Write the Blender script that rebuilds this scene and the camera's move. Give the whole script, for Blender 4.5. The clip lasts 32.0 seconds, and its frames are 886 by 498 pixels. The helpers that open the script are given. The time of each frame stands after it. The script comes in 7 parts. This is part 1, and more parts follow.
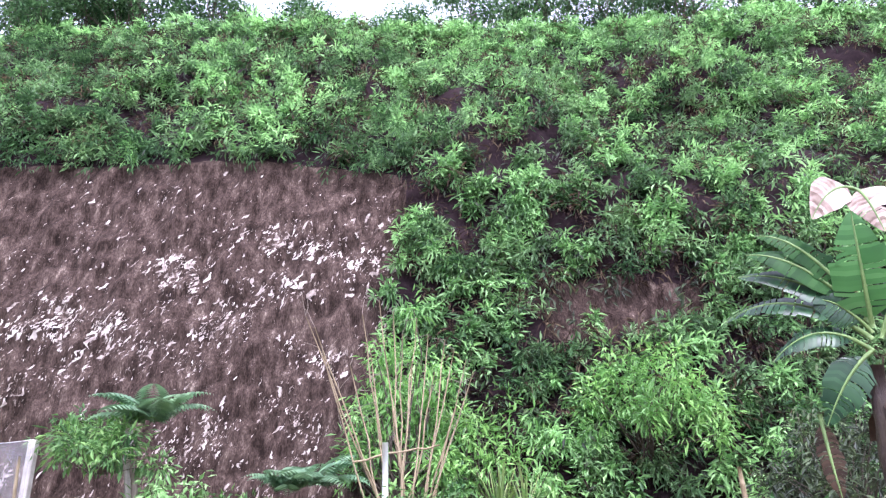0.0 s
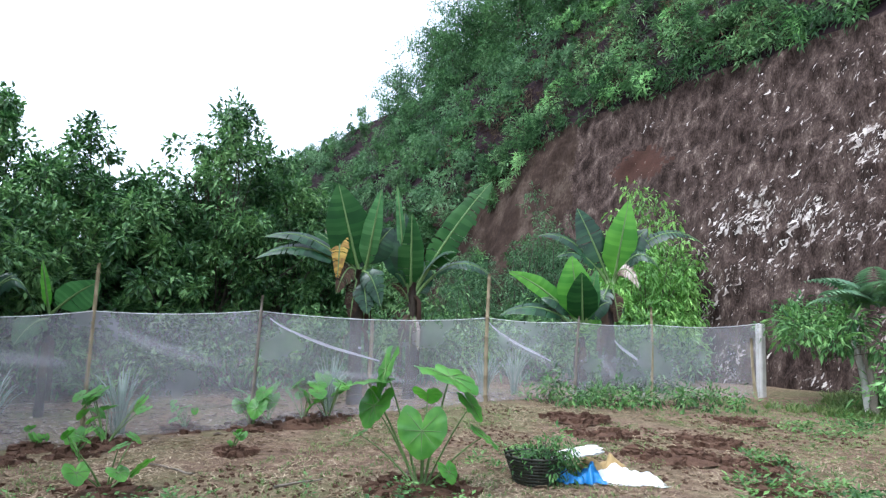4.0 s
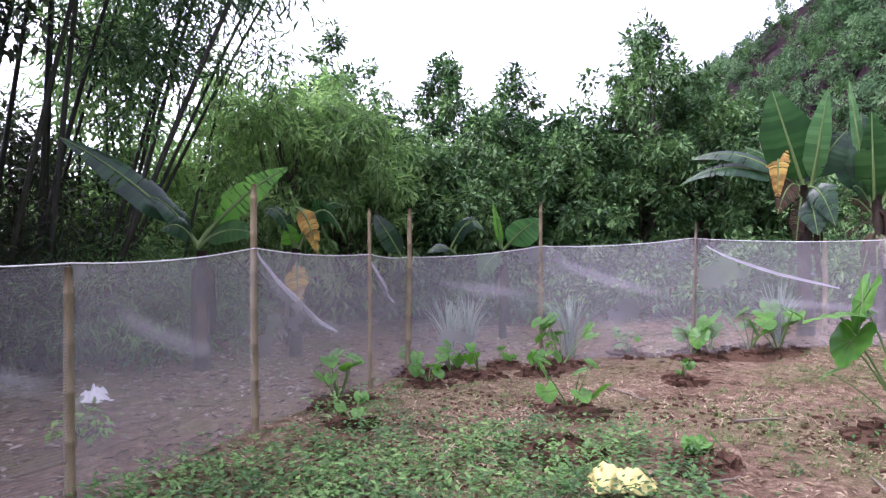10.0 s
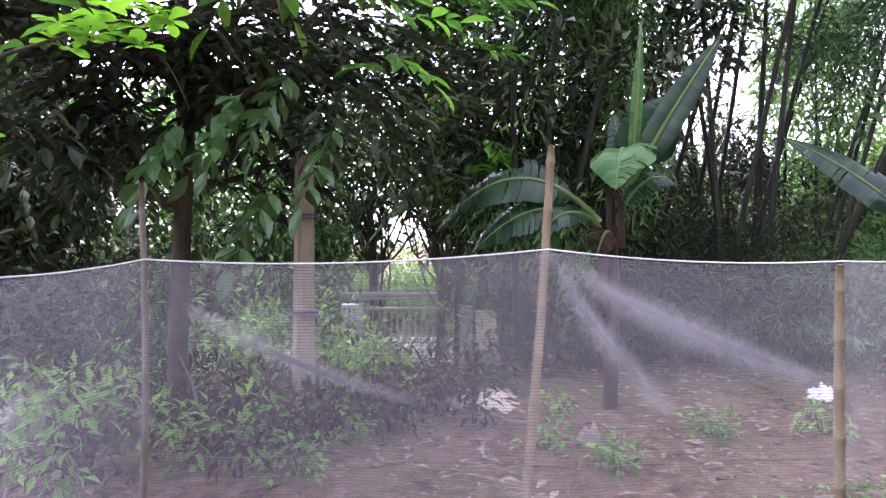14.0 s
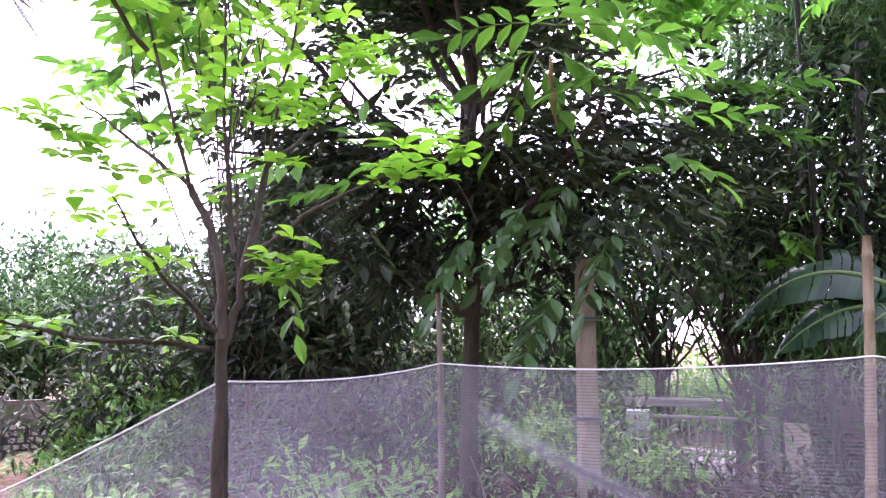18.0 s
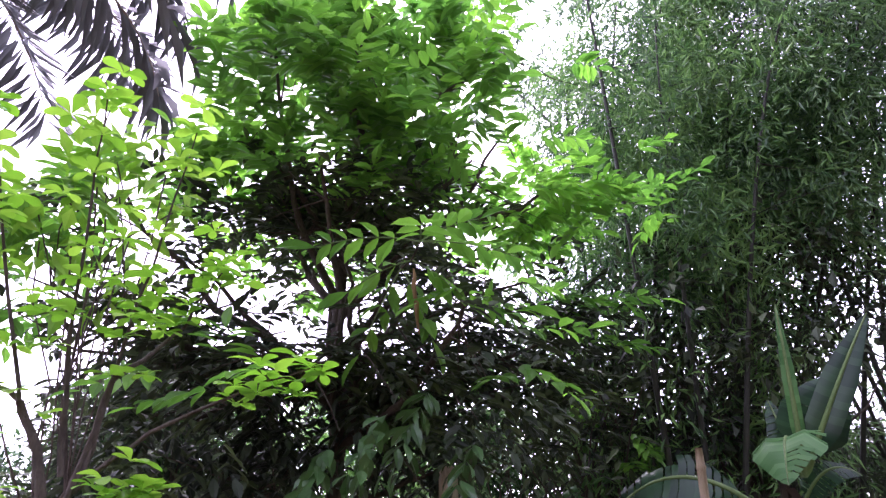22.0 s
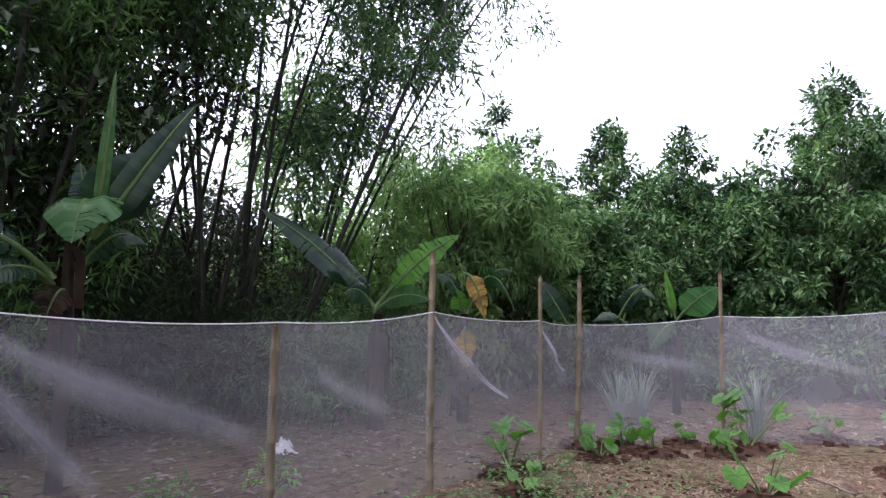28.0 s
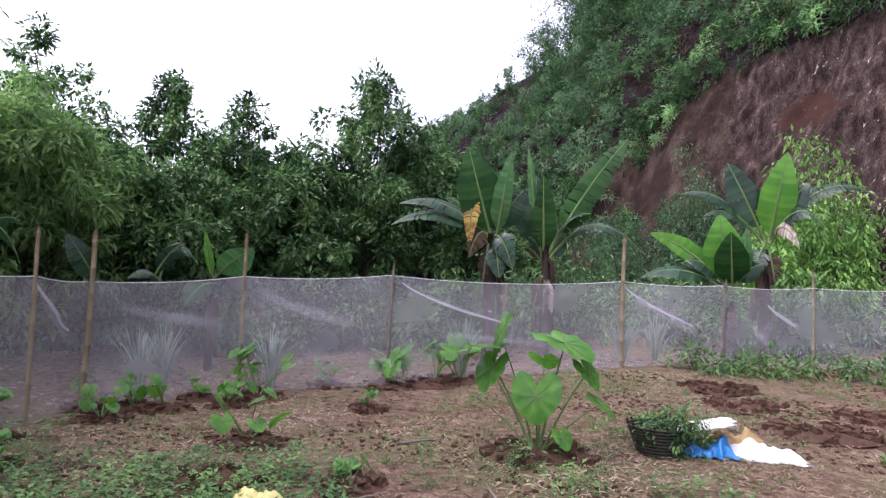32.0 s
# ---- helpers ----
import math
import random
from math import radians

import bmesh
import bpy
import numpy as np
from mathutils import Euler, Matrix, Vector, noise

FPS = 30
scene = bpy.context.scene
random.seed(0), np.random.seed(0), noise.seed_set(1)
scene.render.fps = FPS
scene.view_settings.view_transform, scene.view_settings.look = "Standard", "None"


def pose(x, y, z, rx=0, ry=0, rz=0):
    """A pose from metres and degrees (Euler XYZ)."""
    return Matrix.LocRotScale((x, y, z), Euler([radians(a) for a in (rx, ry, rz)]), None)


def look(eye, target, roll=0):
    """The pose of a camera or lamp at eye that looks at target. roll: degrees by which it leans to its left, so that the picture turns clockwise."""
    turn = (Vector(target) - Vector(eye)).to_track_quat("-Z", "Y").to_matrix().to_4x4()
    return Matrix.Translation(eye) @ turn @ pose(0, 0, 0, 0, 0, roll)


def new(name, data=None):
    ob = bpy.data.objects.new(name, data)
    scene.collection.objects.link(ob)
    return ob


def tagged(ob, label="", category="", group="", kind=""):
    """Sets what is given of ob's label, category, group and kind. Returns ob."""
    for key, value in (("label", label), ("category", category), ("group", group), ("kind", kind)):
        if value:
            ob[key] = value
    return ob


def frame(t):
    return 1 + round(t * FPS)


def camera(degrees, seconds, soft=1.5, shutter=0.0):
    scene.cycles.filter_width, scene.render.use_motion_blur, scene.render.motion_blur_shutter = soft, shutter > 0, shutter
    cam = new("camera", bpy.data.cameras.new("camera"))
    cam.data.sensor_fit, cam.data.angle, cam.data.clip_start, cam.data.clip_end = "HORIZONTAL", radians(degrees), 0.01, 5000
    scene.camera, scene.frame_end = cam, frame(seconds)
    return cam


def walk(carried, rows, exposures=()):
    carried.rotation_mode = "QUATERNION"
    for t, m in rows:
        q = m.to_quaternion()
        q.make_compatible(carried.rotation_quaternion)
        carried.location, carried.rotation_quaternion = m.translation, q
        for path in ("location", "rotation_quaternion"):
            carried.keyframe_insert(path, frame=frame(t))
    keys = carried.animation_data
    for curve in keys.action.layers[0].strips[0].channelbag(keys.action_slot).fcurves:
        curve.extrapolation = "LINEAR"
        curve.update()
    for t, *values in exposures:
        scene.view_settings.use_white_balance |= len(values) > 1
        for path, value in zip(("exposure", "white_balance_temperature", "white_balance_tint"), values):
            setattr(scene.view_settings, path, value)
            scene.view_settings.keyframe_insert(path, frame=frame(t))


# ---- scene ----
cam = camera(67.0, 32.0, soft=1.35)
PATH = [
    (0, (0.277, 0.276, 1.454), (0.22, 2.181, 2.06), 0.0),
    (0.5, (0.301, 0.38, 1.488), (-0.012, 2.26, 2.096), -0.4),
    (1, (0.334, 0.343, 1.521), (-0.252, 2.164, 2.105), -0.3),
    (1.5, (0.251, 0.374, 1.496), (-0.576, 2.112, 2.04), 0.2),
    (2, (0.241, 0.373, 1.492), (-0.811, 1.996, 2.003), 0.7),
    (2.5, (0.203, 0.33, 1.501), (-1.007, 1.846, 1.988), 1.0),
    (3, (0.161, 0.297, 1.472), (-1.209, 1.69, 1.9), 1.0),
    (3.5, (0.123, 0.279, 1.432), (-1.391, 1.54, 1.774), 1.4),
    (4, (0.091, 0.247, 1.424), (-1.573, 1.329, 1.672), 2.2),
    (4.5, (0.007, 0.209, 1.423), (-1.775, 1.103, 1.587), 2.2),
    (6.5, (-0.095, -0.024, 1.463), (-2.04, 0.443, 1.48), 2.1),
    (7, (-0.12, -0.056, 1.455), (-2.088, 0.3, 1.465), 1.7),
    (7.5, (-0.124, -0.012, 1.461), (-2.108, 0.242, 1.443), 1.2),
    (8, (-0.113, 0.067, 1.47), (-2.101, 0.282, 1.441), 1.2),
    (8.5, (-0.097, 0.118, 1.473), (-2.078, 0.398, 1.483), 1.2),
    (9, (-0.09, 0.122, 1.465), (-2.072, 0.392, 1.485), 0.8),
    (9.5, (-0.094, 0.089, 1.469), (-2.087, 0.25, 1.484), 0.8),
    (10, (-0.087, 0.066, 1.475), (-2.086, 0.024, 1.478), -0.1),
    (10.5, (-0.095, 0.036, 1.468), (-2.076, -0.236, 1.467), -1.0),
    (11, (-0.072, 0.023, 1.479), (-2.016, -0.446, 1.465), -1.4),
    (11.5, (-0.053, -0.03, 1.484), (-1.946, -0.674, 1.459), -0.8),
    (12, (-0.017, -0.123, 1.473), (-1.811, -1.006, 1.444), -0.6),
    (12.5, (0.029, -0.175, 1.479), (-1.621, -1.305, 1.447), -0.6),
    (13, (0.096, -0.233, 1.483), (-1.388, -1.573, 1.452), -0.5),
    (13.5, (0.183, -0.276, 1.486), (-1.154, -1.764, 1.459), -0.1),
    (14, (0.237, -0.339, 1.482), (-0.924, -1.967, 1.471), 0.3),
    (14.5, (0.271, -0.384, 1.476), (-0.673, -2.148, 1.479), 0.4),
    (15, (0.284, -0.405, 1.469), (-0.395, -2.286, 1.482), 0.5),
    (15.5, (0.283, -0.408, 1.476), (-0.231, -2.341, 1.492), 0.2),
    (17.5, (0.279, -0.35, 1.478), (-0.056, -2.309, 1.7), 0.2),
    (18, (0.273, -0.307, 1.513), (-0.139, -2.244, 1.794), 0.2),
    (18.5, (0.266, -0.283, 1.525), (-0.218, -2.193, 1.866), -0.7),
    (19, (0.249, -0.255, 1.563), (-0.329, -2.129, 1.957), -1.9),
    (19.5, (0.251, -0.236, 1.579), (-0.419, -2.063, 2.041), -2.8),
    (20, (0.238, -0.197, 1.595), (-0.506, -1.959, 2.18), -3.2),
    (20.5, (0.249, -0.186, 1.592), (-0.529, -1.894, 2.284), -3.1),
    (21, (0.25, -0.184, 1.596), (-0.523, -1.851, 2.386), -2.6),
    (21.5, (0.262, -0.194, 1.584), (-0.488, -1.859, 2.399), -2.4),
    (22, (0.254, -0.187, 1.587), (-0.473, -1.859, 2.408), -1.8),
    (22.5, (0.246, -0.177, 1.59), (-0.496, -1.84, 2.418), -1.2),
    (23, (0.228, -0.167, 1.601), (-0.675, -1.732, 2.458), -2.0),
    (23.5, (0.197, -0.187, 1.562), (-0.865, -1.646, 2.424), -2.7),
    (24, (0.141, -0.182, 1.562), (-1.072, -1.574, 2.33), -2.0),
    (24.5, (0.088, -0.192, 1.562), (-1.248, -1.51, 2.253), -1.2),
    (26.5, (0.071, -0.078, 1.532), (-1.641, -1.028, 1.94), 0.9),
    (27, (0.029, -0.076, 1.505), (-1.765, -0.89, 1.85), 0.7),
    (27.5, (0.027, -0.087, 1.496), (-1.84, -0.751, 1.764), 0.7),
    (28, (-0.021, -0.069, 1.466), (-1.946, -0.572, 1.664), 1.1),
    (28.5, (-0.016, -0.065, 1.466), (-1.979, -0.433, 1.575), 1.4),
    (29, (-0.036, -0.062, 1.474), (-2.02, -0.297, 1.56), 1.5),
    (29.5, (-0.046, 0.042, 1.436), (-2.04, -0.044, 1.558), 1.6),
    (30, (-0.001, 0.113, 1.467), (-1.995, 0.203, 1.593), 2.1),
    (30.5, (-0.014, 0.198, 1.433), (-1.993, 0.462, 1.551), 2.2),
    (31, (-0.019, 0.324, 1.45), (-1.969, 0.761, 1.548), 2.5),
    (31.5, (0.017, 0.462, 1.447), (-1.899, 1.021, 1.564), 2.6),
    (32, (0.228, 0.584, 1.477), (-1.648, 1.269, 1.593), 2.3),
]
walk(cam, [(t, look(eye, target, roll)) for t, eye, target, roll in PATH], [(0, 2.7, 5780, 29), (1, 2.7, 5720, 23), (2, 2.52, 5650, 7), (3, 2.15, 5650, 2), (4, 2.05, 5650, 9), (7, 2.2, 5850, 34), (9, 2.25, 5900, 36), (12, 2.66, 6000, 37), (14, 3.2, 6000, 40), (15, 3.2, 6000, 36), (19, 3.3, 5880, 50), (20, 3.2, 5830, 42), (22, 2.72, 5950, 48), (23, 2.56, 6000, 57), (24, 2.7, 6000, 48), (26, 2.15, 6050, 34), (28, 1.96, 6050, 30), (29, 2.03, 6050, 32), (30, 1.98, 6050, 33), (32, 1.78, 6050, 32)])

# world: overcast sky, wide weak sun
world = bpy.data.worlds.new("world")
scene.world = world
world.use_nodes = True
wn = world.node_tree.nodes
sky = wn.new("ShaderNodeTexSky")
sky.sky_type = "NISHITA"
sky.sun_disc = False
sky.sun_elevation = radians(62)
sky.sun_rotation = radians(200)
sky.air_density = 1.0
sky.dust_density = 2.0
sky.ozone_density = 1.0
hue = wn.new("ShaderNodeHueSaturation")
hue.inputs["Saturation"].default_value = 0.3
world.node_tree.links.new(sky.outputs[0], hue.inputs["Color"])
world.node_tree.links.new(hue.outputs[0], wn["Background"].inputs[0])
wn["Background"].inputs[1].default_value = 0.15

sun_data = bpy.data.lights.new("sun", "SUN")
sun_data.energy = 0.8
sun_data.angle = radians(25)
sun_data.color = (1.0, 0.98, 0.95)
sun_lamp = new("sun", sun_data)
sun_lamp.matrix_world = look((4, -12, 30), (-4, 4, 0))

rng = np.random.default_rng(7)


# ---- small tools ----
def fast_mesh(name, verts, faces, mats, index=None, smooth=False):
    """A mesh from an array of places and one array of equal-sided faces."""
    verts = np.asarray(verts, np.float32)
    faces = np.asarray(faces, np.int32)
    me = bpy.data.meshes.new(name)
    n, k = faces.shape
    me.vertices.add(len(verts))
    me.vertices.foreach_set("co", verts.ravel())
    me.loops.add(n * k)
    me.loops.foreach_set("vertex_index", faces.ravel())
    me.polygons.add(n)
    me.polygons.foreach_set("loop_start", np.arange(0, n * k, k, dtype=np.int32))
    for m in (mats if isinstance(mats, (list, tuple)) else [mats]):
        me.materials.append(m)
    if index is not None:
        me.polygons.foreach_set("material_index", np.asarray(index, np.int32))
    me.polygons.foreach_set("use_smooth", np.full(n, smooth))
    me.update(calc_edges=True)
    return me


def part(name, me, parent=None, label=""):
    """Links a mesh as one object, under its thing where one is given."""
    ob = new(name, me)
    if parent is not None:
        ob.parent = parent
    if label:
        ob["label"] = label
    return ob


def thing(name, label, category, at=(0, 0, 0), group="", kind=""):
    """An empty at the foot of a thing, under which its parts hang."""
    ob = tagged(new(name), label, category, group, kind)
    ob.location = at
    ob.empty_display_size = 0.1
    return ob


class Pile:
    """Gathers places and faces of one mesh."""

    def __init__(self):
        self.v, self.f, self.n = [], [], 0

    def add(self, v, f):
        self.v.append(np.asarray(v, float))
        self.f.append(np.asarray(f, int) + self.n)
        self.n += len(v)

    def mesh(self, name, mats, smooth=True):
        return fast_mesh(name, np.concatenate(self.v), np.concatenate(self.f), mats, smooth=smooth)


def unit(v):
    v = np.asarray(v, float)
    return v / np.maximum(np.linalg.norm(v, axis=-1, keepdims=True), 1e-9)


def tube(path, radii, sides=7, caps=True):
    """A tapered tube of quads along a line of places."""
    path = np.asarray(path, float)
    n = len(path)
    t = unit(np.gradient(path, axis=0))
    ref = np.array([0.31, 0.94, 0.1]) if abs(t[0][2]) > 0.8 else np.array([0, 0, 1.0])
    a = unit(np.cross(t, ref))
    b = np.cross(t, a)
    th = np.linspace(0, 2 * np.pi, sides, endpoint=False)
    r = np.broadcast_to(np.asarray(radii, float), (n,))
    v = path[:, None] + r[:, None, None] * (np.cos(th)[None, :, None] * a[:, None] + np.sin(th)[None, :, None] * b[:, None])
    i = np.arange(n - 1)[:, None] * sides + np.arange(sides)[None]
    j = np.arange(n - 1)[:, None] * sides + (np.arange(sides)[None] + 1) % sides
    f = np.stack([i, j, j + sides, i + sides], -1).reshape(-1, 4)
    v = v.reshape(-1, 3)
    if caps:
        m = len(v)
        v = np.concatenate([v, path[:1], path[-1:]])
        e = (n - 1) * sides
        q0 = [[k0, (k0 + 1) % sides, (k0 + 2) % sides, m] for k0 in range(0, sides - 1, 2)]
        q1 = [[e + (k0 + 2) % sides, e + (k0 + 1) % sides, e + k0, m + 1] for k0 in range(0, sides - 1, 2)]
        f = np.concatenate([f, q0, q1])
    return v, f


# leaf outlines: along, across, above; three-cornered faces
LEAF4 = (np.array([[0, 0, 0], [0.45, -0.5, 0.06], [0.45, 0.5, 0.06], [0.5, 0, -0.02], [1, 0, -0.14]]),
         np.array([[0, 1, 3], [0, 3, 2], [1, 4, 3], [3, 4, 2]]))
LEAF2 = (np.array([[0, 0, 0], [0.45, -0.5, 0.05], [1, 0, -0.12], [0.45, 0.5, 0.05]]), np.array([[0, 1, 2], [0, 2, 3]]))
LANCE = (np.array([[0, 0, 0], [0.2, -0.3, 0.03], [0.2, 0.3, 0.03], [0.48, -0.5, 0.05], [0.48, 0.5, 0.05], [0.78, -0.32, 0.0], [0.78, 0.32, 0.0], [0.48, 0, -0.01], [1, 0, -0.13]]),
         np.array([[0, 1, 7], [0, 7, 2], [1, 3, 7], [7, 4, 2], [3, 5, 7], [7, 6, 4], [5, 8, 7], [7, 8, 6]]))
BLADE = (np.array([[0, -0.5, 0], [0, 0.5, 0], [0.55, -0.4, 0.12], [0.55, 0.4, 0.12], [1, 0, -0.1]]),
         np.array([[0, 2, 1], [1, 2, 3], [2, 4, 3]]))


def strew(shape, at, way, up, length, width):
    """Leaves of one outline at many places: faces and places as arrays."""
    tv, tf = shape
    n = len(at)
    way = unit(way)
    side = unit(np.cross(way, up))
    nor = np.cross(side, way)
    length = np.broadcast_to(length, (n,))[:, None, None]
    width = np.broadcast_to(width, (n,))[:, None, None]
    v = at[:, None] + way[:, None] * tv[None, :, :1] * length + side[:, None] * tv[None, :, 1:2] * width + nor[:, None] * tv[None, :, 2:] * length
    f = tf[None] + (np.arange(n) * len(tv))[:, None, None]
    return v.reshape(-1, 3), f.reshape(-1, 3)


def sphere_ways(n, flat=1.0):
    v = rng.normal(size=(n, 3)) * [1, 1, flat]
    return unit(v)


def along(az, d, z=0.0):
    """A place at a bearing (degrees, to the left of north) and a distance."""
    return np.array([-math.sin(radians(az)) * d, math.cos(radians(az)) * d, z])


def fnoise(x, y, s=1.0, seed=0.0):
    return noise.noise((x * s + seed, y * s - seed, seed * 1.7))


# ---- materials ----
def base_mat(name):
    m = bpy.data.materials.new(name)
    m.use_nodes = True
    nt = m.node_tree
    return m, nt.nodes, nt.links, nt.nodes["Principled BSDF"]


def ramp(nodes, stops):
    r = nodes.new("ShaderNodeValToRGB")
    els = r.color_ramp.elements
    while len(els) < len(stops):
        els.new(0.5)
    for e, (p, c) in zip(els, stops):
        e.position = p
        e.color = (*c, 1)
    return r


def tex(nodes, links, scale, detail=5, rough=0.6, stretch=(1, 1, 1)):
    geo = nodes.new("ShaderNodeNewGeometry")
    mp = nodes.new("ShaderNodeMapping")
    mp.inputs["Scale"].default_value = stretch
    links.new(geo.outputs["Position"], mp.inputs["Vector"])
    t = nodes.new("ShaderNodeTexNoise")
    t.inputs["Scale"].default_value = scale
    t.inputs["Detail"].default_value = detail
    t.inputs["Roughness"].default_value = rough
    links.new(mp.outputs[0], t.inputs["Vector"])
    return t


def leaf_mat(name, stops, rough=0.45, trans=0.3, big=0.5, spec=0.4):
    """Leaf colour that differs leaf by leaf and place by place, with light shining through."""
    m, nodes, links, bsdf = base_mat(name)
    geo = nodes.new("ShaderNodeNewGeometry")
    n1 = tex(nodes, links, big, 3)
    mix = nodes.new("ShaderNodeMath")
    mix.operation = "MULTIPLY_ADD"
    mix.inputs[1].default_value = 0.55
    links.new(geo.outputs["Random Per Island"], mix.inputs[0])
    sub = nodes.new("ShaderNodeMapRange")
    sub.inputs[1].default_value, sub.inputs[2].default_value = 0.36, 0.64
    sub.inputs[3].default_value, sub.inputs[4].default_value = 0.0, 0.5
    links.new(n1.outputs[0], sub.inputs[0])
    links.new(sub.outputs[0], mix.inputs[2])
    r = ramp(nodes, stops)
    links.new(mix.outputs[0], r.inputs[0])
    links.new(r.outputs[0], bsdf.inputs["Base Color"])
    bsdf.inputs["Roughness"].default_value = rough
    bsdf.inputs["Specular IOR Level"].default_value = spec
    tr = nodes.new("ShaderNodeBsdfTranslucent")
    hs = nodes.new("ShaderNodeHueSaturation")
    hs.inputs["Value"].default_value = 1.5
    hs.inputs["Saturation"].default_value = 1.1
    links.new(r.outputs[0], hs.inputs["Color"])
    links.new(hs.outputs[0], tr.inputs[0])
    mx = nodes.new("ShaderNodeMixShader")
    mx.inputs[0].default_value = trans
    links.new(bsdf.outputs[0], mx.inputs[1])
    links.new(tr.outputs[0], mx.inputs[2])
    links.new(mx.outputs[0], nodes["Material Output"].inputs[0])
    return m


def rough_mat(name, stops, scale, bump=0.3, rough=0.9, stretch=(1, 1, 1), fine=None, spec=0.3):
    """Earth, bark, concrete: noise at two scales, and relief."""
    m, nodes, links, bsdf = base_mat(name)
    a = tex(nodes, links, scale, 6, 0.65, stretch)
    b = tex(nodes, links, fine or scale * 9, 4, 0.6, stretch)
    mix = nodes.new("ShaderNodeMix")
    mix.inputs[0].default_value = 0.38
    links.new(a.outputs[0], mix.inputs[2])
    links.new(b.outputs[0], mix.inputs[3])
    r = ramp(nodes, stops)
    links.new(mix.outputs[0], r.inputs[0])
    links.new(r.outputs[0], bsdf.inputs["Base Color"])
    bsdf.inputs["Roughness"].default_value = rough
    bsdf.inputs["Specular IOR Level"].default_value = spec
    bp = nodes.new("ShaderNodeBump")
    bp.inputs["Strength"].default_value = bump
    bp.inputs["Distance"].default_value = 0.09
    links.new(mix.outputs[0], bp.inputs["Height"])
    links.new(bp.outputs[0], bsdf.inputs["Normal"])
    return m


M_SOIL = rough_mat("cut_soil", [(0.38, (0.01, 0.0065, 0.0055)), (0.46, (0.027, 0.018, 0.015)), (0.54, (0.052, 0.036, 0.03)), (0.61, (0.095, 0.07, 0.057)), (0.68, (0.22, 0.18, 0.15))], 2.2, 1.0, stretch=(1.8, 1.8, 0.6), fine=17, spec=0.04)
M_RED = rough_mat("red_soil", [(0.3, (0.026, 0.015, 0.012)), (0.7, (0.06, 0.03, 0.022))], 2.0, 0.6, spec=0.04)
M_SLIP = rough_mat("landslip_soil", [(0.35, (0.014, 0.009, 0.007)), (0.5, (0.032, 0.021, 0.016)), (0.66, (0.08, 0.06, 0.046))], 0.8, 0.6, stretch=(1.5, 1.5, 0.8), spec=0.04)
# darkened, so that the gaps between hill plants look shaded
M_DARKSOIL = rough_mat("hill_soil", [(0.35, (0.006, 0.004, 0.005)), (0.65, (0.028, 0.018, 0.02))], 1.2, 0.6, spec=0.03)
M_CLOD = rough_mat("clod_soil", [(0.3, (0.04, 0.023, 0.015)), (0.7, (0.15, 0.085, 0.058))], 9, 0.8, spec=0.08)
M_CHALK = rough_mat("chalk", [(0.36, (0.06, 0.047, 0.04)), (0.46, (0.2, 0.165, 0.145)), (0.62, (0.52, 0.47, 0.43))], 1.7, 0.4, fine=9)
M_BARK = rough_mat("bark", [(0.3, (0.03, 0.024, 0.02)), (0.7, (0.12, 0.095, 0.075))], 8, 0.6, stretch=(1, 1, 0.3))
M_BAMBOO = rough_mat("dry_bamboo", [(0.3, (0.15, 0.115, 0.066)), (0.7, (0.31, 0.25, 0.155))], 14, 0.2, 0.6, stretch=(1, 1, 0.25))
M_GREYPOLE = rough_mat("weathered_bamboo", [(0.3, (0.1, 0.085, 0.07)), (0.7, (0.24, 0.2, 0.16))], 14, 0.3, 0.7, stretch=(1, 1, 0.25))
M_CULM = rough_mat("bamboo_culm", [(0.3, (0.014, 0.015, 0.012)), (0.7, (0.045, 0.046, 0.03))], 6, 0.2, 0.5, stretch=(1, 1, 0.3))
M_CONC = rough_mat("concrete", [(0.3, (0.3, 0.28, 0.25)), (0.7, (0.56, 0.54, 0.5))], 5, 0.3)
M_STONE = rough_mat("pale_stone", [(0.3, (0.14, 0.125, 0.1)), (0.5, (0.24, 0.22, 0.185)), (0.7, (0.4, 0.37, 0.32))], 7, 0.5)
M_CREAM = rough_mat("cream_stone", [(0.3, (0.36, 0.31, 0.23)), (0.7, (0.6, 0.55, 0.44))], 6, 0.35)
M_OLDPOLE = rough_mat("old_pole", [(0.3, (0.24, 0.19, 0.14)), (0.7, (0.5, 0.42, 0.33))], 6, 0.5, stretch=(1, 1, 0.3))
M_OLDWALL = rough_mat("old_wall", [(0.3, (0.09, 0.08, 0.07)), (0.7, (0.26, 0.24, 0.21))], 2, 0.4)
M_STRAW = leaf_mat("dry_litter", [(0.1, (0.10, 0.065, 0.04)), (0.5, (0.26, 0.19, 0.12)), (0.9, (0.44, 0.36, 0.25))], 0.8, 0.1)
M_LITTER = leaf_mat("fallen_leaf", [(0.1, (0.068, 0.05, 0.04)), (0.5, (0.175, 0.133, 0.103)), (0.9, (0.37, 0.305, 0.25))], 0.8, 0.1, spec=0.15)
M_PSTEM = rough_mat("banana_stem", [(0.3, (0.012, 0.008, 0.008)), (0.5, (0.028, 0.018, 0.014)), (0.7, (0.05, 0.04, 0.022))], 5, 0.4, 0.6, stretch=(1, 1, 0.3))
G_HILL = leaf_mat("hill_leaf", [(0.1, (0.042, 0.1, 0.034)), (0.45, (0.135, 0.275, 0.096)), (0.9, (0.37, 0.6, 0.26))], 0.42, 0.36, 0.7, 0.35)
G_SHRUB = leaf_mat("shrub_leaf", [(0.1, (0.05, 0.12, 0.035)), (0.5, (0.13, 0.28, 0.075)), (0.9, (0.27, 0.46, 0.15))], 0.42, 0.35, 0.9, 0.35)
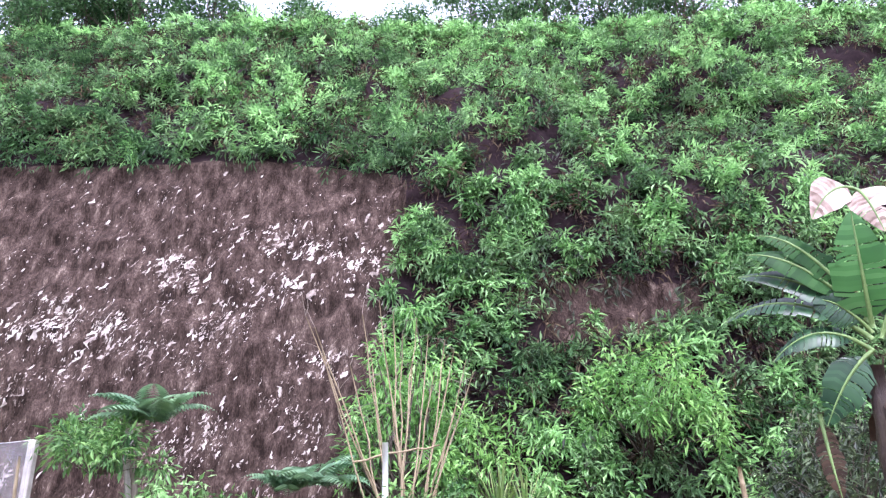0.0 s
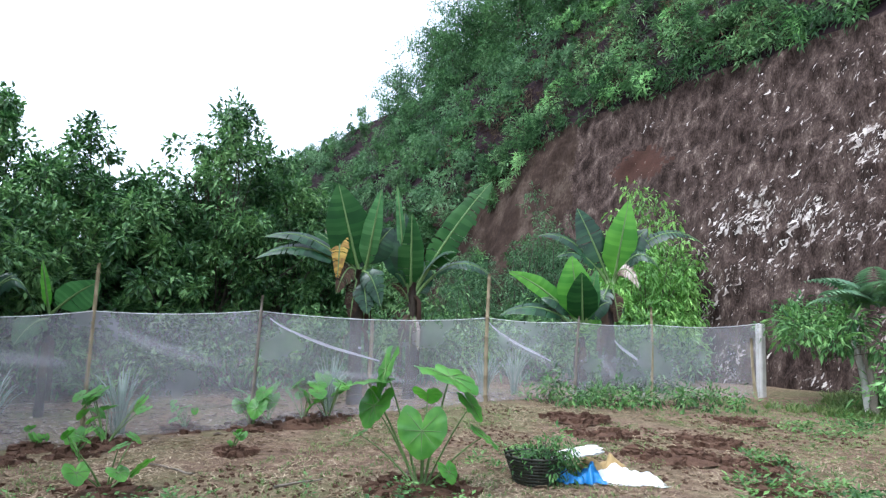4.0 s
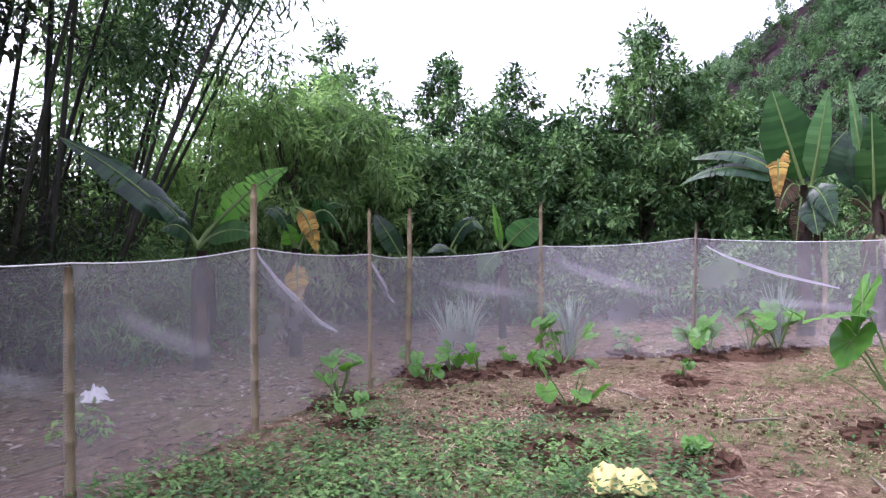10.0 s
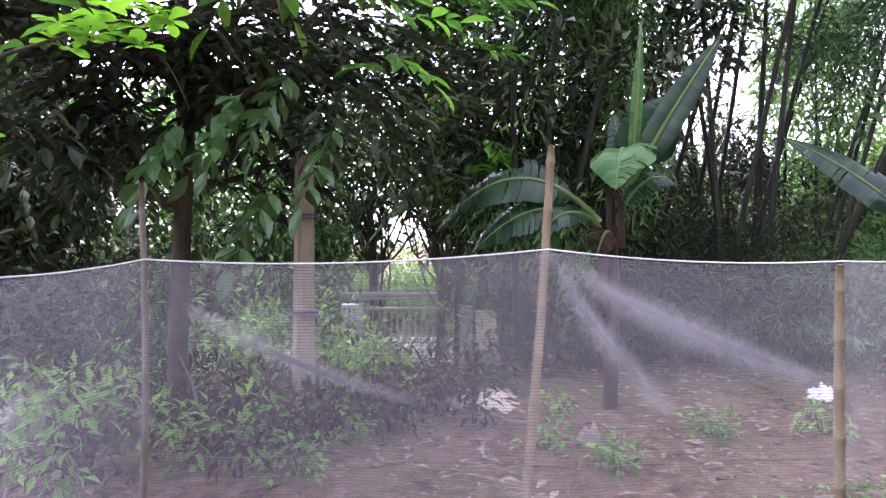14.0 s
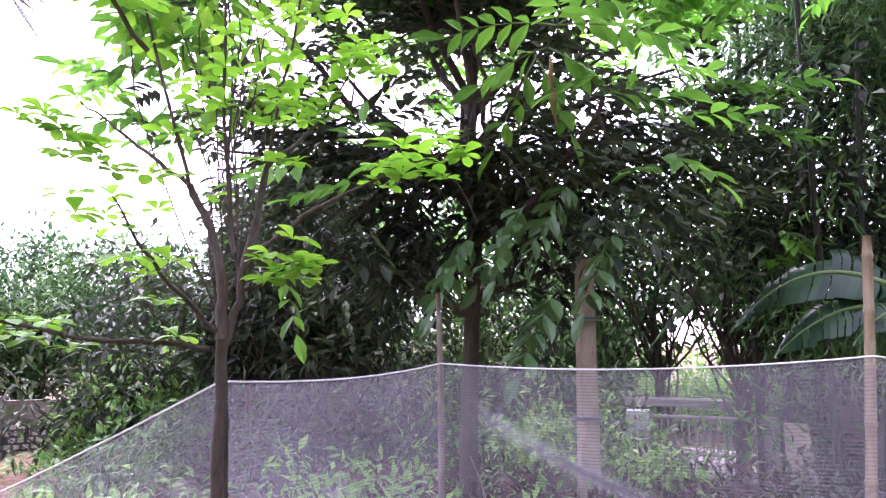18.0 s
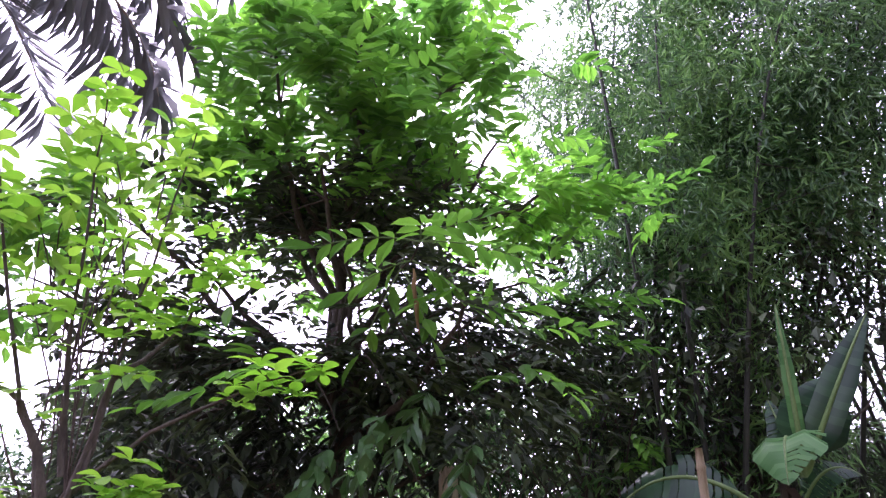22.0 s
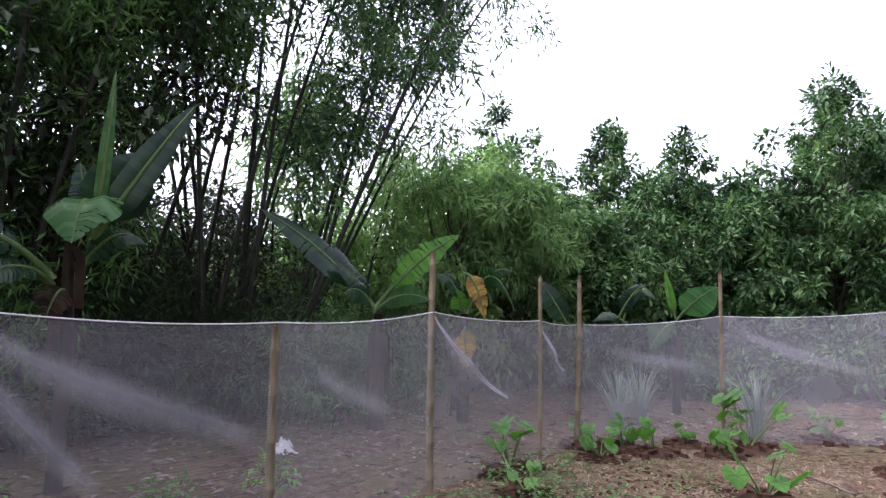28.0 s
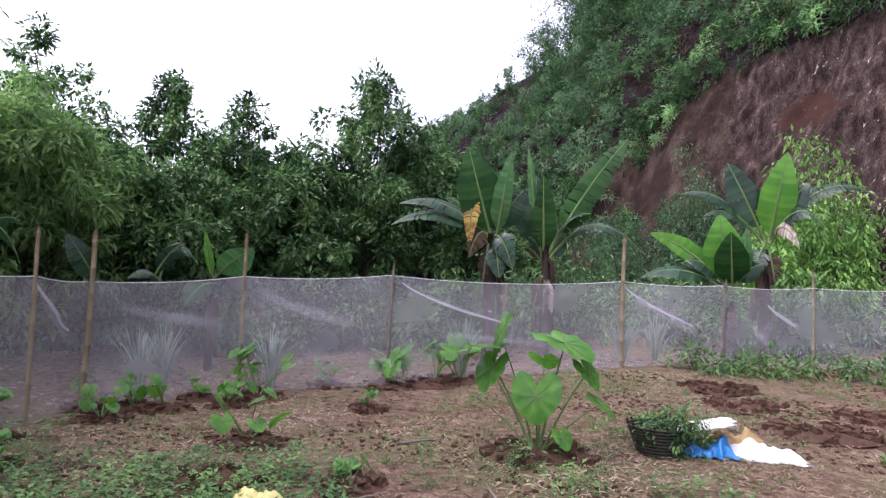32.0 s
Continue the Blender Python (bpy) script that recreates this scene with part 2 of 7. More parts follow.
G_FAR = leaf_mat("far_slope_leaf", [(0.1, (0.03, 0.066, 0.034)), (0.5, (0.066, 0.13, 0.062)), (0.9, (0.14, 0.235, 0.115))], 0.55, 0.3, 0.4, 0.15)
G_DARKSLOPE = leaf_mat("dark_slope_leaf", [(0.1, (0.02, 0.05, 0.022)), (0.5, (0.045, 0.1, 0.038)), (0.9, (0.1, 0.19, 0.075))], 0.6, 0.25, 0.5, 0.12)
G_HILLMID = leaf_mat("hill_mid_leaf", [(0.1, (0.035, 0.075, 0.034)), (0.5, (0.09, 0.17, 0.07)), (0.9, (0.22, 0.36, 0.16))], 0.45, 0.35, 0.6, 0.3)
G_PALM = leaf_mat("palm_leaflet", [(0.1, (0.05, 0.052, 0.058)), (0.9, (0.13, 0.14, 0.145))], 0.6, 0.3, 1.0)
G_HILLDRY = leaf_mat("hill_dry_leaf", [(0.1, (0.02, 0.013, 0.012)), (0.5, (0.045, 0.03, 0.024)), (0.9, (0.13, 0.1, 0.06))], 0.8, 0.1, spec=0.05)
G_TREE = leaf_mat("acacia_leaf", [(0.15, (0.018, 0.046, 0.018)), (0.5, (0.05, 0.12, 0.04)), (0.85, (0.19, 0.33, 0.12))], 0.5, 0.2, 0.8, 0.25)
G_LIGHT = leaf_mat("pale_tree_leaf", [(0.1, (0.07, 0.135, 0.05)), (0.5, (0.14, 0.25, 0.085)), (0.9, (0.27, 0.42, 0.16))], 0.5, 0.5, 0.8)
G_BAMB = leaf_mat("bamboo_leaf", [(0.15, (0.026, 0.06, 0.026)), (0.5, (0.056, 0.125, 0.045)), (0.85, (0.14, 0.27, 0.09))], 0.42, 0.3, 0.8)
# bamboo leaf again, brightened for the clumps that catch more light
G_BAMB_PALE = leaf_mat("lit_bamboo_leaf", [(0.15, (0.034, 0.082, 0.032)), (0.5, (0.076, 0.165, 0.055)), (0.85, (0.175, 0.33, 0.1))], 0.42, 0.36, 0.8)
# orchard leaf, as bright as the crown's lit outside
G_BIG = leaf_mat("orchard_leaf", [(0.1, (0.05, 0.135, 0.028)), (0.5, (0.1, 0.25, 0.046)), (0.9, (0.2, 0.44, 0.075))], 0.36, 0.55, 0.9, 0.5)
# darker copy of the orchard leaf, for sprays that hang in shade
G_SHADE = leaf_mat("shaded_leaf", [(0.1, (0.035, 0.08, 0.03)), (0.5, (0.065, 0.15, 0.048)), (0.9, (0.11, 0.23, 0.075))], 0.3, 0.3, 0.9, 0.6)
# near-black leaf: shade inside crowns and under trees is in its colour
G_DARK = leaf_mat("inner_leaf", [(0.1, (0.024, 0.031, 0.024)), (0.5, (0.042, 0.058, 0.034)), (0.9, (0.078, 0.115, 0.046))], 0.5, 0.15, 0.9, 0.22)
G_SAP = leaf_mat("young_leaf", [(0.1, (0.10, 0.25, 0.03)), (0.5, (0.17, 0.38, 0.05)), (0.9, (0.28, 0.5, 0.08))], 0.4, 0.45, 0.9)
G_WEED = leaf_mat("weed_leaf", [(0.1, (0.026, 0.07, 0.024)), (0.5, (0.07, 0.16, 0.046)), (0.9, (0.18, 0.32, 0.1))], 0.5, 0.28, 1.5, 0.25)
G_CREEP = leaf_mat("creeper_leaf", [(0.1, (0.06, 0.15, 0.03)), (0.5, (0.13, 0.28, 0.06)), (0.9, (0.25, 0.43, 0.11))], 0.5, 0.3, 1.0)
G_GRASS = leaf_mat("grass_blade", [(0.1, (0.06, 0.105, 0.028)), (0.5, (0.115, 0.19, 0.055)), (0.9, (0.22, 0.27, 0.1))], 0.5, 0.25, 1.2)
G_LEMON = leaf_mat("lemongrass_blade", [(0.1, (0.1, 0.15, 0.11)), (0.6, (0.2, 0.28, 0.22)), (0.9, (0.36, 0.4, 0.33))], 0.5, 0.2, 1.2)
G_BANANA = leaf_mat("banana_leaf", [(0.1, (0.007, 0.022, 0.012)), (0.5, (0.014, 0.042, 0.019)), (0.9, (0.028, 0.075, 0.032))], 0.3, 0.12, 1.0, 0.3)
G_SHEATH = leaf_mat("dry_leaf_sheath", [(0.1, (0.016, 0.01, 0.008)), (0.9, (0.07, 0.045, 0.03))], 0.8, 0.1, 3.0, 0.1)
G_BANANA_MID = leaf_mat("green_banana_leaf", [(0.1, (0.01, 0.042, 0.01)), (0.5, (0.019, 0.066, 0.015)), (0.9, (0.036, 0.1, 0.026))], 0.5, 0.26, 1.0, 0.12)
G_BANANA_NEW = leaf_mat("young_banana_leaf", [(0.1, (0.05, 0.18, 0.022)), (0.9, (0.12, 0.31, 0.045))], 0.4, 0.35, 1.0, 0.25)
G_BANANA_DRY = leaf_mat("dry_banana_leaf", [(0.1, (0.07, 0.035, 0.015)), (0.5, (0.19, 0.11, 0.04)), (0.9, (0.3, 0.2, 0.09))], 0.7, 0.25, 5.0)
G_BANANA_DEAD = leaf_mat("dead_banana_leaf", [(0.1, (0.12, 0.08, 0.06)), (0.5, (0.34, 0.26, 0.22)), (0.9, (0.55, 0.46, 0.42))], 0.7, 0.2, 4.0)
G_BANANA_PALE = leaf_mat("pale_banana_leaf", [(0.1, (0.035, 0.11, 0.032)), (0.5, (0.06, 0.165, 0.05)), (0.9, (0.1, 0.23, 0.08))], 0.4, 0.3, 1.0, 0.25)
G_BANANA_YELLOW = leaf_mat("yellow_banana_leaf", [(0.1, (0.16, 0.09, 0.02)), (0.5, (0.38, 0.22, 0.04)), (0.9, (0.5, 0.34, 0.07))], 0.6, 0.3, 4.0)
G_MIDRIB = rough_mat("leaf_midrib", [(0.3, (0.07, 0.13, 0.04)), (0.7, (0.16, 0.24, 0.08))], 6, 0.1, 0.5)
G_TARO = leaf_mat("taro_leaf", [(0.1, (0.035, 0.125, 0.022)), (0.5, (0.07, 0.21, 0.035)), (0.9, (0.125, 0.31, 0.05))], 0.36, 0.36, 4.0, 0.35)
G_FERN = leaf_mat("fern_frond", [(0.1, (0.06, 0.13, 0.07)), (0.9, (0.17, 0.28, 0.15))], 0.5, 0.25, 1.0)


def plain_mat(name, c, rough=0.6, metal=0.0, vary=0.25, scale=12):
    m, nodes, links, bsdf = base_mat(name)
    t = tex(nodes, links, scale, 4)
    r = ramp(nodes, [(0.3, tuple(v * (1 - vary) for v in c)), (0.7, tuple(min(v * (1 + vary), 0.9) for v in c))])
    links.new(t.outputs[0], r.inputs[0])
    links.new(r.outputs[0], bsdf.inputs["Base Color"])
    bsdf.inputs["Roughness"].default_value = rough
    bsdf.inputs["Metallic"].default_value = metal
    return m


M_SACK = plain_mat("white_sack", (0.72, 0.71, 0.7), 0.6, vary=0.1)
M_BLUE = plain_mat("blue_tarp", (0.03, 0.2, 0.5), 0.4, vary=0.4)
M_YSACK = plain_mat("straw_sack", (0.32, 0.22, 0.09), 0.7, vary=0.35)
M_YLEAF = plain_mat("yellow_sheet", (0.5, 0.46, 0.17), 0.6, vary=0.15)
M_IRON = plain_mat("dark_iron", (0.12, 0.13, 0.14), 0.6, 0.3)
M_CORD = plain_mat("net_cord", (0.72, 0.72, 0.72), 0.6, vary=0.1)
M_PVC = plain_mat("white_pvc", (0.75, 0.75, 0.75), 0.4, vary=0.08)


def net_mat(name, cover):
    """Fine white netting: open between the threads."""
    m, nodes, links, bsdf = base_mat(name)
    bsdf.inputs["Base Color"].default_value = (0.74, 0.72, 0.77, 1)
    bsdf.inputs["Roughness"].default_value = 0.6
    tl = nodes.new("ShaderNodeBsdfTranslucent")
    tl.inputs[0].default_value = (0.74, 0.72, 0.77, 1)
    body = nodes.new("ShaderNodeMixShader")
    body.inputs[0].default_value = 0.4
    links.new(bsdf.outputs[0], body.inputs[1])
    links.new(tl.outputs[0], body.inputs[2])
    clear = nodes.new("ShaderNodeBsdfTransparent")
    t = tex(nodes, links, 1.1, 4, 0.6, (1, 1, 1.3))
    mr = nodes.new("ShaderNodeMapRange")
    mr.inputs[1].default_value, mr.inputs[2].default_value = 0.3, 0.75
    mr.inputs[3].default_value, mr.inputs[4].default_value = cover * 0.8, cover * 1.3
    links.new(t.outputs[0], mr.inputs[0])
    mx = nodes.new("ShaderNodeMixShader")
    links.new(mr.outputs[0], mx.inputs[0])
    links.new(clear.outputs[0], mx.inputs[1])
    links.new(body.outputs[0], mx.inputs[2])
    links.new(mx.outputs[0], nodes["Material Output"].inputs[0])
    return m


M_NET = net_mat("netting", 0.27)
M_NET_NEAR = net_mat("near_netting", 0.11)
M_WEFT = net_mat("net_weft", 0.25)
M_FOLD = net_mat("folded_netting", 0.085)
M_RAY = net_mat("drawn_netting", 0.13)
M_HEM = net_mat("gathered_netting", 0.75)


def ground_mat():
    m, nodes, links, bsdf = base_mat("ground_earth")
    a = tex(nodes, links, 0.55, 5, 0.6)
    b = tex(nodes, links, 7.0, 6, 0.7)
    c = tex(nodes, links, 60.0, 6, 0.75)
    mix = nodes.new("ShaderNodeMix")
    mix.inputs[0].default_value = 0.5
    links.new(b.outputs[0], mix.inputs[2])
    links.new(c.outputs[0], mix.inputs[3])
    r = ramp(nodes, [(0.36, (0.036, 0.022, 0.015)), (0.47, (0.12, 0.078, 0.054)), (0.55, (0.2, 0.138, 0.096)), (0.65, (0.37, 0.29, 0.21))])
    links.new(mix.outputs[0], r.inputs[0])
    g = ramp(nodes, [(0.35, (0.05, 0.06, 0.025)), (0.65, (0.17, 0.18, 0.08))])
    links.new(c.outputs[0], g.inputs[0])
    fac = ramp(nodes, [(0.45, (0, 0, 0)), (0.62, (0.55, 0.55, 0.55))])
    links.new(a.outputs[0], fac.inputs[0])
    cm = nodes.new("ShaderNodeMix")
    cm.data_type = "RGBA"
    links.new(fac.outputs[0], cm.inputs[0])
    links.new(r.outputs[0], cm.inputs[6])
    links.new(g.outputs[0], cm.inputs[7])
    links.new(cm.outputs[2], bsdf.inputs["Base Color"])
    bsdf.inputs["Roughness"].default_value = 0.95
    bsdf.inputs["Specular IOR Level"].default_value = 0.08
    bp = nodes.new("ShaderNodeBump")
    bp.inputs["Strength"].default_value = 0.9
    bp.inputs["Distance"].default_value = 0.04
    links.new(mix.outputs[0], bp.inputs["Height"])
    links.new(bp.outputs[0], bsdf.inputs["Normal"])
    return m


M_GROUND = ground_mat()


# ---- ground ----
def gz(x, y):
    """Height of the ground."""
    rise = 0.42 * min(max((y - 8.5) / 6.5, 0), 1) ** 1.3
    rise = max(rise, 0.33 * min(max((y - 2.6) / 4.4, 0), 1) * min(max((-x - 3.6) / 5.0, 0), 1))
    near = 0.05 * fnoise(x, y, 0.6, 3) + 0.025 * fnoise(x, y, 2.3, 9)
    return rise + near * (1 if abs(x) + abs(y) < 50 else 0)


def grid_axis(lo, hi, fine_lo, fine_hi, step):
    mid = np.arange(fine_lo, fine_hi + 1e-6, step)
    a = fine_lo - np.geomspace(step, fine_lo - lo, 26)[::-1]
    b = fine_hi + np.geomspace(step, hi - fine_hi, 26)
    return np.concatenate([a, mid, b])


def make_ground():
    xs = grid_axis(-900, 900, -12, 3, 0.16)
    ys = grid_axis(-900, 900, -6, 14, 0.16)
    nx, ny = len(xs), len(ys)
    v = np.array([(x, y, gz(x, y)) for y in ys for x in xs])
    i = (np.arange(ny - 1)[:, None] * nx + np.arange(nx - 1)[None]).ravel()
    f = np.stack([i, i + 1, i + 1 + nx, i + nx], -1)
    return tagged(part("ground", fast_mesh("ground", v, f, M_GROUND, smooth=True)), "brown garden earth with dry litter and thin grass", "ground", kind="structure")


make_ground()


# ---- the cut hillside ----
CUT_X = np.array([-150, -60, -40, -30, -24, -19, -12, -6, -2, 4, 10, 20, 60])
CUT_Z = np.array([4.0, 5.0, 6.5, 8.0, 9.0, 9.9, 10.4, 10.4, 9.8, 8.6, 8.4, 8.0, 8.0])


def slope(x, v):
    """A place on the hillside: x along it, v from its foot (0) over the cut's lip (1) and the crest (2) to beyond (3)."""
    zc = float(np.interp(x, CUT_X, CUT_Z))
    yf = 15.7 + 0.5 * fnoise(x, 0, 0.15, 5)
    lean = 0.31 * zc
    crest_z = 21.5 + 1.0 * fnoise(x, 3, 0.09, 2) + (0 if x > -60 else 0.02 * (-60 - x))
    if v <= 1:
        y, z = yf + lean * v, 0.25 + (zc - 0.25) * v
        k = 0.12 + 0.1 * v
    elif v <= 2:
        w = v - 1
        y, z = yf + lean + (28.5 - yf - lean) * w, zc + (crest_z - zc) * (w ** 0.92)
        k = 0.9 * math.sin(w * math.pi) + 0.35
    else:
        w = v - 2
        y, z = 28.5 + 40 * w, crest_z + 2 * w - 5 * w * w
        k = 0.3
    d = k * (fnoise(x, z, 0.28, 11) + 0.5 * fnoise(x, z, 0.8, 13)) + 0.12 * fnoise(x, z, 2.2, 17) + (0.16 * fnoise(x * 1.3, z * 0.35, 1.0, 23) + 0.05 * fnoise(x, z * 0.4, 4.5, 29) if v < 1 else 0)
    return x, y - d * 0.9, z + d * 0.3


def make_hill():
    xs = np.concatenate([np.linspace(-150, -46, 40), np.linspace(-45, 22, 420), np.linspace(23, 60, 16)])
    vs = np.concatenate([[-0.12], np.linspace(0, 1, 90), np.linspace(1.03, 2, 44), np.linspace(2.1, 3, 6)])
    v = np.array([slope(x, max(w, 0)) if w >= 0 else (x, slope(x, 0)[1] - 0.2, -0.4) for w in vs for x in xs])
    nx, ny = len(xs), len(vs)
    i = (np.arange(ny - 1)[:, None] * nx + np.arange(nx - 1)[None]).ravel()
    f = np.stack([i, i + 1, i + 1 + nx, i + nx], -1)
    cx, cz = v[f].mean(1)[:, 0], v[f].mean(1)[:, 2]
    vmid = np.repeat((vs[:-1] + vs[1:]) / 2, nx - 1)
    jit = np.array([fnoise(a, b, 0.9, 21) for a, b in zip(cx, cz)])
    idx = np.zeros(len(f), int)
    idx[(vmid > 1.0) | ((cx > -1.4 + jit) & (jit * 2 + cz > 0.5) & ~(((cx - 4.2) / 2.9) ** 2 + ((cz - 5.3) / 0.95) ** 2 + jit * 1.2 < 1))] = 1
    red = ((cx + 15.4) / 0.9) ** 2 + ((cz - 7.4) / 0.6) ** 2 + jit * 2.2 + rng.normal(0, 0.5, len(cx)) < 1
    idx[red & (vmid < 1)] = 2
    idx[(cx < -18.2 + 1.2 * jit) & (vmid < 1)] = 3
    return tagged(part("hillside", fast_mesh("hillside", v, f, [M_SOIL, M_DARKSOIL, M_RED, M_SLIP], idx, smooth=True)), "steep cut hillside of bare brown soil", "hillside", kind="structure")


make_hill()


def bush_points(n, lo, hi, vlo, vhi, keep):
    pts, out = [], []
    while len(pts) < n:
        x, v = rng.uniform(lo, hi), rng.uniform(vlo, vhi)
        p = slope(x, v)
        if keep(x, v, p):
            pts.append(p)
    return np.array(pts)


def clump_leaves(centres, radii, per, length, width, shape=LEAF2, droop=0.35, out=np.array([0, -0.55, 0.6])):
    """Tufts of long leaves that spread from each centre and hang at their tips."""
    n = len(centres)
    c = np.repeat(centres, per, 0)
    r = np.repeat(radii, per)
    w = sphere_ways(n * per) + out
    w = unit(w)
    at = c + out * np.repeat(rng.uniform(0.0, 1.1, n) * radii * 1.6, per)[:, None] + w * (r * rng.uniform(0.1, 1.0, n * per) ** 0.7)[:, None]
    way = unit(w * 0.8 + sphere_ways(n * per) * 0.6 + [0, 0, -droop])
    up = unit(w + sphere_ways(n * per) * 0.3 + [0, 0, 0.5])
    ln = length * rng.uniform(0.6, 1.25, n * per)
    return strew(shape, at, way, up, ln, ln * width)


def keep_green(x, v, p):
    if v > 1.0:
        return fnoise(x, v * 6, 0.55, 31) + 0.4 * fnoise(x * 2, v * 12, 1.0, 8) > -0.62
    if x > -1.6 + 1.2 * fnoise(0, p[2], 0.5, 41):
        return fnoise(x, p[2], 1.3, 77) > -0.5 and ((x - 4.2) / 2.6) ** 2 + ((p[2] - 5.25) / 0.8) ** 2 > 1
    if x < -20.6 - 1.15 * max(8.5 - p[2], 0) + 1.0 * fnoise(x, p[2], 0.6, 14):
        return fnoise(x, p[2], 0.4, 4) > -0.35
    return p[2] < 4.6 and -24 < x < -16.5 and fnoise(x, p[2], 0.5, 24) > -0.25


def shrubby(centres, radii, tufts, per, length, width, droop=0.45):
    """Rounded bushes, each of several tufts that stand out from the slope."""
    n = len(centres)
    c = np.repeat(centres, tufts, 0)
    r = np.repeat(radii, tufts)
    w = sphere_ways(n * tufts)
    w[:, 1] = -np.abs(w[:, 1]) * 0.8
    w[:, 2] = w[:, 2] * 0.8 + 0.25
    c = c + w * (r * rng.uniform(0.35, 1.0, n * tufts))[:, None]
    return clump_leaves(c, rng.uniform(0.14, 0.32, n * tufts) * (0.6 + 0.5 * r), per, length, width, droop=droop)


def hill_plants():
    light, mid, dark = Pile(), Pile(), Pile()
    near = bush_points(1800, -24, 21, 0.02, 2.0, keep_green)
    pick = rng.random(len(near)) + np.where(near[:, 0] < -12, 0.4, np.where(near[:, 0] < -3, 0.12, 0.0))
    for pile, sel, ln in ((light, pick < 0.5, 0.28), (mid, (pick >= 0.5) & (pick < 0.88), 0.26), (dark, pick >= 0.88, 0.25)):
        q = near[sel]
        pile.add(*shrubby(q, rng.uniform(0.2, 0.72, len(q)), 6, 20, ln, 0.23))
    lip = bush_points(150, -24, -1, 0.97, 1.1, lambda x, v, p: x > -20 or rng.random() < 0.5)
    dark.add(*clump_leaves(lip, rng.uniform(0.2, 0.5, len(lip)), 22, 0.27, 0.2, droop=0.8))
    fill = bush_points(450, -24, 21, 0.02, 2.0, keep_green)
    mid.add(*clump_leaves(fill, rng.uniform(0.16, 0.4, len(fill)), 26, 0.3, 0.22))
    crest = bush_points(150, -30, 21, 1.86, 2.03, lambda x, v, p: True)
    light.add(*shrubby(crest, rng.uniform(0.3, 0.8, len(crest)), 7, 24, 0.36, 0.26))
    tagged(part("hillside_shrubs", light.mesh("hillside_shrubs", G_HILL, False)), "light green leafy shrubs covering the slope", "shrubs", kind="stuff")
    tagged(part("drooping_shrubs", mid.mesh("drooping_shrubs", G_HILLMID, False)), "grey-green drooping shrubs on the slope", "shrubs", kind="stuff")
    hazy = Pile()
    far = bush_points(640, -110, -24, 0.15, 2.03, keep_green)
    pick = rng.random(len(far))
    for pile, sel in ((hazy, pick < 0.55), (dark, pick >= 0.55)):
        q = far[sel]
        pile.add(*shrubby(q, rng.uniform(0.8, 2.3, len(q)), 11, 36, 0.27, 0.36))
    tagged(part("dark_slope_shrubs", dark.mesh("dark_slope_shrubs", G_DARKSLOPE, False)), "dark green bushes between the lighter shrubs", "shrubs", kind="stuff")
    tagged(part("far_slope_shrubs", hazy.mesh("far_slope_shrubs", G_FAR, False)), "hazy green shrubs on the far slope", "shrubs", kind="stuff")
    # dark leaf layer that puts the shade of the gaps into colour
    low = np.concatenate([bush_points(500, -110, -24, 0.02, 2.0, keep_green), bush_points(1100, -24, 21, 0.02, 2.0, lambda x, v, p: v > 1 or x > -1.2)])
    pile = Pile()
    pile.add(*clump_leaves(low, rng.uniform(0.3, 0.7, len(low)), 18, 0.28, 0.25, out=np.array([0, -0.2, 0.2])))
    tagged(part("shade_undergrowth", pile.mesh("shade_undergrowth", G_DARK, False)), "dark leaves that colour the shaded gaps between the shrubs", "undergrowth", kind="stuff")
    dry = bush_points(1200, -30, 20, 0.05, 2.0, lambda x, v, p: v > 1 or x > -1.5)
    pile = Pile()
    pile.add(*clump_leaves(dry, rng.uniform(0.25, 0.55, len(dry)), 26, 0.3, 0.14, droop=0.7))
    tagged(part("dead_undergrowth", pile.mesh("dead_undergrowth", G_HILLDRY, False)), "dead brown stalks and leaves among the shrubs", "undergrowth", kind="stuff")


hill_plants()


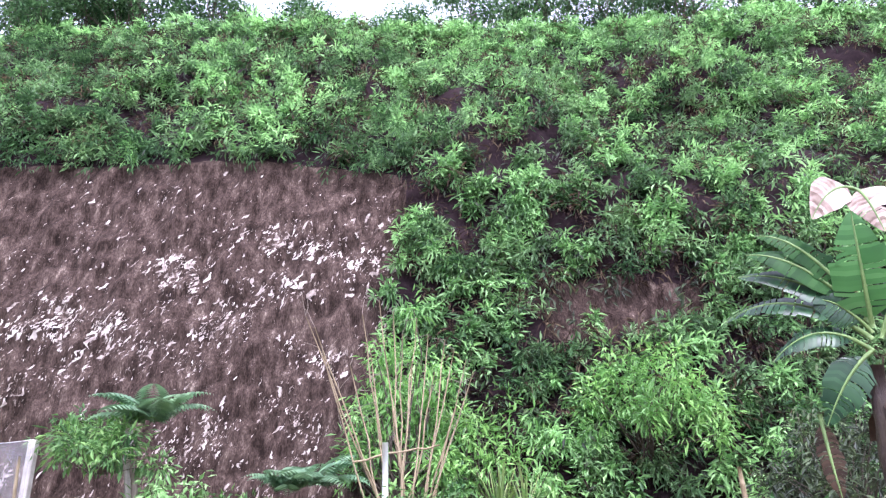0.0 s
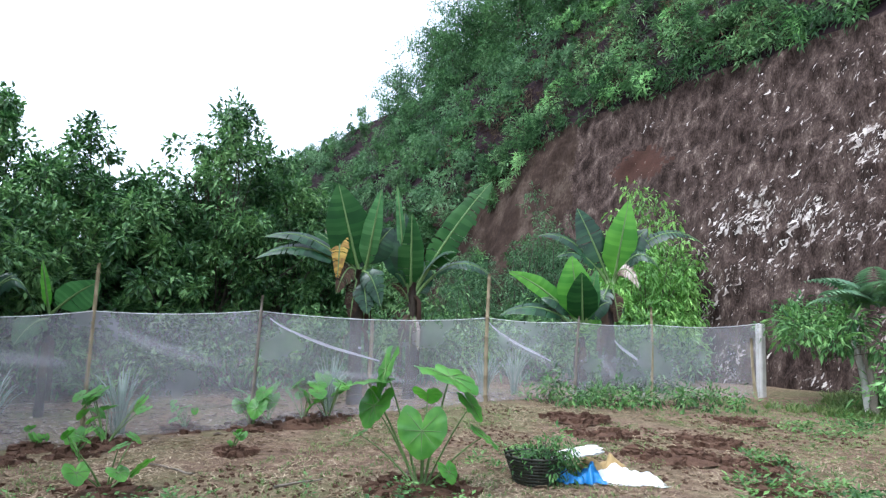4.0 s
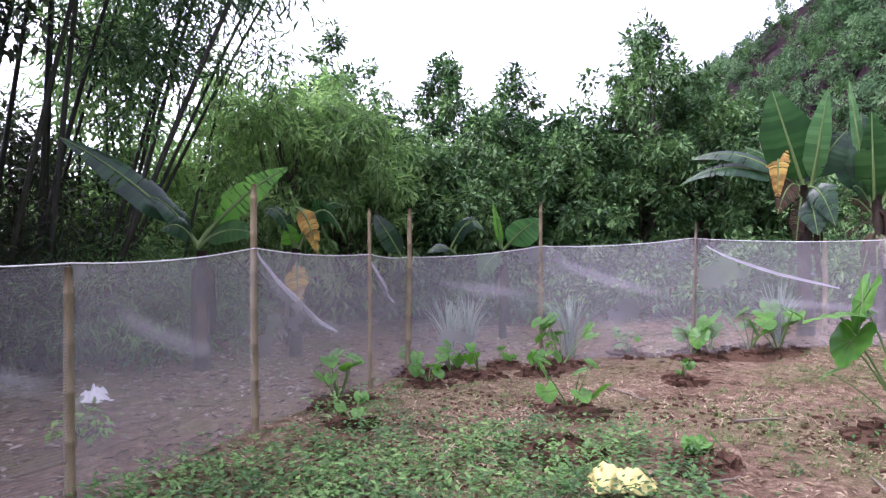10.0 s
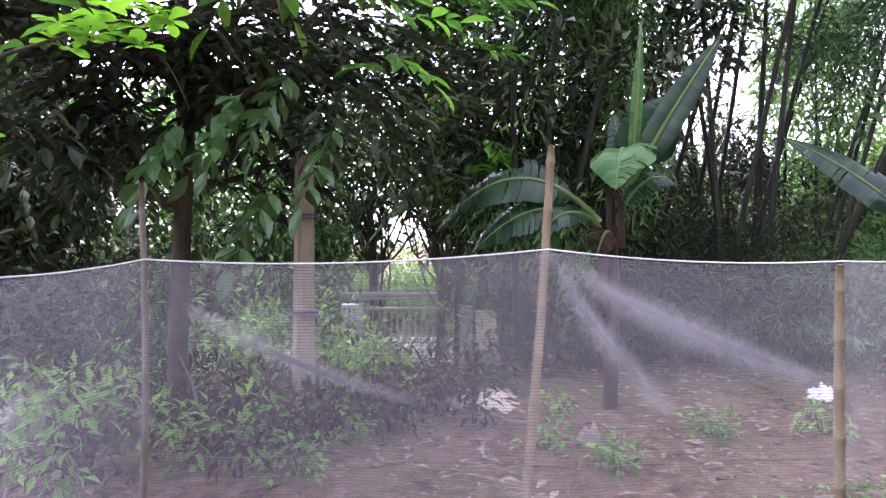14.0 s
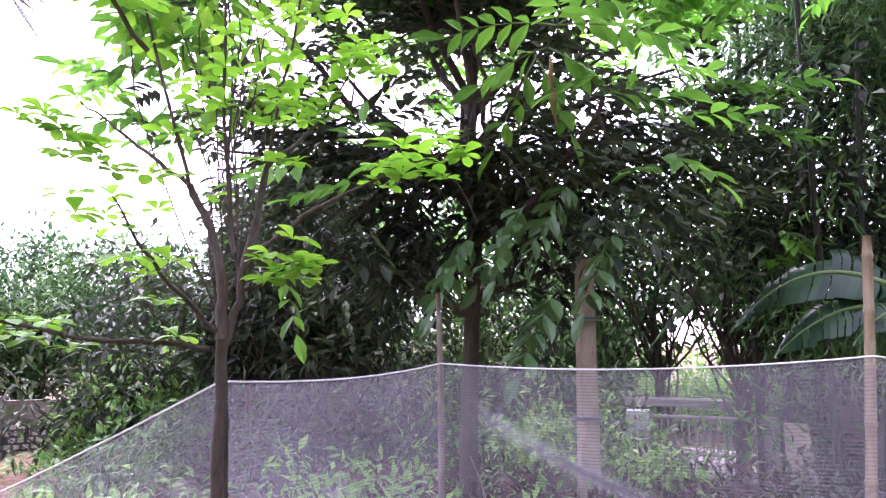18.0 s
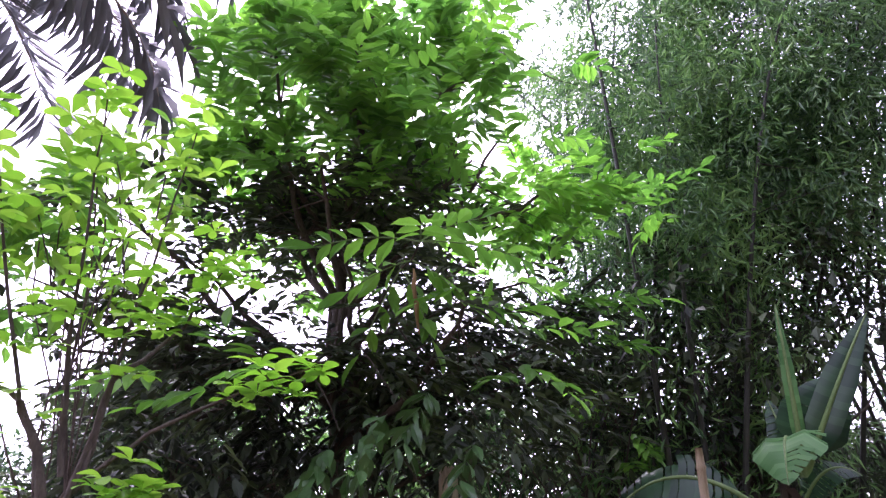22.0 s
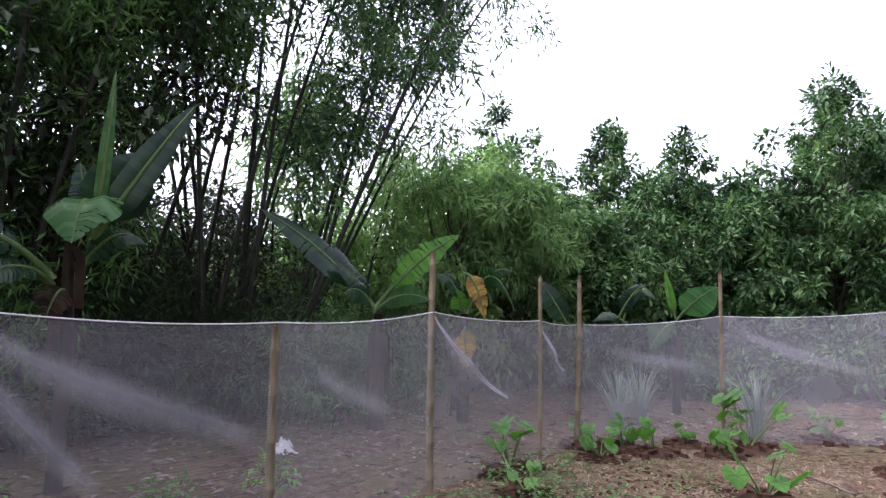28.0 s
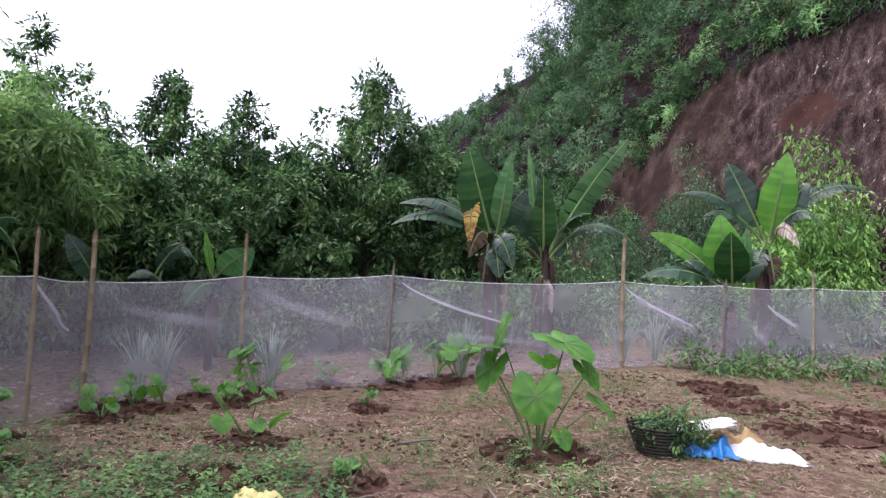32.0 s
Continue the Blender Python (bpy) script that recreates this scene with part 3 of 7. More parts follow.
def chalk_marks():
    """Pale scars on the cut face: short slanting hoe marks, thickest in uneven bands."""
    pile = Pile()
    made = 0
    while made < 5000:
        x, v = rng.uniform(-15.5, -1.5), rng.uniform(0.02, 0.95)
        p = np.array(slope(x, v))
        band = 4.6 + (x + 11.4) * 0.27
        n1 = noise.noise((x * 0.55 + p[2] * 0.25, p[2] * 0.7 - x * 0.2, 4.0)) + 0.6 * noise.noise((x * 1.5, p[2] * 1.5, 9.0))
        main = math.exp(-((p[2] - band) / 1.25) ** 2) * max(n1 + 0.3, 0.05) * float(np.interp(x, [-12, -7], [0.45, 1]))
        lower = max(n1 + 0.06, 0.03) * 0.75 if p[2] < band else max(n1, 0) * 0.16 + 0.025
        if rng.random() > max(main, lower) * (1 if x > -12.5 else 0.4) * (1 if x < -2.6 else 0.5):
            continue
        a = unit(np.array(slope(x + 0.05, v)) - p)
        b = unit(np.array(slope(x, v + 0.01)) - p)
        nrm = unit(np.cross(a, b))
        if nrm[1] > 0:
            nrm = -nrm
        h = float(np.clip(0.05 * math.exp(rng.normal(0, 0.8)), 0.018, 0.32)) * (1.25 if main > lower else 0.9)
        w = h * rng.uniform(0.13, 0.34)
        th = rng.normal(-0.42, 0.3)
        u1, u2 = a * math.cos(th) + b * math.sin(th), b * math.cos(th) - a * math.sin(th)
        # a ragged tear that widens and narrows along its length, with a kink
        k, kink = 6, rng.normal(0, 0.7)
        left, right = [], []
        for q in range(k):
            t = q / (k - 1) * 2 - 1
            c = p + u2 * h * 0.5 * t + u1 * (w * kink * (1 - t * t) * 0.8 + rng.normal(0, 0.25 * w)) + nrm * 0.014
            ww = w * 0.5 * (0.15 + (1 - t * t) * rng.uniform(0.35, 1.5))
            left.append(c - u1 * ww)
            right.append(c + u1 * ww)
        pile.add(left + right, [[q, q + 1, k + q + 1, k + q] for q in range(k - 1)])
        made += 1
    tagged(part("chalk_scars", pile.mesh("chalk_scars", M_CHALK, False)), "pale chalky scars dotted over the bare soil", "scars", kind="stuff")


chalk_marks()


# ---- trees ----
def limb(a, b, n=6, bow=0.12):
    a, b = np.asarray(a, float), np.asarray(b, float)
    t = np.linspace(0, 1, n)[:, None]
    d = np.linalg.norm(b - a)
    jig = min(0.02, bow * 0.3)
    off = rng.normal(0, bow * d, 3) * [1, 1, 0.3]
    p = a + (b - a) * t + off * (t * (1 - t) * 4) * 0.5
    p[1:-1] += rng.normal(0, jig * d, (n - 2, 3))
    return p


def crown_tree(label, at, height, spread, trunk_r, leaves, leaf_len, leaf_wid, mat, group="", crown_low=0.25, clusters=90, shape=LEAF2, lean=(0, 0), bark=None, name="tree", droop=0.2, tight=0.28, category="tree", jag=0.25):
    """A tree: bent tapered trunk, limbs to clusters, and a ragged crown of single leaves."""
    at = np.array([at[0], at[1], gz(at[0], at[1])]) if len(at) < 3 else np.asarray(at, float)
    root = thing(name, label, category, at, group)
    wood = Pile()
    top = np.array([lean[0], lean[1], height * 0.9])
    trunk = limb((0, 0, -0.1), top, 9, 0.06)
    wood.add(*tube(trunk, np.linspace(trunk_r, trunk_r * 0.15, 9), 8))
    lo = height * crown_low
    c = []
    while len(c) < clusters:
        q = rng.uniform(-1, 1, 3)
        r = np.linalg.norm(q)
        if r > 1 or r < 0.25:
            continue
        c.append(q)
    c = np.array(c)
    u = (c[:, 2] + 1) / 2
    wide = np.sin(np.clip(u * 0.86 + 0.12, 0, 1) * np.pi) ** 0.7
    th = np.arctan2(c[:, 1], c[:, 0])
    ph = rng.uniform(0, 6)
    rag = 1 + jag * np.sin(th * 3 + ph + u * 5) + rng.normal(0, jag * 0.4, len(c))
    cen = np.stack([c[:, 0] * spread * wide * rag, c[:, 1] * spread * wide * rag, lo + u * (height - lo)], -1)
    cen[:, :2] += np.array(lean) * u[:, None]
    for k in range(0, len(cen), 2):
        i = int(np.clip(cen[k, 2] / height * 7 - 1.6, 1, 7))
        path = limb(trunk[i], cen[k], 5, 0.15)
        r0 = trunk_r * 0.32 * (1 - i / 12)
        wood.add(*tube(path, np.linspace(r0, 0.006, 5), 5, False))
    part("trunk", wood.mesh("trunk", bark or M_BARK), root)
    per = max(leaves // clusters, 1)
    n = per * clusters
    cc = np.repeat(cen, per, 0)
    w = sphere_ways(n, 0.8)
    at2 = cc + w * (rng.uniform(0, 1, n) ** 0.5 * spread * tight * np.repeat(rng.uniform(0.6, 1.3, clusters), per))[:, None]
    way = unit(w + sphere_ways(n) * 0.8 + [0, 0, -droop])
    up = unit(sphere_ways(n) * 0.6 + [0, 0, 1] + w * 0.3)
    ln = leaf_len * rng.uniform(0.65, 1.25, n)
    part("crown", fast_mesh("crown", *strew(shape, at2, way, up, ln, ln * leaf_wid), mat), root)
    return root


ACACIA = "dense dark green acacia tree behind the net"
for az, d, h, s in [(100.5, 17.5, 7.2, 1.8), (96, 19, 5.6, 2.3), (90.7, 18, 6.9, 1.55), (88, 16, 4.6, 2.0), (84.9, 17, 6.1, 1.6), (80.5, 16, 4.7, 1.9),
                    (74.3, 17, 6.9, 2.1), (70, 18, 5.6, 2.0), (66, 19, 4.8, 2.0), (93, 14.5, 4.0, 1.7), (77.5, 18, 5.0, 2.0)]:
    crown_tree(ACACIA, along(az, d)[:2], h, s, 0.09, 14000, 0.17, 0.42, G_TREE, "acacia row", 0.06, 150, tight=0.165, jag=0.28)
for az, d, h, s in [(104.5, 13.5, 4.9, 1.9), (99.5, 13.5, 4.7, 1.7), (109.5, 15, 5.2, 1.9), (101.5, 15, 5.6, 1.8)]:
    crown_tree("light green narrow-leaved tree beyond the corner", along(az, d)[:2], h, s, 0.07, 7500, 0.21, 0.3, G_LIGHT, "pale trees", 0.1, 110, droop=0.6, tight=0.2)
# behind the row, closing the view
for az in range(64, 132, 6):
    crown_tree("tall dark tree in the wood behind the garden", along(az + rng.uniform(-1, 1), rng.uniform(23, 27))[:2], rng.uniform(4.2, 5.6), 2.6, 0.1, 3500, 0.3, 0.4, G_TREE, "wood behind", 0.02, 60)

# trees on the crest
for x, y, h, s in [(-38, 28.5, 5, 2.6), (-34, 28, 4.5, 2.6), (-43, 28.5, 4.5, 2.6), (-30, 28.5, 4, 2.2), (-21, 29, 5, 2.2), (-56, 31, 6, 2.4), (-49, 30, 8, 2.4), (-45, 30, 11, 2.6), (-40, 29.5, 9, 2.2), (-34.5, 29.5, 13, 2.4), (-31, 30, 12, 2.0), (-26.5, 30, 12, 2.2), (-23, 30, 12, 2.2), (-19.5, 30.5, 11, 2.2), (-17, 30, 7.5, 2.4), (-13.5, 32, 7, 2.4), (-9, 33, 5.5, 2.4), (-3, 33, 5, 2.5),
                   (1, 32, 7, 2.8), (4.5, 31, 8, 2.8), (8, 31, 8, 2.8), (12, 31, 8, 2.8), (16, 31, 8, 2.8), (20, 31, 8, 2.8)]:
    crown_tree("tall thin-crowned tree on the hill crest", (x, y, slope(x, 2.02)[2] - 0.3), h, s * 1.12, 0.14, 6000, 0.27, 0.36, G_DARKSLOPE, "crest trees", 0.08 if h > 6 else 0.0, 75, tight=0.3, jag=0.3)


# ---- fence ----
POSTS = [("a", 0.57, -3.12, 1.28, 0.02), ("b", -0.59, -4.43, 1.84, 0.02), ("c", -2.31, -2.94, 2.04, 0.027), ("d", -3.84, -2.13, 1.4, 0.029), ("e", -5.47, -1.57, 2.0, 0.03),
         ("x", -7.03, -0.84, 1.89, 0.022), ("f", -8.12, -0.54, 1.98, 0.032), ("g", -8.99, 1.17, 2.12, 0.026), ("h", -8.96, 3.15, 1.8, 0.022), ("i", -8.8, 6.96, 2.1, 0.033),
         ("j", -8.49, 8.66, 1.5, 0.024), ("k", -8.4, 10.53, 1.75, 0.026)]
TOPS = [1.36, 1.39, 1.46, 1.4, 1.49, 1.43, 1.385, 1.52, 1.62, 1.69, 1.69, 1.72]


def bamboo_pole(at, height, r, lean=(0, 0), label="", name="bamboo_post", mat=None, group="fence posts", z0=None, category="post"):
    """A bamboo pole with swollen joints and a ragged top."""
    z = gz(*at) if z0 is None else z0
    root = thing(name, label, category, (at[0], at[1], z), group)
    joints = np.arange(0.12, height, rng.uniform(0.24, 0.32))
    zs, rs = [-0.1], [r]
    for j in joints:
        zs += [j - 0.012, j, j + 0.012]
        rs += [r, r * 1.22, r]
    zs.append(height)
    rs.append(r * 0.8)
    zs, rs = np.array(zs), np.array(rs) * np.linspace(1.08, 0.85, len(zs))
    t = zs / height
    bow = rng.normal(0, 0.012, 2)
    path = np.stack([t * lean[0] + bow[0] * np.sin(t * 3), t * lean[1] + bow[1] * np.sin(t * 3), zs], -1)
    v, f = tube(path, rs, 8)
    part("culm", fast_mesh("culm", v, f, mat or M_BAMBOO, smooth=True), root)
    return root


for (key, x, y, h, r), tz in zip(POSTS, TOPS):
    if key == "a":
        bamboo_pole((x - 0.04, y), h, r * 0.8, (0.02, 0), "short dark green bamboo beside the sapling", mat=M_CULM)
    elif key == "b":
        bamboo_pole((x, y), h, r, (0.02, 0), "thin dark pole holding the netting", mat=M_GREYPOLE)
    elif key in "hj":
        bamboo_pole((x, y), h, r, (0.03, 0.05), "weathered grey bamboo post holding the net", mat=M_GREYPOLE)
    elif key == "c":
        bamboo_pole((x * 0.985 + 0.02, y * 1.04), h, r, (-0.1, 0.09), "thick leaning bamboo post tied to the net")
    else:
        bamboo_pole((x, y), h, r, (rng.normal(0, 0.02), rng.normal(0, 0.02)), "dry tan bamboo post holding the net")
bamboo_pole((-10.1, 5.5), 1.4, 0.035, (0, 0), "short dry bamboo post behind the net")


NET_LINE = [(2.9, -2.7, 0.25), (1.55, -3.0, 0.86)] + [(p[1], p[2], t) for p, t in zip(POSTS, TOPS)] + [(-8.2, 13.74, 1.87)]
NET_PHASE = [1.0, 4.2, 2.1, 0.7, 5.1, 3.3, 1.9, 0.4, 2.8, 4.6, 1.3, 5.7, 3.0, 2.2]


def net_at(k, u, w):
    """A place on panel k of the net: u along it, w up it."""
    a, b = np.array(NET_LINE[k]), np.array(NET_LINE[k + 1])
    across = unit(np.array([-(b - a)[1], (b - a)[0], 0]))
    span = np.linalg.norm(b[:2] - a[:2])
    sag = 0.035 * span if k > 1 else 0.02
    p = a + (b - a) * u
    top = p[2] - sag * 4 * u * (1 - u) * 0.6
    g = gz(p[0], p[1]) + 0.02
    z = g + (top - g) * w
    edge = math.sin(math.pi * min(max(u, 0), 1))
    ph = NET_PHASE[k]
    belly = 0.06 * edge * math.sin(math.pi * w) * math.sin(ph)
    fold = 0.035 * edge * math.sin((u * 1.4 + w * 0.9) * 9 + ph) * max(math.sin(math.pi * w), 0) ** 0.5
    rip = 0.015 * fnoise(p[0] * 3 + p[1] * 3, z * 3, 1.3, 7)
    q = p + across * (belly + fold + rip)
    return np.array([q[0], q[1], z]), across


def make_net():
    net = thing("garden_net", "translucent white mesh net strung along the garden fence", "net", (0, 0, 0))
    cord = []
    for k in range(len(NET_LINE) - 1):
        a, b = np.array(NET_LINE[k]), np.array(NET_LINE[k + 1])
        span = np.linalg.norm(b[:2] - a[:2])
        nu, nv = max(int(span / 0.07), 8), 22
        v = np.array([net_at(k, i / (nu - 1), j / (nv - 1))[0] for j in range(nv) for i in range(nu)])
        cord.append(v[-nu:] if k == 0 else v[-nu + 1:])
        i = (np.arange(nv - 1)[:, None] * nu + np.arange(nu - 1)[None]).ravel()
        panel = part("net_panel", fast_mesh("net_panel", v, np.stack([i, i + 1, i + 1 + nu, i + nu], -1), M_NET_NEAR if 1 <= k <= 4 else M_NET, smooth=True), net)
        if 1 <= k <= 4:
            # the threads of the nearer panels
            grid = v.reshape(nv, nu, 3)
            near = unit(np.array([-(b - a)[1], (b - a)[0], 0]))
            pile = Pile()
            rows = int(1.45 / 0.0185)
            for r in range(1, rows):
                w = r / rows * (nv - 1)
                j, fr = int(w), w - int(w)
                line = grid[j] * (1 - fr) + grid[min(j + 1, nv - 1)] * fr + near * 0.003
                o = np.array([0, 0, 0.0029])
                m = len(line)
                q = np.arange(m - 1)
                pile.add(np.concatenate([line - o, line + o]), np.stack([q, q + 1, q + 1 + m, q + m], -1))
            cols = int(span / 0.024)
            for c in range(1, cols if k <= 2 else 1):
                w = c / cols * (nu - 1)
                j, fr = int(w), w - int(w)
                line = grid[:, j] * (1 - fr) + grid[:, min(j + 1, nu - 1)] * fr + near * 0.004
                o = unit(np.array([b[0] - a[0], b[1] - a[1], 0])) * 0.0016
                m = len(line)
                q = np.arange(m - 1)
                pile.add(np.concatenate([line - o, line + o]), np.stack([q, q + 1, q + 1 + m, q + m], -1))
            tagged(part("net_threads", pile.mesh("net_threads", M_WEFT), panel), kind="stuff")
    low = np.concatenate([[net_at(k, u, 0.2)[0] for u in np.linspace(0, 0.98, 14)] for k in range(3, len(NET_LINE) - 1)])
    part("lower_cord", fast_mesh("lower_cord", *tube(low, 0.0028, 5), M_GREYPOLE, smooth=True), net, "thin cord along the lower part of the net")
    part("top_cord", fast_mesh("top_cord", *tube(np.concatenate(cord) + [0, 0, 0.004], 0.0045, 5), M_CORD, smooth=True), net, "white cord along the top of the net")
    # gathered folds: panel, from (along, up) to (along, up), width
    for k, u0, w0, u1, w1, wd, mt in [(4, 0.02, 0.99, 0.42, 0.36, 0.05, M_FOLD), (4, 0.02, 0.99, 0.4, 0.4, 0.016, M_RAY), (4, 0.06, 0.97, 0.95, 0.5, 0.07, M_FOLD), (4, 0.12, 0.94, 0.9, 0.53, 0.024, M_RAY), (5, 0.2, 0.8, 0.7, 0.5, 0.06, M_FOLD),
                                      (6, 0.02, 0.98, 0.72, 0.46, 0.017, M_HEM), (6, 0.06, 0.9, 0.8, 0.42, 0.05, M_FOLD), (7, 0.02, 0.98, 0.75, 0.62, 0.017, M_HEM), (7, 0.1, 0.9, 0.9, 0.5, 0.05, M_FOLD), (9, 0.1, 0.9, 0.8, 0.55, 0.06, M_FOLD), (11, 0.02, 0.95, 0.7, 0.5, 0.014, M_HEM), (11, 0.1, 0.9, 0.8, 0.4, 0.06, M_FOLD),
                                      (10, 0.2, 0.5, 0.7, 0.3, 0.04, M_FOLD), (10, 0.05, 0.95, 0.5, 0.55, 0.014, M_HEM), (2, 0.1, 0.3, 0.55, 0.6, 0.05, M_FOLD), (3, 0.08, 0.85, 0.55, 0.5, 0.045, M_FOLD), (3, 0.3, 0.66, 0.7, 0.42, 0.03, M_FOLD),
                                      (12, 0.3, 0.6, 0.6, 0.2, 0.05, M_FOLD), (12, 0.5, 0.8, 0.85, 0.5, 0.02, M_HEM), (8, 0.2, 0.8, 0.9, 0.6, 0.06, M_FOLD), (1, 0.3, 0.2, 0.9, 0.75, 0.05, M_FOLD)]:
        n = 40
        lines = []
        for i in range(n):
            t = i / (n - 1)
            u, w = u0 + (u1 - u0) * t, w0 + (w1 - w0) * (t ** 0.8)
            p, ac = net_at(k, u, w)
            half = wd * (0.3 + 0.9 * math.sin(math.pi * (0.08 + 0.84 * t)))
            a3 = np.array(NET_LINE[k + 1]) - np.array(NET_LINE[k])
            run = unit(np.array([(u1 - u0) * a3[0], (u1 - u0) * a3[1], (w1 - w0) * 1.45]))
            perp = unit(np.cross(run, ac))
            lines.append((p, perp, half, ac, t))
        # the cloth lies several times over itself towards the middle of a fold
        pile = Pile()
        for layer, (wide, cut) in enumerate([(1.25, 0.0), (0.95, 0.03), (0.7, 0.06), (0.48, 0.1), (0.3, 0.14), (0.15, 0.2)]):
            rows = [q for q in lines if cut <= q[4] <= 1 - cut * 1.6]
            v = []
            for p, perp, half, ac, t in rows:
                for e, o in ((-1, 0.0), (-0.3, 0.006), (0.3, 0.006), (1, 0.0)):
                    v.append(p + perp * half * wide * e + ac * (0.006 + o + 0.003 * layer))
            pile.add(v, [[4 * i + j, 4 * i + j + 1, 4 * i + j + 5, 4 * i + j + 4] for i in range(len(rows) - 1) for j in range(3)])
        part("fold", pile.mesh("fold", mt), net)


make_net()


def concrete_post():
    root = thing("concrete_post", "square whitish concrete post at the net's end", "post", (-8.22, 13.8, gz(-8.22, 13.8)))
    bm = bmesh.new()
    bmesh.ops.create_cube(bm, size=1, matrix=Matrix.Translation((0, 0, 0.72)) @ Matrix.Diagonal((0.15, 0.15, 1.64, 1)))
    bmesh.ops.bevel(bm, geom=bm.edges[:], offset=0.012, segments=2, affect="EDGES")
    me = bpy.data.meshes.new("shaft")
    bm.to_mesh(me)
    me.materials.append(M_CONC)
    part("shaft", me, root)


concrete_post()
# ---- things ----


# ---- banana plants ----
def banana_leaf(parent, base, tip, arch, width, mat, torn, face, fore, name="leaf"):
    """One banana blade from the crown to its tip: a bowed midrib, and two halves torn into strips. face: how far the blade turns to the garden rather than up."""
    n = 24
    base, tip = np.asarray(base, float), np.asarray(tip, float)
    t = np.linspace(0, 1, n)[:, None]
    length = np.linalg.norm(tip - base)
    ctrl = (base + tip) / 2 + np.array([0, 0, 2.0 * arch]) + fore * 0.12 * length * face
    p = base * (1 - t) ** 2 + 2 * ctrl * t * (1 - t) + tip * t ** 2
    front = unit(fore * face + np.array([0, 0, 1.0]) * (1.1 - face) + rng.normal(0, 0.1, 3))
    side0 = unit(np.cross(p[int(n * 0.6)] - p[int(n * 0.2)], front))
    s0 = 2 if arch < 0.05 else 4
    leaf = part(name, fast_mesh("midrib", *tube(p, np.linspace(0.026, 0.005, n) * (0.6 + 0.4 * min(length, 1.5)), 6), G_MIDRIB, smooth=True), parent)
    pile = Pile()
    for sg in (-1, 1):
        drop, ragged = 0.0, 1.0
        for i in range(s0, n - 1):
            cut = rng.random() < torn
            if cut:
                drop, ragged = abs(rng.normal(0, 0.35)), rng.uniform(0.8, 1.05)
            gap = rng.uniform(0.1, 0.3) if cut else 0.0
            rows = []
            for k, q in ((i, p[i]), (i + 1, p[i] + (p[i + 1] - p[i]) * (1 - gap))):
                u = (k - s0) / (n - 1 - s0)
                w = width * 0.52 * ragged * min(1, (u / 0.2 + 0.04) ** 0.6) * max(min(1, ((1 - u) / 0.5) ** 0.72), 0.02)
                tan = unit(p[min(k + 1, n - 1)] - p[k - 1])
                nor = unit(np.cross(side0, tan))
                nor = nor if nor @ front > 0 else -nor
                cr = side0 * sg
                mid = q + cr * w * 0.5 + nor * 0.09 * w
                out = unit(cr + np.array([0, 0, -1.0]) * (1.0 - face) * 0.7 - nor * 0.1 - np.array([0, 0, drop]))
                rows.append((q, mid, mid + out * w * 0.52 + tan * 0.14 * w))
            (a0, a1, a2), (b0, b1, b2) = rows
            pile.add([a0, a1, a2, b0, b1, b2], [[0, 1, 4, 3], [1, 2, 5, 4]])
    part("blade", pile.mesh("blade", mat, True), leaf)
    return leaf


def banana_plant(at, stem_h, stem_r, label, group="banana plants"):
    root = thing("banana_plant", label, "banana plant", (at[0], at[1], gz(*at)), group)
    path = limb((0, 0, -0.1), (0, 0, stem_h), 9, 0.02)
    part("pseudostem", fast_mesh("pseudostem", *tube(path, np.linspace(stem_r, stem_r * 0.55, 9) * rng.uniform(0.95, 1.08, 9), 10), M_PSTEM, smooth=True), root)
    pile = Pile()
    for _ in range(9):
        th = rng.uniform(0, 6.28)
        z0 = rng.uniform(0.5, 0.95) * stem_h
        o = np.array([math.cos(th), math.sin(th), 0])
        q = np.array([o * stem_r * 0.7 + [0, 0, z0], o * stem_r * 1.6 + [0, 0, z0 - 0.1], o * (stem_r * 1.8) + [0, 0, z0 - rng.uniform(0.3, 0.7)]])
        sd = np.array([-o[1], o[0], 0]) * 0.05
        pile.add(np.concatenate([q - sd, q + sd]), [[0, 1, 4, 3], [1, 2, 5, 4]])
    part("dry_sheath", pile.mesh("dry_sheath", G_SHEATH, True), root, "dry brown hanging leaf sheaths")
    return root


def blades(plant, leaves):
    """leaves: where each starts and ends (across and up, as the garden sees it), how far its tip comes forward, arch, width, material, torn, facing."""
    x, y, z = plant.location
    fore = unit(np.array([-x, -y, 0]))
    right = np.array([-fore[1], fore[0], 0])
    for r0, z0, r1, z1, toward, arch, width, mat, torn, face in leaves:
        banana_leaf(plant, right * r0 + [0, 0, z0 - z], right * r1 + fore * toward + [0, 0, z1 - z], arch, width, mat, torn, face, fore)


GM, GH, GL, GY = G_BANANA_MID, G_SHEATH, G_BANANA_PALE, G_BANANA_YELLOW
GB, GN, GD = G_BANANA, G_BANANA_NEW, G_BANANA_DRY
plant = banana_plant((-10.22, 5.28), 2.25, 0.13, "tall banana plant with one yellowed hanging leaf behind the net")
blades(plant, [(-0.02, 2.39, -0.44, 3.89, 0.1, 0.0, 0.72, GM, 0.0, 0.95),
               (0.08, 2.39, 0.3, 3.82, 0.2, 0.0, 0.34, GL, 0.05, 0.8),
               (0.04, 2.35, 0.52, 3.18, 0.1, 0.1, 0.5, GB, 0.1, 0.8),
               (-0.06, 2.35, -1.61, 2.89, 0.2, 0.28, 0.42, GB, 0.25, 0.35),
               (-0.05, 2.26, -1.71, 2.51, 0.3, 0.34, 0.46, GB, 0.35, 0.4),
               (-0.06, 2.4, -0.84, 3.09, -0.2, 0.1, 0.4, GM, 0.1, 0.6)])
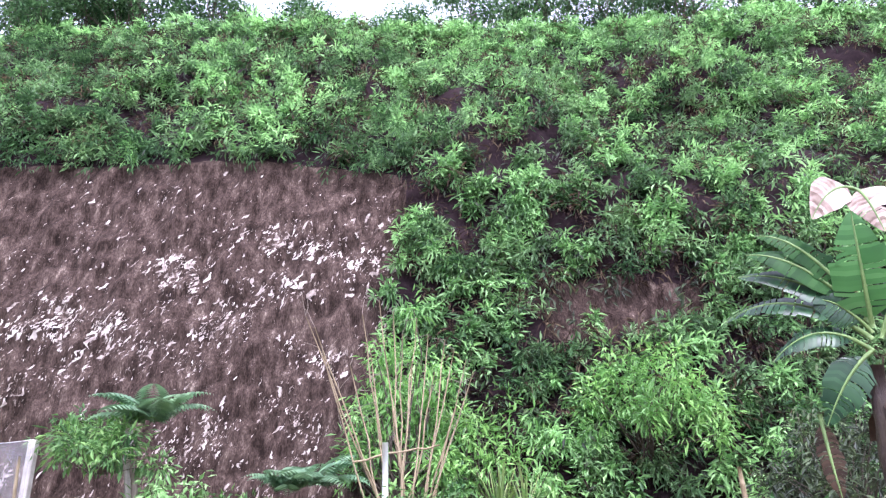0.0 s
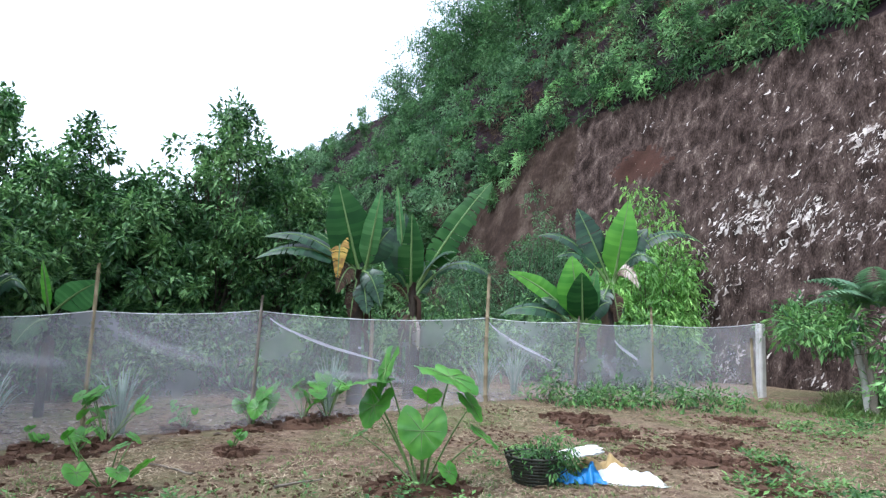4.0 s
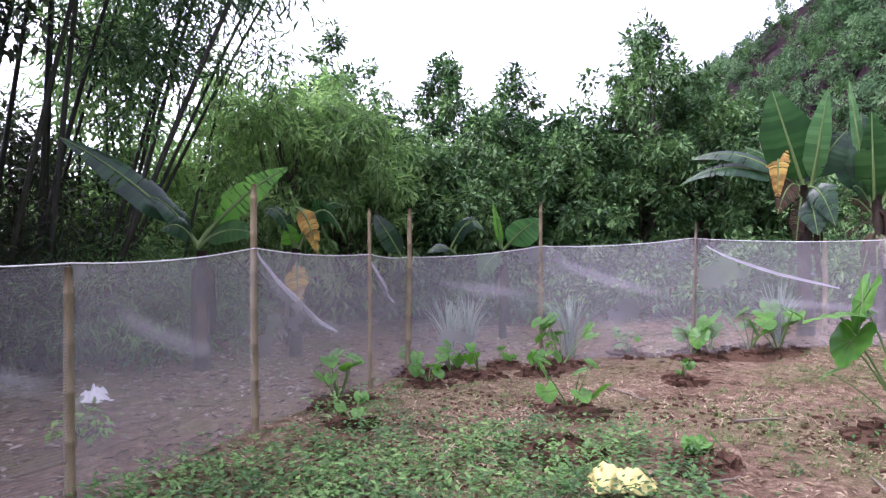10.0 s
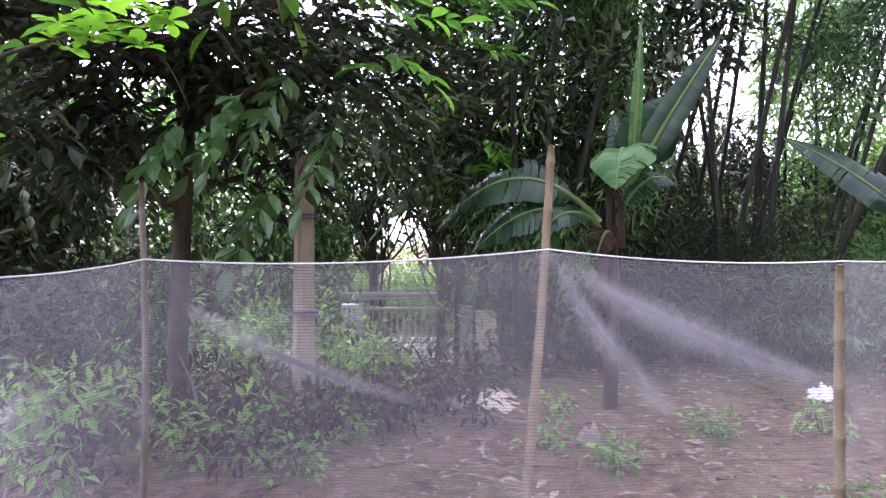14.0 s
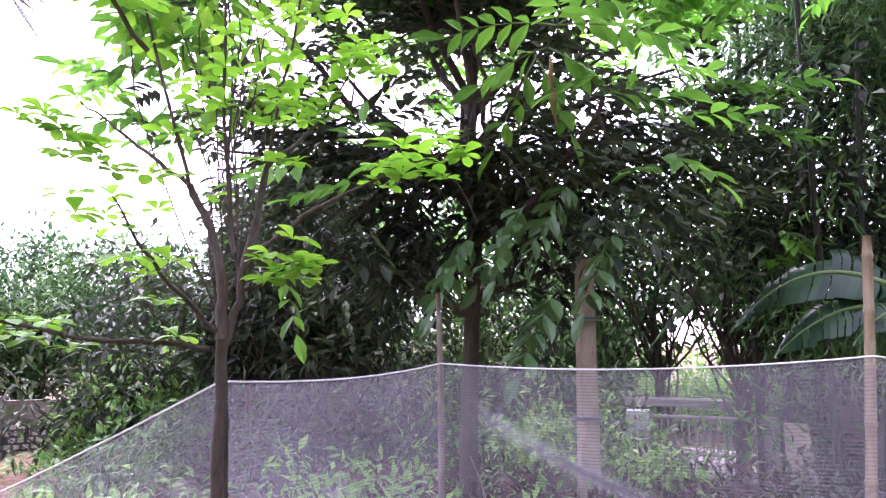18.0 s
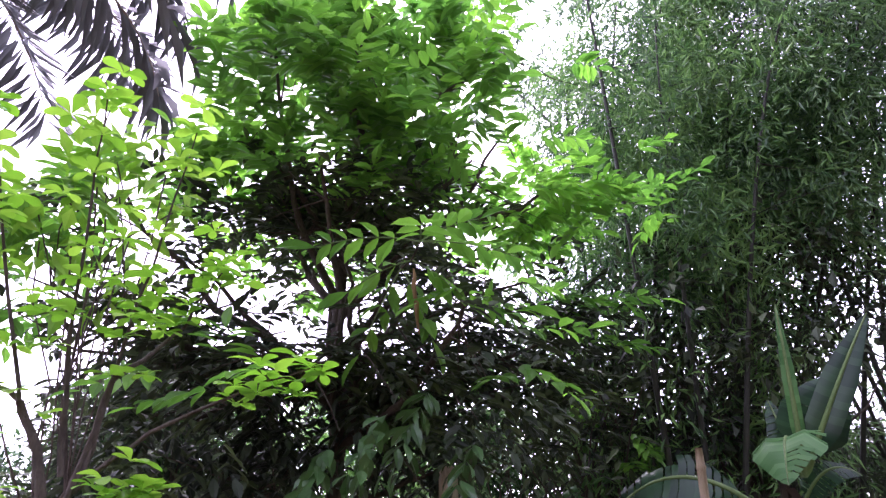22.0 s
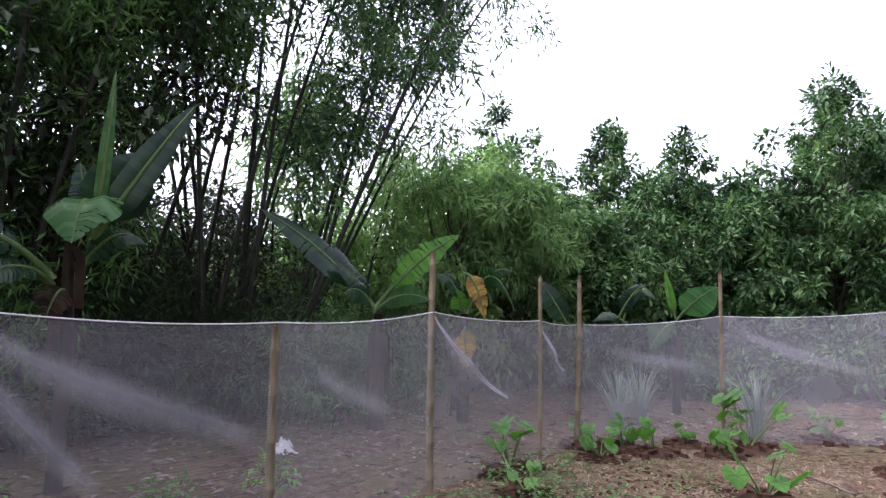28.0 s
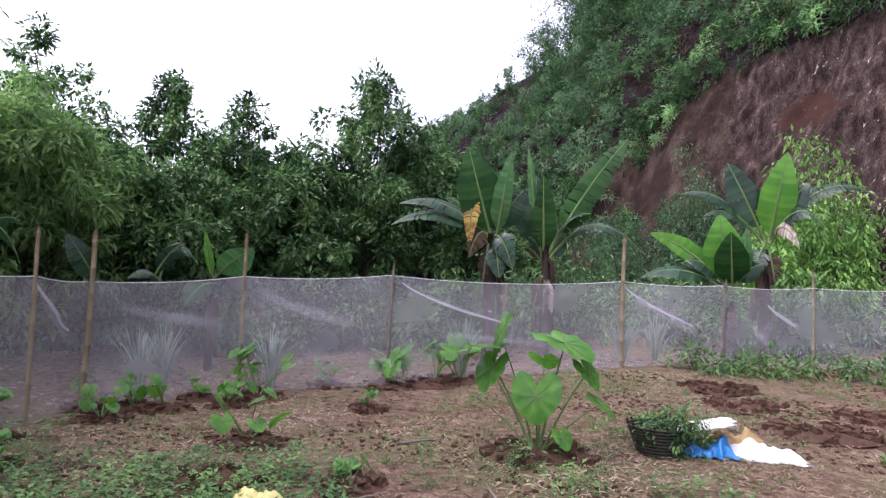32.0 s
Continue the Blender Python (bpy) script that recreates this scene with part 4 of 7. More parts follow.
blades(plant, [(-0.35, 3.17, -0.36, 2.2, 0.25, 0.12, 0.3, GY, 0.5, 0.9),
               (-0.48, 3.22, -0.59, 2.99, 0.2, 0.12, 0.16, G_BANANA_DEAD, 0.5, 0.9),
               (-0.08, 2.4, -0.36, 2.0, 0.3, 0.2, 0.4, GH, 0.6, 0.9),
               (0.0, 2.39, 0.38, 1.81, 0.3, 0.2, 0.42, GB, 0.6, 0.9),
               (0.05, 2.31, 0.16, 1.68, 0.25, 0.05, 0.4, GB, 0.6, 0.9),
               (-0.04, 2.31, -0.12, 1.59, 0.2, 0.05, 0.28, GH, 0.7, 0.9)])
blades(plant, [(-0.02, 2.39, -0.11, 3.35, -0.4, 0, 0.7, GB, 0.1, 0.9)])
plant = banana_plant((-10.03, 6.22), 2.0, 0.12, "tall banana plant with a long raised leaf behind the net")
blades(plant, [(-0.09, 2.14, -0.35, 4.02, 0.1, -0.02, 0.16, GL, 0.0, 0.9),
               (-0.08, 2.1, -0.2, 3.51, 0.1, 0.0, 0.55, GB, 0.05, 0.9),
               (-0.03, 2.1, -0.06, 3.48, 0.2, 0.0, 0.42, GM, 0.05, 0.85),
               (0.04, 2.1, 1.34, 4.13, 0.1, 0.12, 0.6, GM, 0.45, 0.75),
               (0.05, 2.14, 0.73, 2.8, 0.35, 0.22, 0.42, GB, 0.3, 0.35),
               (0.08, 2.07, 1.57, 2.18, 0.3, 0.5, 0.38, GB, 0.7, 0.45)])
blades(plant, [(-0.11, 2.14, -0.57, 3.02, 0.1, 0.12, 0.5, GB, 0.2, 0.5),
               (-0.08, 2.1, -0.29, 2.38, 0.4, 0.1, 0.3, GB, 0.4, 0.7),
               (-0.04, 1.92, -0.36, 2.21, 0.3, 0.1, 0.2, GH, 0.7, 0.8),
               (-0.02, 1.79, -0.18, 1.16, 0.2, 0.05, 0.2, GH, 0.8, 0.9),
               (0.03, 1.79, 0.15, 1.09, 0.2, 0.05, 0.14, G_BANANA_DEAD, 0.8, 0.9),
               (-0.0, 1.79, -0.0, 1.09, 0.25, 0.0, 0.2, GH, 0.8, 0.9)])
blades(plant, [(-0.04, 2.05, 0.26, 2.7, -0.3, 0, 0.6, GB, 0.1, 0.8)])
plant = banana_plant((-9.57, 10.62), 2.1, 0.14, "banana plant with one bright upright leaf below the cliff")
blades(plant, [(0.1, 2.58, 0.4, 4.25, 0.2, 0.0, 0.6, GN, 0.0, 0.9),
               (0.02, 2.58, -0.64, 4.1, 0.2, 0.05, 0.62, GB, 0.15, 0.9),
               (-0.02, 2.58, -1.45, 3.5, 0.3, 0.35, 0.5, GB, 0.3, 0.4),
               (-0.02, 2.55, -1.02, 3.04, 0.5, 0.3, 0.4, GB, 0.5, 0.5),
               (0.09, 2.58, 0.77, 3.68, 0.1, 0.15, 0.55, GB, 0.2, 0.7),
               (0.11, 2.58, 1.81, 3.36, 0.2, 0.55, 0.42, GB, 0.85, 0.45)])
blades(plant, [(0.11, 2.56, 1.01, 2.79, 0.4, 0.45, 0.4, GB, 0.85, 0.5),
               (0.1, 2.64, 0.6, 2.43, 0.4, 0.3, 0.36, G_BANANA_DEAD, 0.7, 0.8),
               (0.02, 2.52, -0.18, 1.81, 0.3, 0.1, 0.4, GB, 0.5, 0.8),
               (0.09, 2.47, 0.21, 1.77, 0.2, 0.05, 0.3, GH, 0.8, 0.9)])
plant = banana_plant((-9.31, 9.63), 1.1, 0.09, "young bright green banana plant behind the net")
blades(plant, [(-0.04, 1.68, -0.21, 2.99, 0.2, 0.0, 0.66, GN, 0.0, 0.95),
               (0.01, 1.68, -0.01, 2.66, 0.35, 0.0, 0.55, GM, 0.0, 0.95),
               (0.05, 1.68, 0.26, 2.75, 0.2, -0.05, 0.34, GL, 0.0, 0.8),
               (-0.11, 1.73, -1.43, 2.66, 0.2, 0.15, 0.36, GN, 0.1, 0.8),
               (-0.09, 1.71, -0.78, 2.16, 0.2, 0.15, 0.42, GB, 0.1, 0.6),
               (-0.13, 1.64, -1.56, 1.8, 0.4, 0.25, 0.5, GB, 0.15, 0.5)])
blades(plant, [(0.04, 1.68, 0.52, 2.12, 0.2, 0.1, 0.4, GB, 0.1, 0.6)])
plant = banana_plant((-11.37, 0.83), 1.25, 0.07, "small banana plant with a rolled new leaf")
blades(plant, [(-0.0, 1.5, -0.16, 2.27, 0.1, 0, 0.12, GN, 0.0, 0.9),
               (0.01, 1.46, 0.62, 1.99, 0.2, 0.06, 0.5, GL, 0.05, 0.9),
               (-0.92, 1.4, -0.44, 2.03, 0.1, 0.12, 0.34, GB, 0.5, 0.6),
               (-0.83, 1.4, -0.17, 1.49, 0.2, 0.5, 0.3, GB, 0.5, 0.6),
               (-0.78, 1.4, -1.27, 1.42, 0.2, 0.12, 0.3, GB, 0.3, 0.5),
               (-1.65, 1.23, -2.14, 2.08, 0.2, 0.05, 0.4, GB, 0.1, 0.9)])
blades(plant, [(-0.01, 1.4, -0.37, 1.03, 0.5, 0.1, 0.4, GM, 0.1, 0.6)])
plant = banana_plant((-8.15, -3.03), 1.45, 0.11, "banana plant with dark arching leaves beyond the net")
blades(plant, [(-0.03, 1.53, -1.49, 2.74, 0.2, 0.12, 0.5, GB, 0.12, 0.6),
               (-0.03, 1.57, 1.01, 2.5, 0.2, 0.1, 0.36, GN, 0.55, 0.85),
               (-0.05, 1.5, 0.62, 1.64, 0.5, 0.14, 0.36, GM, 0.05, 0.6),
               (-0.05, 1.53, -0.55, 2.1, 0.3, 0.1, 0.4, GB, 0.3, 0.6),
               (-0.05, 1.5, -0.43, 1.71, 0.4, 0.15, 0.35, GB, 0.4, 0.6)])
plant = banana_plant((-9.35, -2.17), 1.5, 0.1, "banana plant with a yellow drying leaf")
blades(plant, [(0.03, 1.48, 0.64, 2.09, 0.2, 0.25, 0.32, GM, 0.4, 0.5),
               (0.0, 1.52, -0.42, 2.01, 0.2, 0.2, 0.3, GB, 0.4, 0.5),
               (0.01, 2.06, 0.29, 1.41, 0.2, 0.15, 0.26, GY, 0.5, 0.9),
               (0.08, 1.68, 0.67, 1.57, 0.3, 0.4, 0.36, GM, 0.4, 0.8),
               (-0.04, 1.52, -0.11, 1.84, 0.1, 0.0, 0.3, GN, 0.3, 0.8),
               (-0.0, 1.36, 0.03, 0.74, 0.3, 0.05, 0.3, GY, 0.6, 0.9)])
plant = banana_plant((-4.52, -4.39), 2.1, 0.07, "dark banana plant with torn leaves beside the bamboo")
blades(plant, [(0.17, 2.04, 0.24, 3.49, 0.1, 0.0, 0.1, GL, 0.0, 0.9),
               (0.17, 2.04, 0.88, 3.26, 0.2, 0.04, 0.26, GB, 0.0, 0.8),
               (0.15, 2.04, 0.02, 2.7, -0.1, 0.0, 0.3, GB, 0.5, 0.6),
               (0.15, 2.04, 0.5, 2.83, -0.1, 0.05, 0.5, GB, 0.05, 0.9),
               (0.12, 2.26, -0.0, 1.95, 0.55, 0.2, 0.6, GL, 0.5, 0.8),
               (-0.1, 1.7, -1.55, 1.64, 0.2, 0.42, 0.5, GB, 0.6, 0.6)])
blades(plant, [(-0.12, 1.68, -1.22, 1.42, 0.3, 0.25, 0.5, GB, 0.65, 0.6),
               (-0.1, 1.65, -0.68, 1.5, 0.4, 0.2, 0.3, GB, 0.8, 0.5),
               (0.04, 1.7, 0.55, 2.02, 0.1, 0.2, 0.3, GB, 0.5, 0.5),
               (-0.0, 1.6, -0.14, 1.36, 0.2, 0.1, 0.3, GH, 0.7, 0.8)])
plant = banana_plant((-5.53, -6.58), 1.2, 0.09, "young banana plant by the garden gate")
blades(plant, [(-0.07, 1.41, -2.03, 1.44, 0.3, 0.75, 0.42, GL, 0.35, 0.6),
               (-0.07, 1.37, -0.81, 2.16, 0.2, 0.2, 0.4, GB, 0.4, 0.6),
               (-0.03, 1.37, 0.38, 1.98, 0.2, 0.2, 0.4, GB, 0.4, 0.6),
               (-0.07, 1.34, -0.58, 1.57, 0.5, 0.1, 0.4, GB, 0.4, 0.6)])
plant = banana_plant((4.67, 7.58), 2.4, 0.14, "large banana plant with broad leaves and one dead pale leaf")
# upright blade first: its pale colour holds the sky's reflection
blades(plant, [(0.04, 2.84, 0.05, 4.09, 0.3, 0.0, 0.62, GL, 0.25, 0.95),
               (0.01, 2.96, -0.95, 4.0, 0.2, 0.25, 0.36, GM, 0.5, 0.6),
               (0.01, 2.93, -1.07, 3.76, 0.3, 0.2, 0.42, GM, 0.3, 0.6),
               (0.02, 2.9, -1.21, 3.53, 0.2, 0.18, 0.44, GB, 0.4, 0.6),
               (0.02, 2.71, -1.41, 3.01, 0.2, 0.3, 0.46, GB, 0.6, 0.6),
               (0.0, 2.59, -0.95, 2.5, 0.3, 0.25, 0.4, GB, 0.7, 0.6)])
blades(plant, [(0.0, 2.59, -0.53, 1.81, 0.2, 0.1, 0.5, GB, 0.5, 0.8),
               (0.03, 2.78, -0.46, 3.17, 0.2, 0.1, 0.45, GB, 0.3, 0.8),
               (0.13, 4.43, -0.33, 4.05, 0.35, 0.14, 0.42, G_BANANA_DEAD, 0.1, 0.9),
               (0.13, 4.43, 0.32, 3.78, 0.35, 0.1, 0.4, G_BANANA_DEAD, 0.1, 0.9),
               (-0.6, 1.94, -0.5, 1.08, 0.2, -0.05, 0.24, GH, 0.4, 0.9),
               (0.1, 2.71, 0.62, 3.38, 0, 0.2, 0.6, GB, 0.3, 0.6)])
blades(plant, [(0.1, 2.71, 0.77, 2.64, 0, 0.3, 0.5, GB, 0.5, 0.5)])


# ---- taro and other garden plants ----
def heart_leaf(parent, foot, tip_at, facing, size, mat, name="leaf"):
    """A taro leaf: a bowed stalk and a heart-shaped blade, its point hanging down."""
    foot, tip_at = np.asarray(foot, float), np.asarray(tip_at, float)
    t = np.linspace(0, 1, 8)[:, None]
    mid = (foot + tip_at) / 2 + np.array([0, 0, 0.12 * np.linalg.norm(tip_at - foot)])
    path = foot * (1 - t) ** 2 + 2 * mid * t * (1 - t) + tip_at * t ** 2
    leaf = part(name, fast_mesh("stalk", *tube(path, np.linspace(0.014, 0.006, 8) * (0.5 + size), 6), G_MIDRIB, smooth=True), parent)
    bearing, pitch = facing
    fw = np.array([-math.sin(radians(bearing)) * math.cos(radians(pitch)), math.cos(radians(bearing)) * math.cos(radians(pitch)), math.sin(radians(pitch))])
    sd = unit(np.cross(fw, [0, 0, 1]))
    up = np.cross(sd, fw)
    ring = []
    for a in np.linspace(-math.pi, math.pi, 41)[:-1]:
        # heart outline: notch behind the stalk, point in front
        r = 0.5 * (1 - 0.22 * math.cos(a)) if abs(a) < 2.4 else 0.61 - 0.45 * ((abs(a) - 2.4) / 0.74) ** 1.4
        r *= 1 + 0.32 * max(0, math.cos(a)) ** 6 + 0.015 * math.sin(a * 11)
        ring.append((math.cos(a) * r * 1.08, math.sin(a) * r))
    ring = np.array(ring)
    v, rows = [], 5
    for k in range(rows):
        s = (k + 1) / rows
        for x, y in ring:
            z = 0.16 * abs(y * s) - 0.28 * (max(x, 0) * s) ** 2 - 0.12 * (s ** 3) * abs(y) + 0.02 * math.sin(9 * math.atan2(y, x)) * s * s + 0.012 * math.sin(14 * math.atan2(y, x) + size * 40) * s ** 3
            v.append(tip_at + size * (fw * x * s + sd * y * s + up * z))
    v.append(tip_at)
    m = len(ring)
    f = []
    for k in range(rows - 1):
        for i in range(m):
            j = (i + 1) % m
            f.append([k * m + i, k * m + j, (k + 1) * m + j, (k + 1) * m + i])
    for i in range(0, m, 2):
        f.append([len(v) - 1, (i + 2) % m, (i + 1) % m, i])
    part("blade", fast_mesh("blade", v, np.array(f)[:, ::-1], mat, smooth=True), leaf)
    # pale ribs a little above the blade
    pile = Pile()
    for a in (0, 0.8, -0.8, 1.6, -1.6, 2.3, -2.3):
        i = int(round((a + math.pi) / (2 * math.pi) * 40)) % 40
        pts = np.array([v[k * m + i] for k in range(rows)]) * 1.0
        pts = np.concatenate([[tip_at], pts[:-1]]) + up * 0.004
        pile.add(*tube(pts, np.linspace(0.006, 0.0015, rows) * (0.4 + size), 4, False))
    part("rib", pile.mesh("rib", G_MIDRIB, True), leaf)


def mound(at, r, h, n=26):
    """A heap of loose reddish clods."""
    z = gz(*at)
    pile = Pile()
    for _ in range(n):
        a, d = rng.uniform(0, 6.28), r * math.sqrt(rng.uniform(0, 1))
        s = rng.uniform(0.03, 0.085)
        c = np.array([at[0] + d * math.cos(a), at[1] + d * math.sin(a), z + h * (1 - (d / r) ** 2) * rng.uniform(0.3, 1)])
        v = np.array([(x, y, w) for w in (-1, 1) for y in (-1, 1) for x in (-1, 1)], float)
        v = unit(v + rng.normal(0, 0.35, (8, 3))) * s * rng.uniform(0.7, 1.2, (8, 1))
        pile.add(v + c, [[0, 2, 3, 1], [4, 5, 7, 6], [0, 1, 5, 4], [2, 6, 7, 3], [0, 4, 6, 2], [1, 3, 7, 5]])
    th = np.linspace(0, 2 * np.pi, 17)[:-1]
    v = [(at[0], at[1], z + h * 0.8)]
    for k in (0.45, 0.8, 1.1):
        for a in th:
            q = r * k * rng.uniform(0.85, 1.15)
            v.append((at[0] + q * math.cos(a), at[1] + q * math.sin(a), z + h * 0.8 * max(1 - k ** 1.5, 0) - (0.03 if k > 1 else 0) + rng.normal(0, 0.012)))
    f = []
    for i in range(16):
        j = (i + 1) % 16
        f += [[1 + i, 1 + j, 17 + j, 17 + i], [17 + i, 17 + j, 33 + j, 33 + i]]
        if i % 2 == 0:
            f.append([0, 1 + i, 1 + j, 1 + (i + 2) % 16])
    pile.add(v, f)
    tagged(part("soil_mound", pile.mesh("soil_mound", M_CLOD, False)), "loose heap of reddish brown clods", "soil", "soil mounds", "stuff")


def taro(at, size, leaves, label="young green taro plant in loose soil", group="taro plants", mat=None):
    """leaves: how far and which way from the foot, height, blade size, facing bearing and pitch."""
    z = gz(*at)
    root = thing("taro_plant", label, "taro", (at[0], at[1], z + 0.03), group)
    for b, d, h, s, fb, fp in leaves:
        o = along(b, d)
        heart_leaf(root, (o[0] * 0.08, o[1] * 0.08, 0), (o[0], o[1], h), (fb, fp), s, mat or G_TARO)


# the eye looks at the large taro along bearing 55; its right is bearing 325, its left 145
taro((-5.12, 3.5), 1, [(235, 0.18, 0.52, 0.43, 235, -76), (322, 0.22, 0.98, 0.56, 292, -18), (322, 0.42, 0.74, 0.32, 300, -48), (318, 0.54, 0.48, 0.32, 318, -32), (145, 0.36, 1.02, 0.46, 165, -70), (145, 0.45, 0.7, 0.38, 195, -58),
                       (145, 0.52, 0.9, 0.48, 146, -6), (280, 0.34, 0.2, 0.2, 280, -50), (130, 0.62, 0.42, 0.2, 150, -30), (50, 0.22, 0.8, 0.28, 40, -30)],
     "large taro plant with broad heart-shaped leaves")
mound((-5.14, 3.54), 0.5, 0.1, 50)
for x, y, sc in [(-8.97, 3.18, 1.25), (-9.17, 3.47, 1.1), (-8.96, 3.92, 1.15), (-8.94, 4.27, 1.2), (-7.38, 2.48, 0.5), (-8.58, 1.38, 1.3), (-8.1, 1.03, 0.8), (-9.2, 2.39, 0.75), (-8.09, -0.01, 0.8), (-7.92, 0.32, 0.8), (-7.42, -0.25, 0.65), (-8.57, 0.66, 0.5), (-6.39, -1.05, 0.95), (-6.24, 1.11, 1.0), (-8.09, -0.48, 0.6), (-5.7, -0.81, 0.5), (-4.65, 1.72, 0.6)]:
    k = int(rng.integers(5, 9))
    taro((x, y), sc, [(rng.uniform(0, 360), rng.uniform(0.1, 0.32) * sc, rng.uniform(0.16, 0.44) * sc, rng.uniform(0.12, 0.24) * sc, rng.uniform(100, 360), rng.uniform(-65, -15)) for _ in range(k)])
    mound((x, y), 0.3 * sc + 0.08, 0.07, 30)
mound((-4.95, 0.75), 0.4, 0.1, 34)
mound((4.3, 8.4), 0.8, 0.1, 70)
mound((5.2, 8.8), 0.7, 0.1, 60)
for x, y, r in [(-7.2, 7.4, 0.5), (-6.3, 7.0, 0.5), (-5.2, 6.9, 0.6), (-4.5, 7.4, 0.5), (-5.6, 8.1, 0.5), (-6.4, 10.2, 0.4), (-3.8, 6.8, 0.4)]:
    mound((x, y), r, 0.03, 60)


def tuft(at, n, length, width, mat, name, label, category, group="", spread=0.6, z=None):
    """A clump of arching blades."""
    z = gz(*at) if z is None else z
    pile = Pile()
    for _ in range(n):
        b = rng.uniform(0, 360)
        out = along(b, 1)
        ln = length * rng.uniform(0.6, 1.1)
        s = spread * rng.uniform(0.2, 1.2)
        o = np.array([at[0], at[1], z]) + out * rng.uniform(0, 0.08)
        sd = np.array([out[1], -out[0], 0]) * width * 0.5
        q = [o + out * ln * s * t ** 1.5 * 0.8 + np.array([0, 0, ln * (t - 0.42 * s * t ** 3)]) for t in (0, 0.35, 0.65, 0.88, 1.0)]
        w = [0.7, 1, 0.85, 0.5, 0.08]
        v = [q[k] + sd * w[k] * e for k in range(5) for e in (-1, 1)]
        pile.add(v, [[2 * k, 2 * k + 1, 2 * k + 3, 2 * k + 2] for k in range(4)])
    return tagged(part(name, pile.mesh(name, mat, True)), label, category, group)


for az, d in [(90.3, 9.5), (80.2, 9.5), (88.7, 9.9), (64.5, 10.6), (52, 12.4), (49.5, 12.8)]:
    tuft(along(az, d)[:2], 60, 0.95, 0.022, G_LEMON, "lemongrass_clump", "grey-green clump of lemongrass behind the net", "grass clump", "lemongrass")
for az, d in [(-4.0, 13.0), (-6.0, 13.2)]:
    tuft(along(az, d)[:2], 36, 1.3, 0.035, G_GRASS, "tall_grass_clump", "tall green grass clump at the slope's foot", "grass clump")


def bush(at, r, h, n, length, width, mat, label, name="shrub", group="", z=None, droop=0.3, dense=24, shape=LEAF2, category="shrub"):
    """A low shrub: thin stems and clusters of leaves in an uneven dome."""
    z = gz(*at) if z is None else z
    root = thing(name, label, category, (at[0], at[1], z), group)
    k = max(n // dense, 4)
    th, rr = rng.uniform(0, 6.28, k), np.sqrt(rng.uniform(0, 1, k))
    top = h * np.sqrt(np.maximum(1 - rr ** 2 * 0.85, 0.05)) * rng.uniform(0.6, 1.1, k)
    cen = np.stack([rr * r * np.cos(th), rr * r * np.sin(th), top * rng.uniform(0.35, 1, k)], -1)
    wood = Pile()
    for c in cen[:60]:
        wood.add(*tube(limb((c[0] * 0.15, c[1] * 0.15, -0.05), c, 5, 0.1), np.linspace(0.012, 0.004, 5) * (0.6 + h * 0.4), 5, False))
    part("stem", wood.mesh("stem", M_BARK), root)
    m = k * dense
    cc = np.repeat(cen, dense, 0)
    w = sphere_ways(m)
    p = cc + w * (rng.uniform(0, 1, m) ** 0.6 * length * 1.6)[:, None]
    p[:, 2] = np.maximum(p[:, 2], 0.02)
    way = unit(w + [0, 0, -droop] + sphere_ways(m) * 0.5)
    ln = length * rng.uniform(0.6, 1.2, m)
    part("foliage", fast_mesh("foliage", *strew(shape, p, way, unit(sphere_ways(m) * 0.5 + [0, 0, 1]), ln, ln * width), mat), root)
    return root


# at the foot of the slope
bush((4.4, 15.9), 1.7, 2.9, 4200, 0.22, 0.26, G_SHRUB, "big light green shrub low on the slope", "large_shrub", z=1.55)
# the dark leaf here stands for shade beside the banana plant
bush((7.6, 13.8), 1.6, 2.6, 2600, 0.22, 0.28, G_DARK, "big leafy shrub at the slope's foot, coloured dark for shade", "large_shrub")
bush((-1.0, 15.0), 1.2, 4.6, 2200, 0.26, 0.24, G_SHRUB, "upright light green shrub against the soil face", "large_shrub")
bush((0.9, 15.4), 1.4, 3.0, 1600, 0.24, 0.24, G_SHRUB, "green shrub climbing the slope", "large_shrub")
bush((-12.9, 15.6), 1.7, 5.2, 13000, 0.2, 0.32, G_CREEP, "tall bright green mound of creepers on the cliff", "creeper_mound", droop=0.8)
bush((-15.4, 15.6), 1.9, 4.6, 7000, 0.15, 0.3, G_FAR, "dark green shrub beside the creepers", "large_shrub")
bush((-21.6, 15.2), 1.7, 4.9, 8000, 0.16, 0.3, G_FAR, "bushy shrub on the landslip", "large_shrub")
bush((-17.4, 15.6), 1.3, 5.8, 6500, 0.18, 0.3, G_FAR, "upright shrub between the landslip and the cut face", "large_shrub")
bush((-19.5, 15.4), 2.2, 4.2, 7000, 0.15, 0.3, G_FAR, "bushy shrub below the landslip", "large_shrub")
bush((-7.3, 14.2), 0.9, 1.0, 900, 0.2, 0.3, G_WEED, "bright green leafy shrub beside the concrete post", "shrub", z=1.5)
for x, y, r, h in [(-11, 12.5, 1.2, 1.6), (-12.5, 11, 1.3, 1.8), (-14, 12.5, 1.5, 2.2), (-13, 8.2, 1.1, 1.5), (-15.5, 9.5, 1.6, 2.3), (-17, 12, 1.8, 2.6), (-10.6, 12.2, 0.9, 1.2), (-14.5, 6.5, 1.3, 1.7), (-11.5, 14.2, 1.4, 1.8)]:
    bush((x, y), r, h, 1500, 0.24, 0.26, G_TREE, "dark green undergrowth behind the banana plants", "undergrowth_shrub", "undergrowth behind the net")


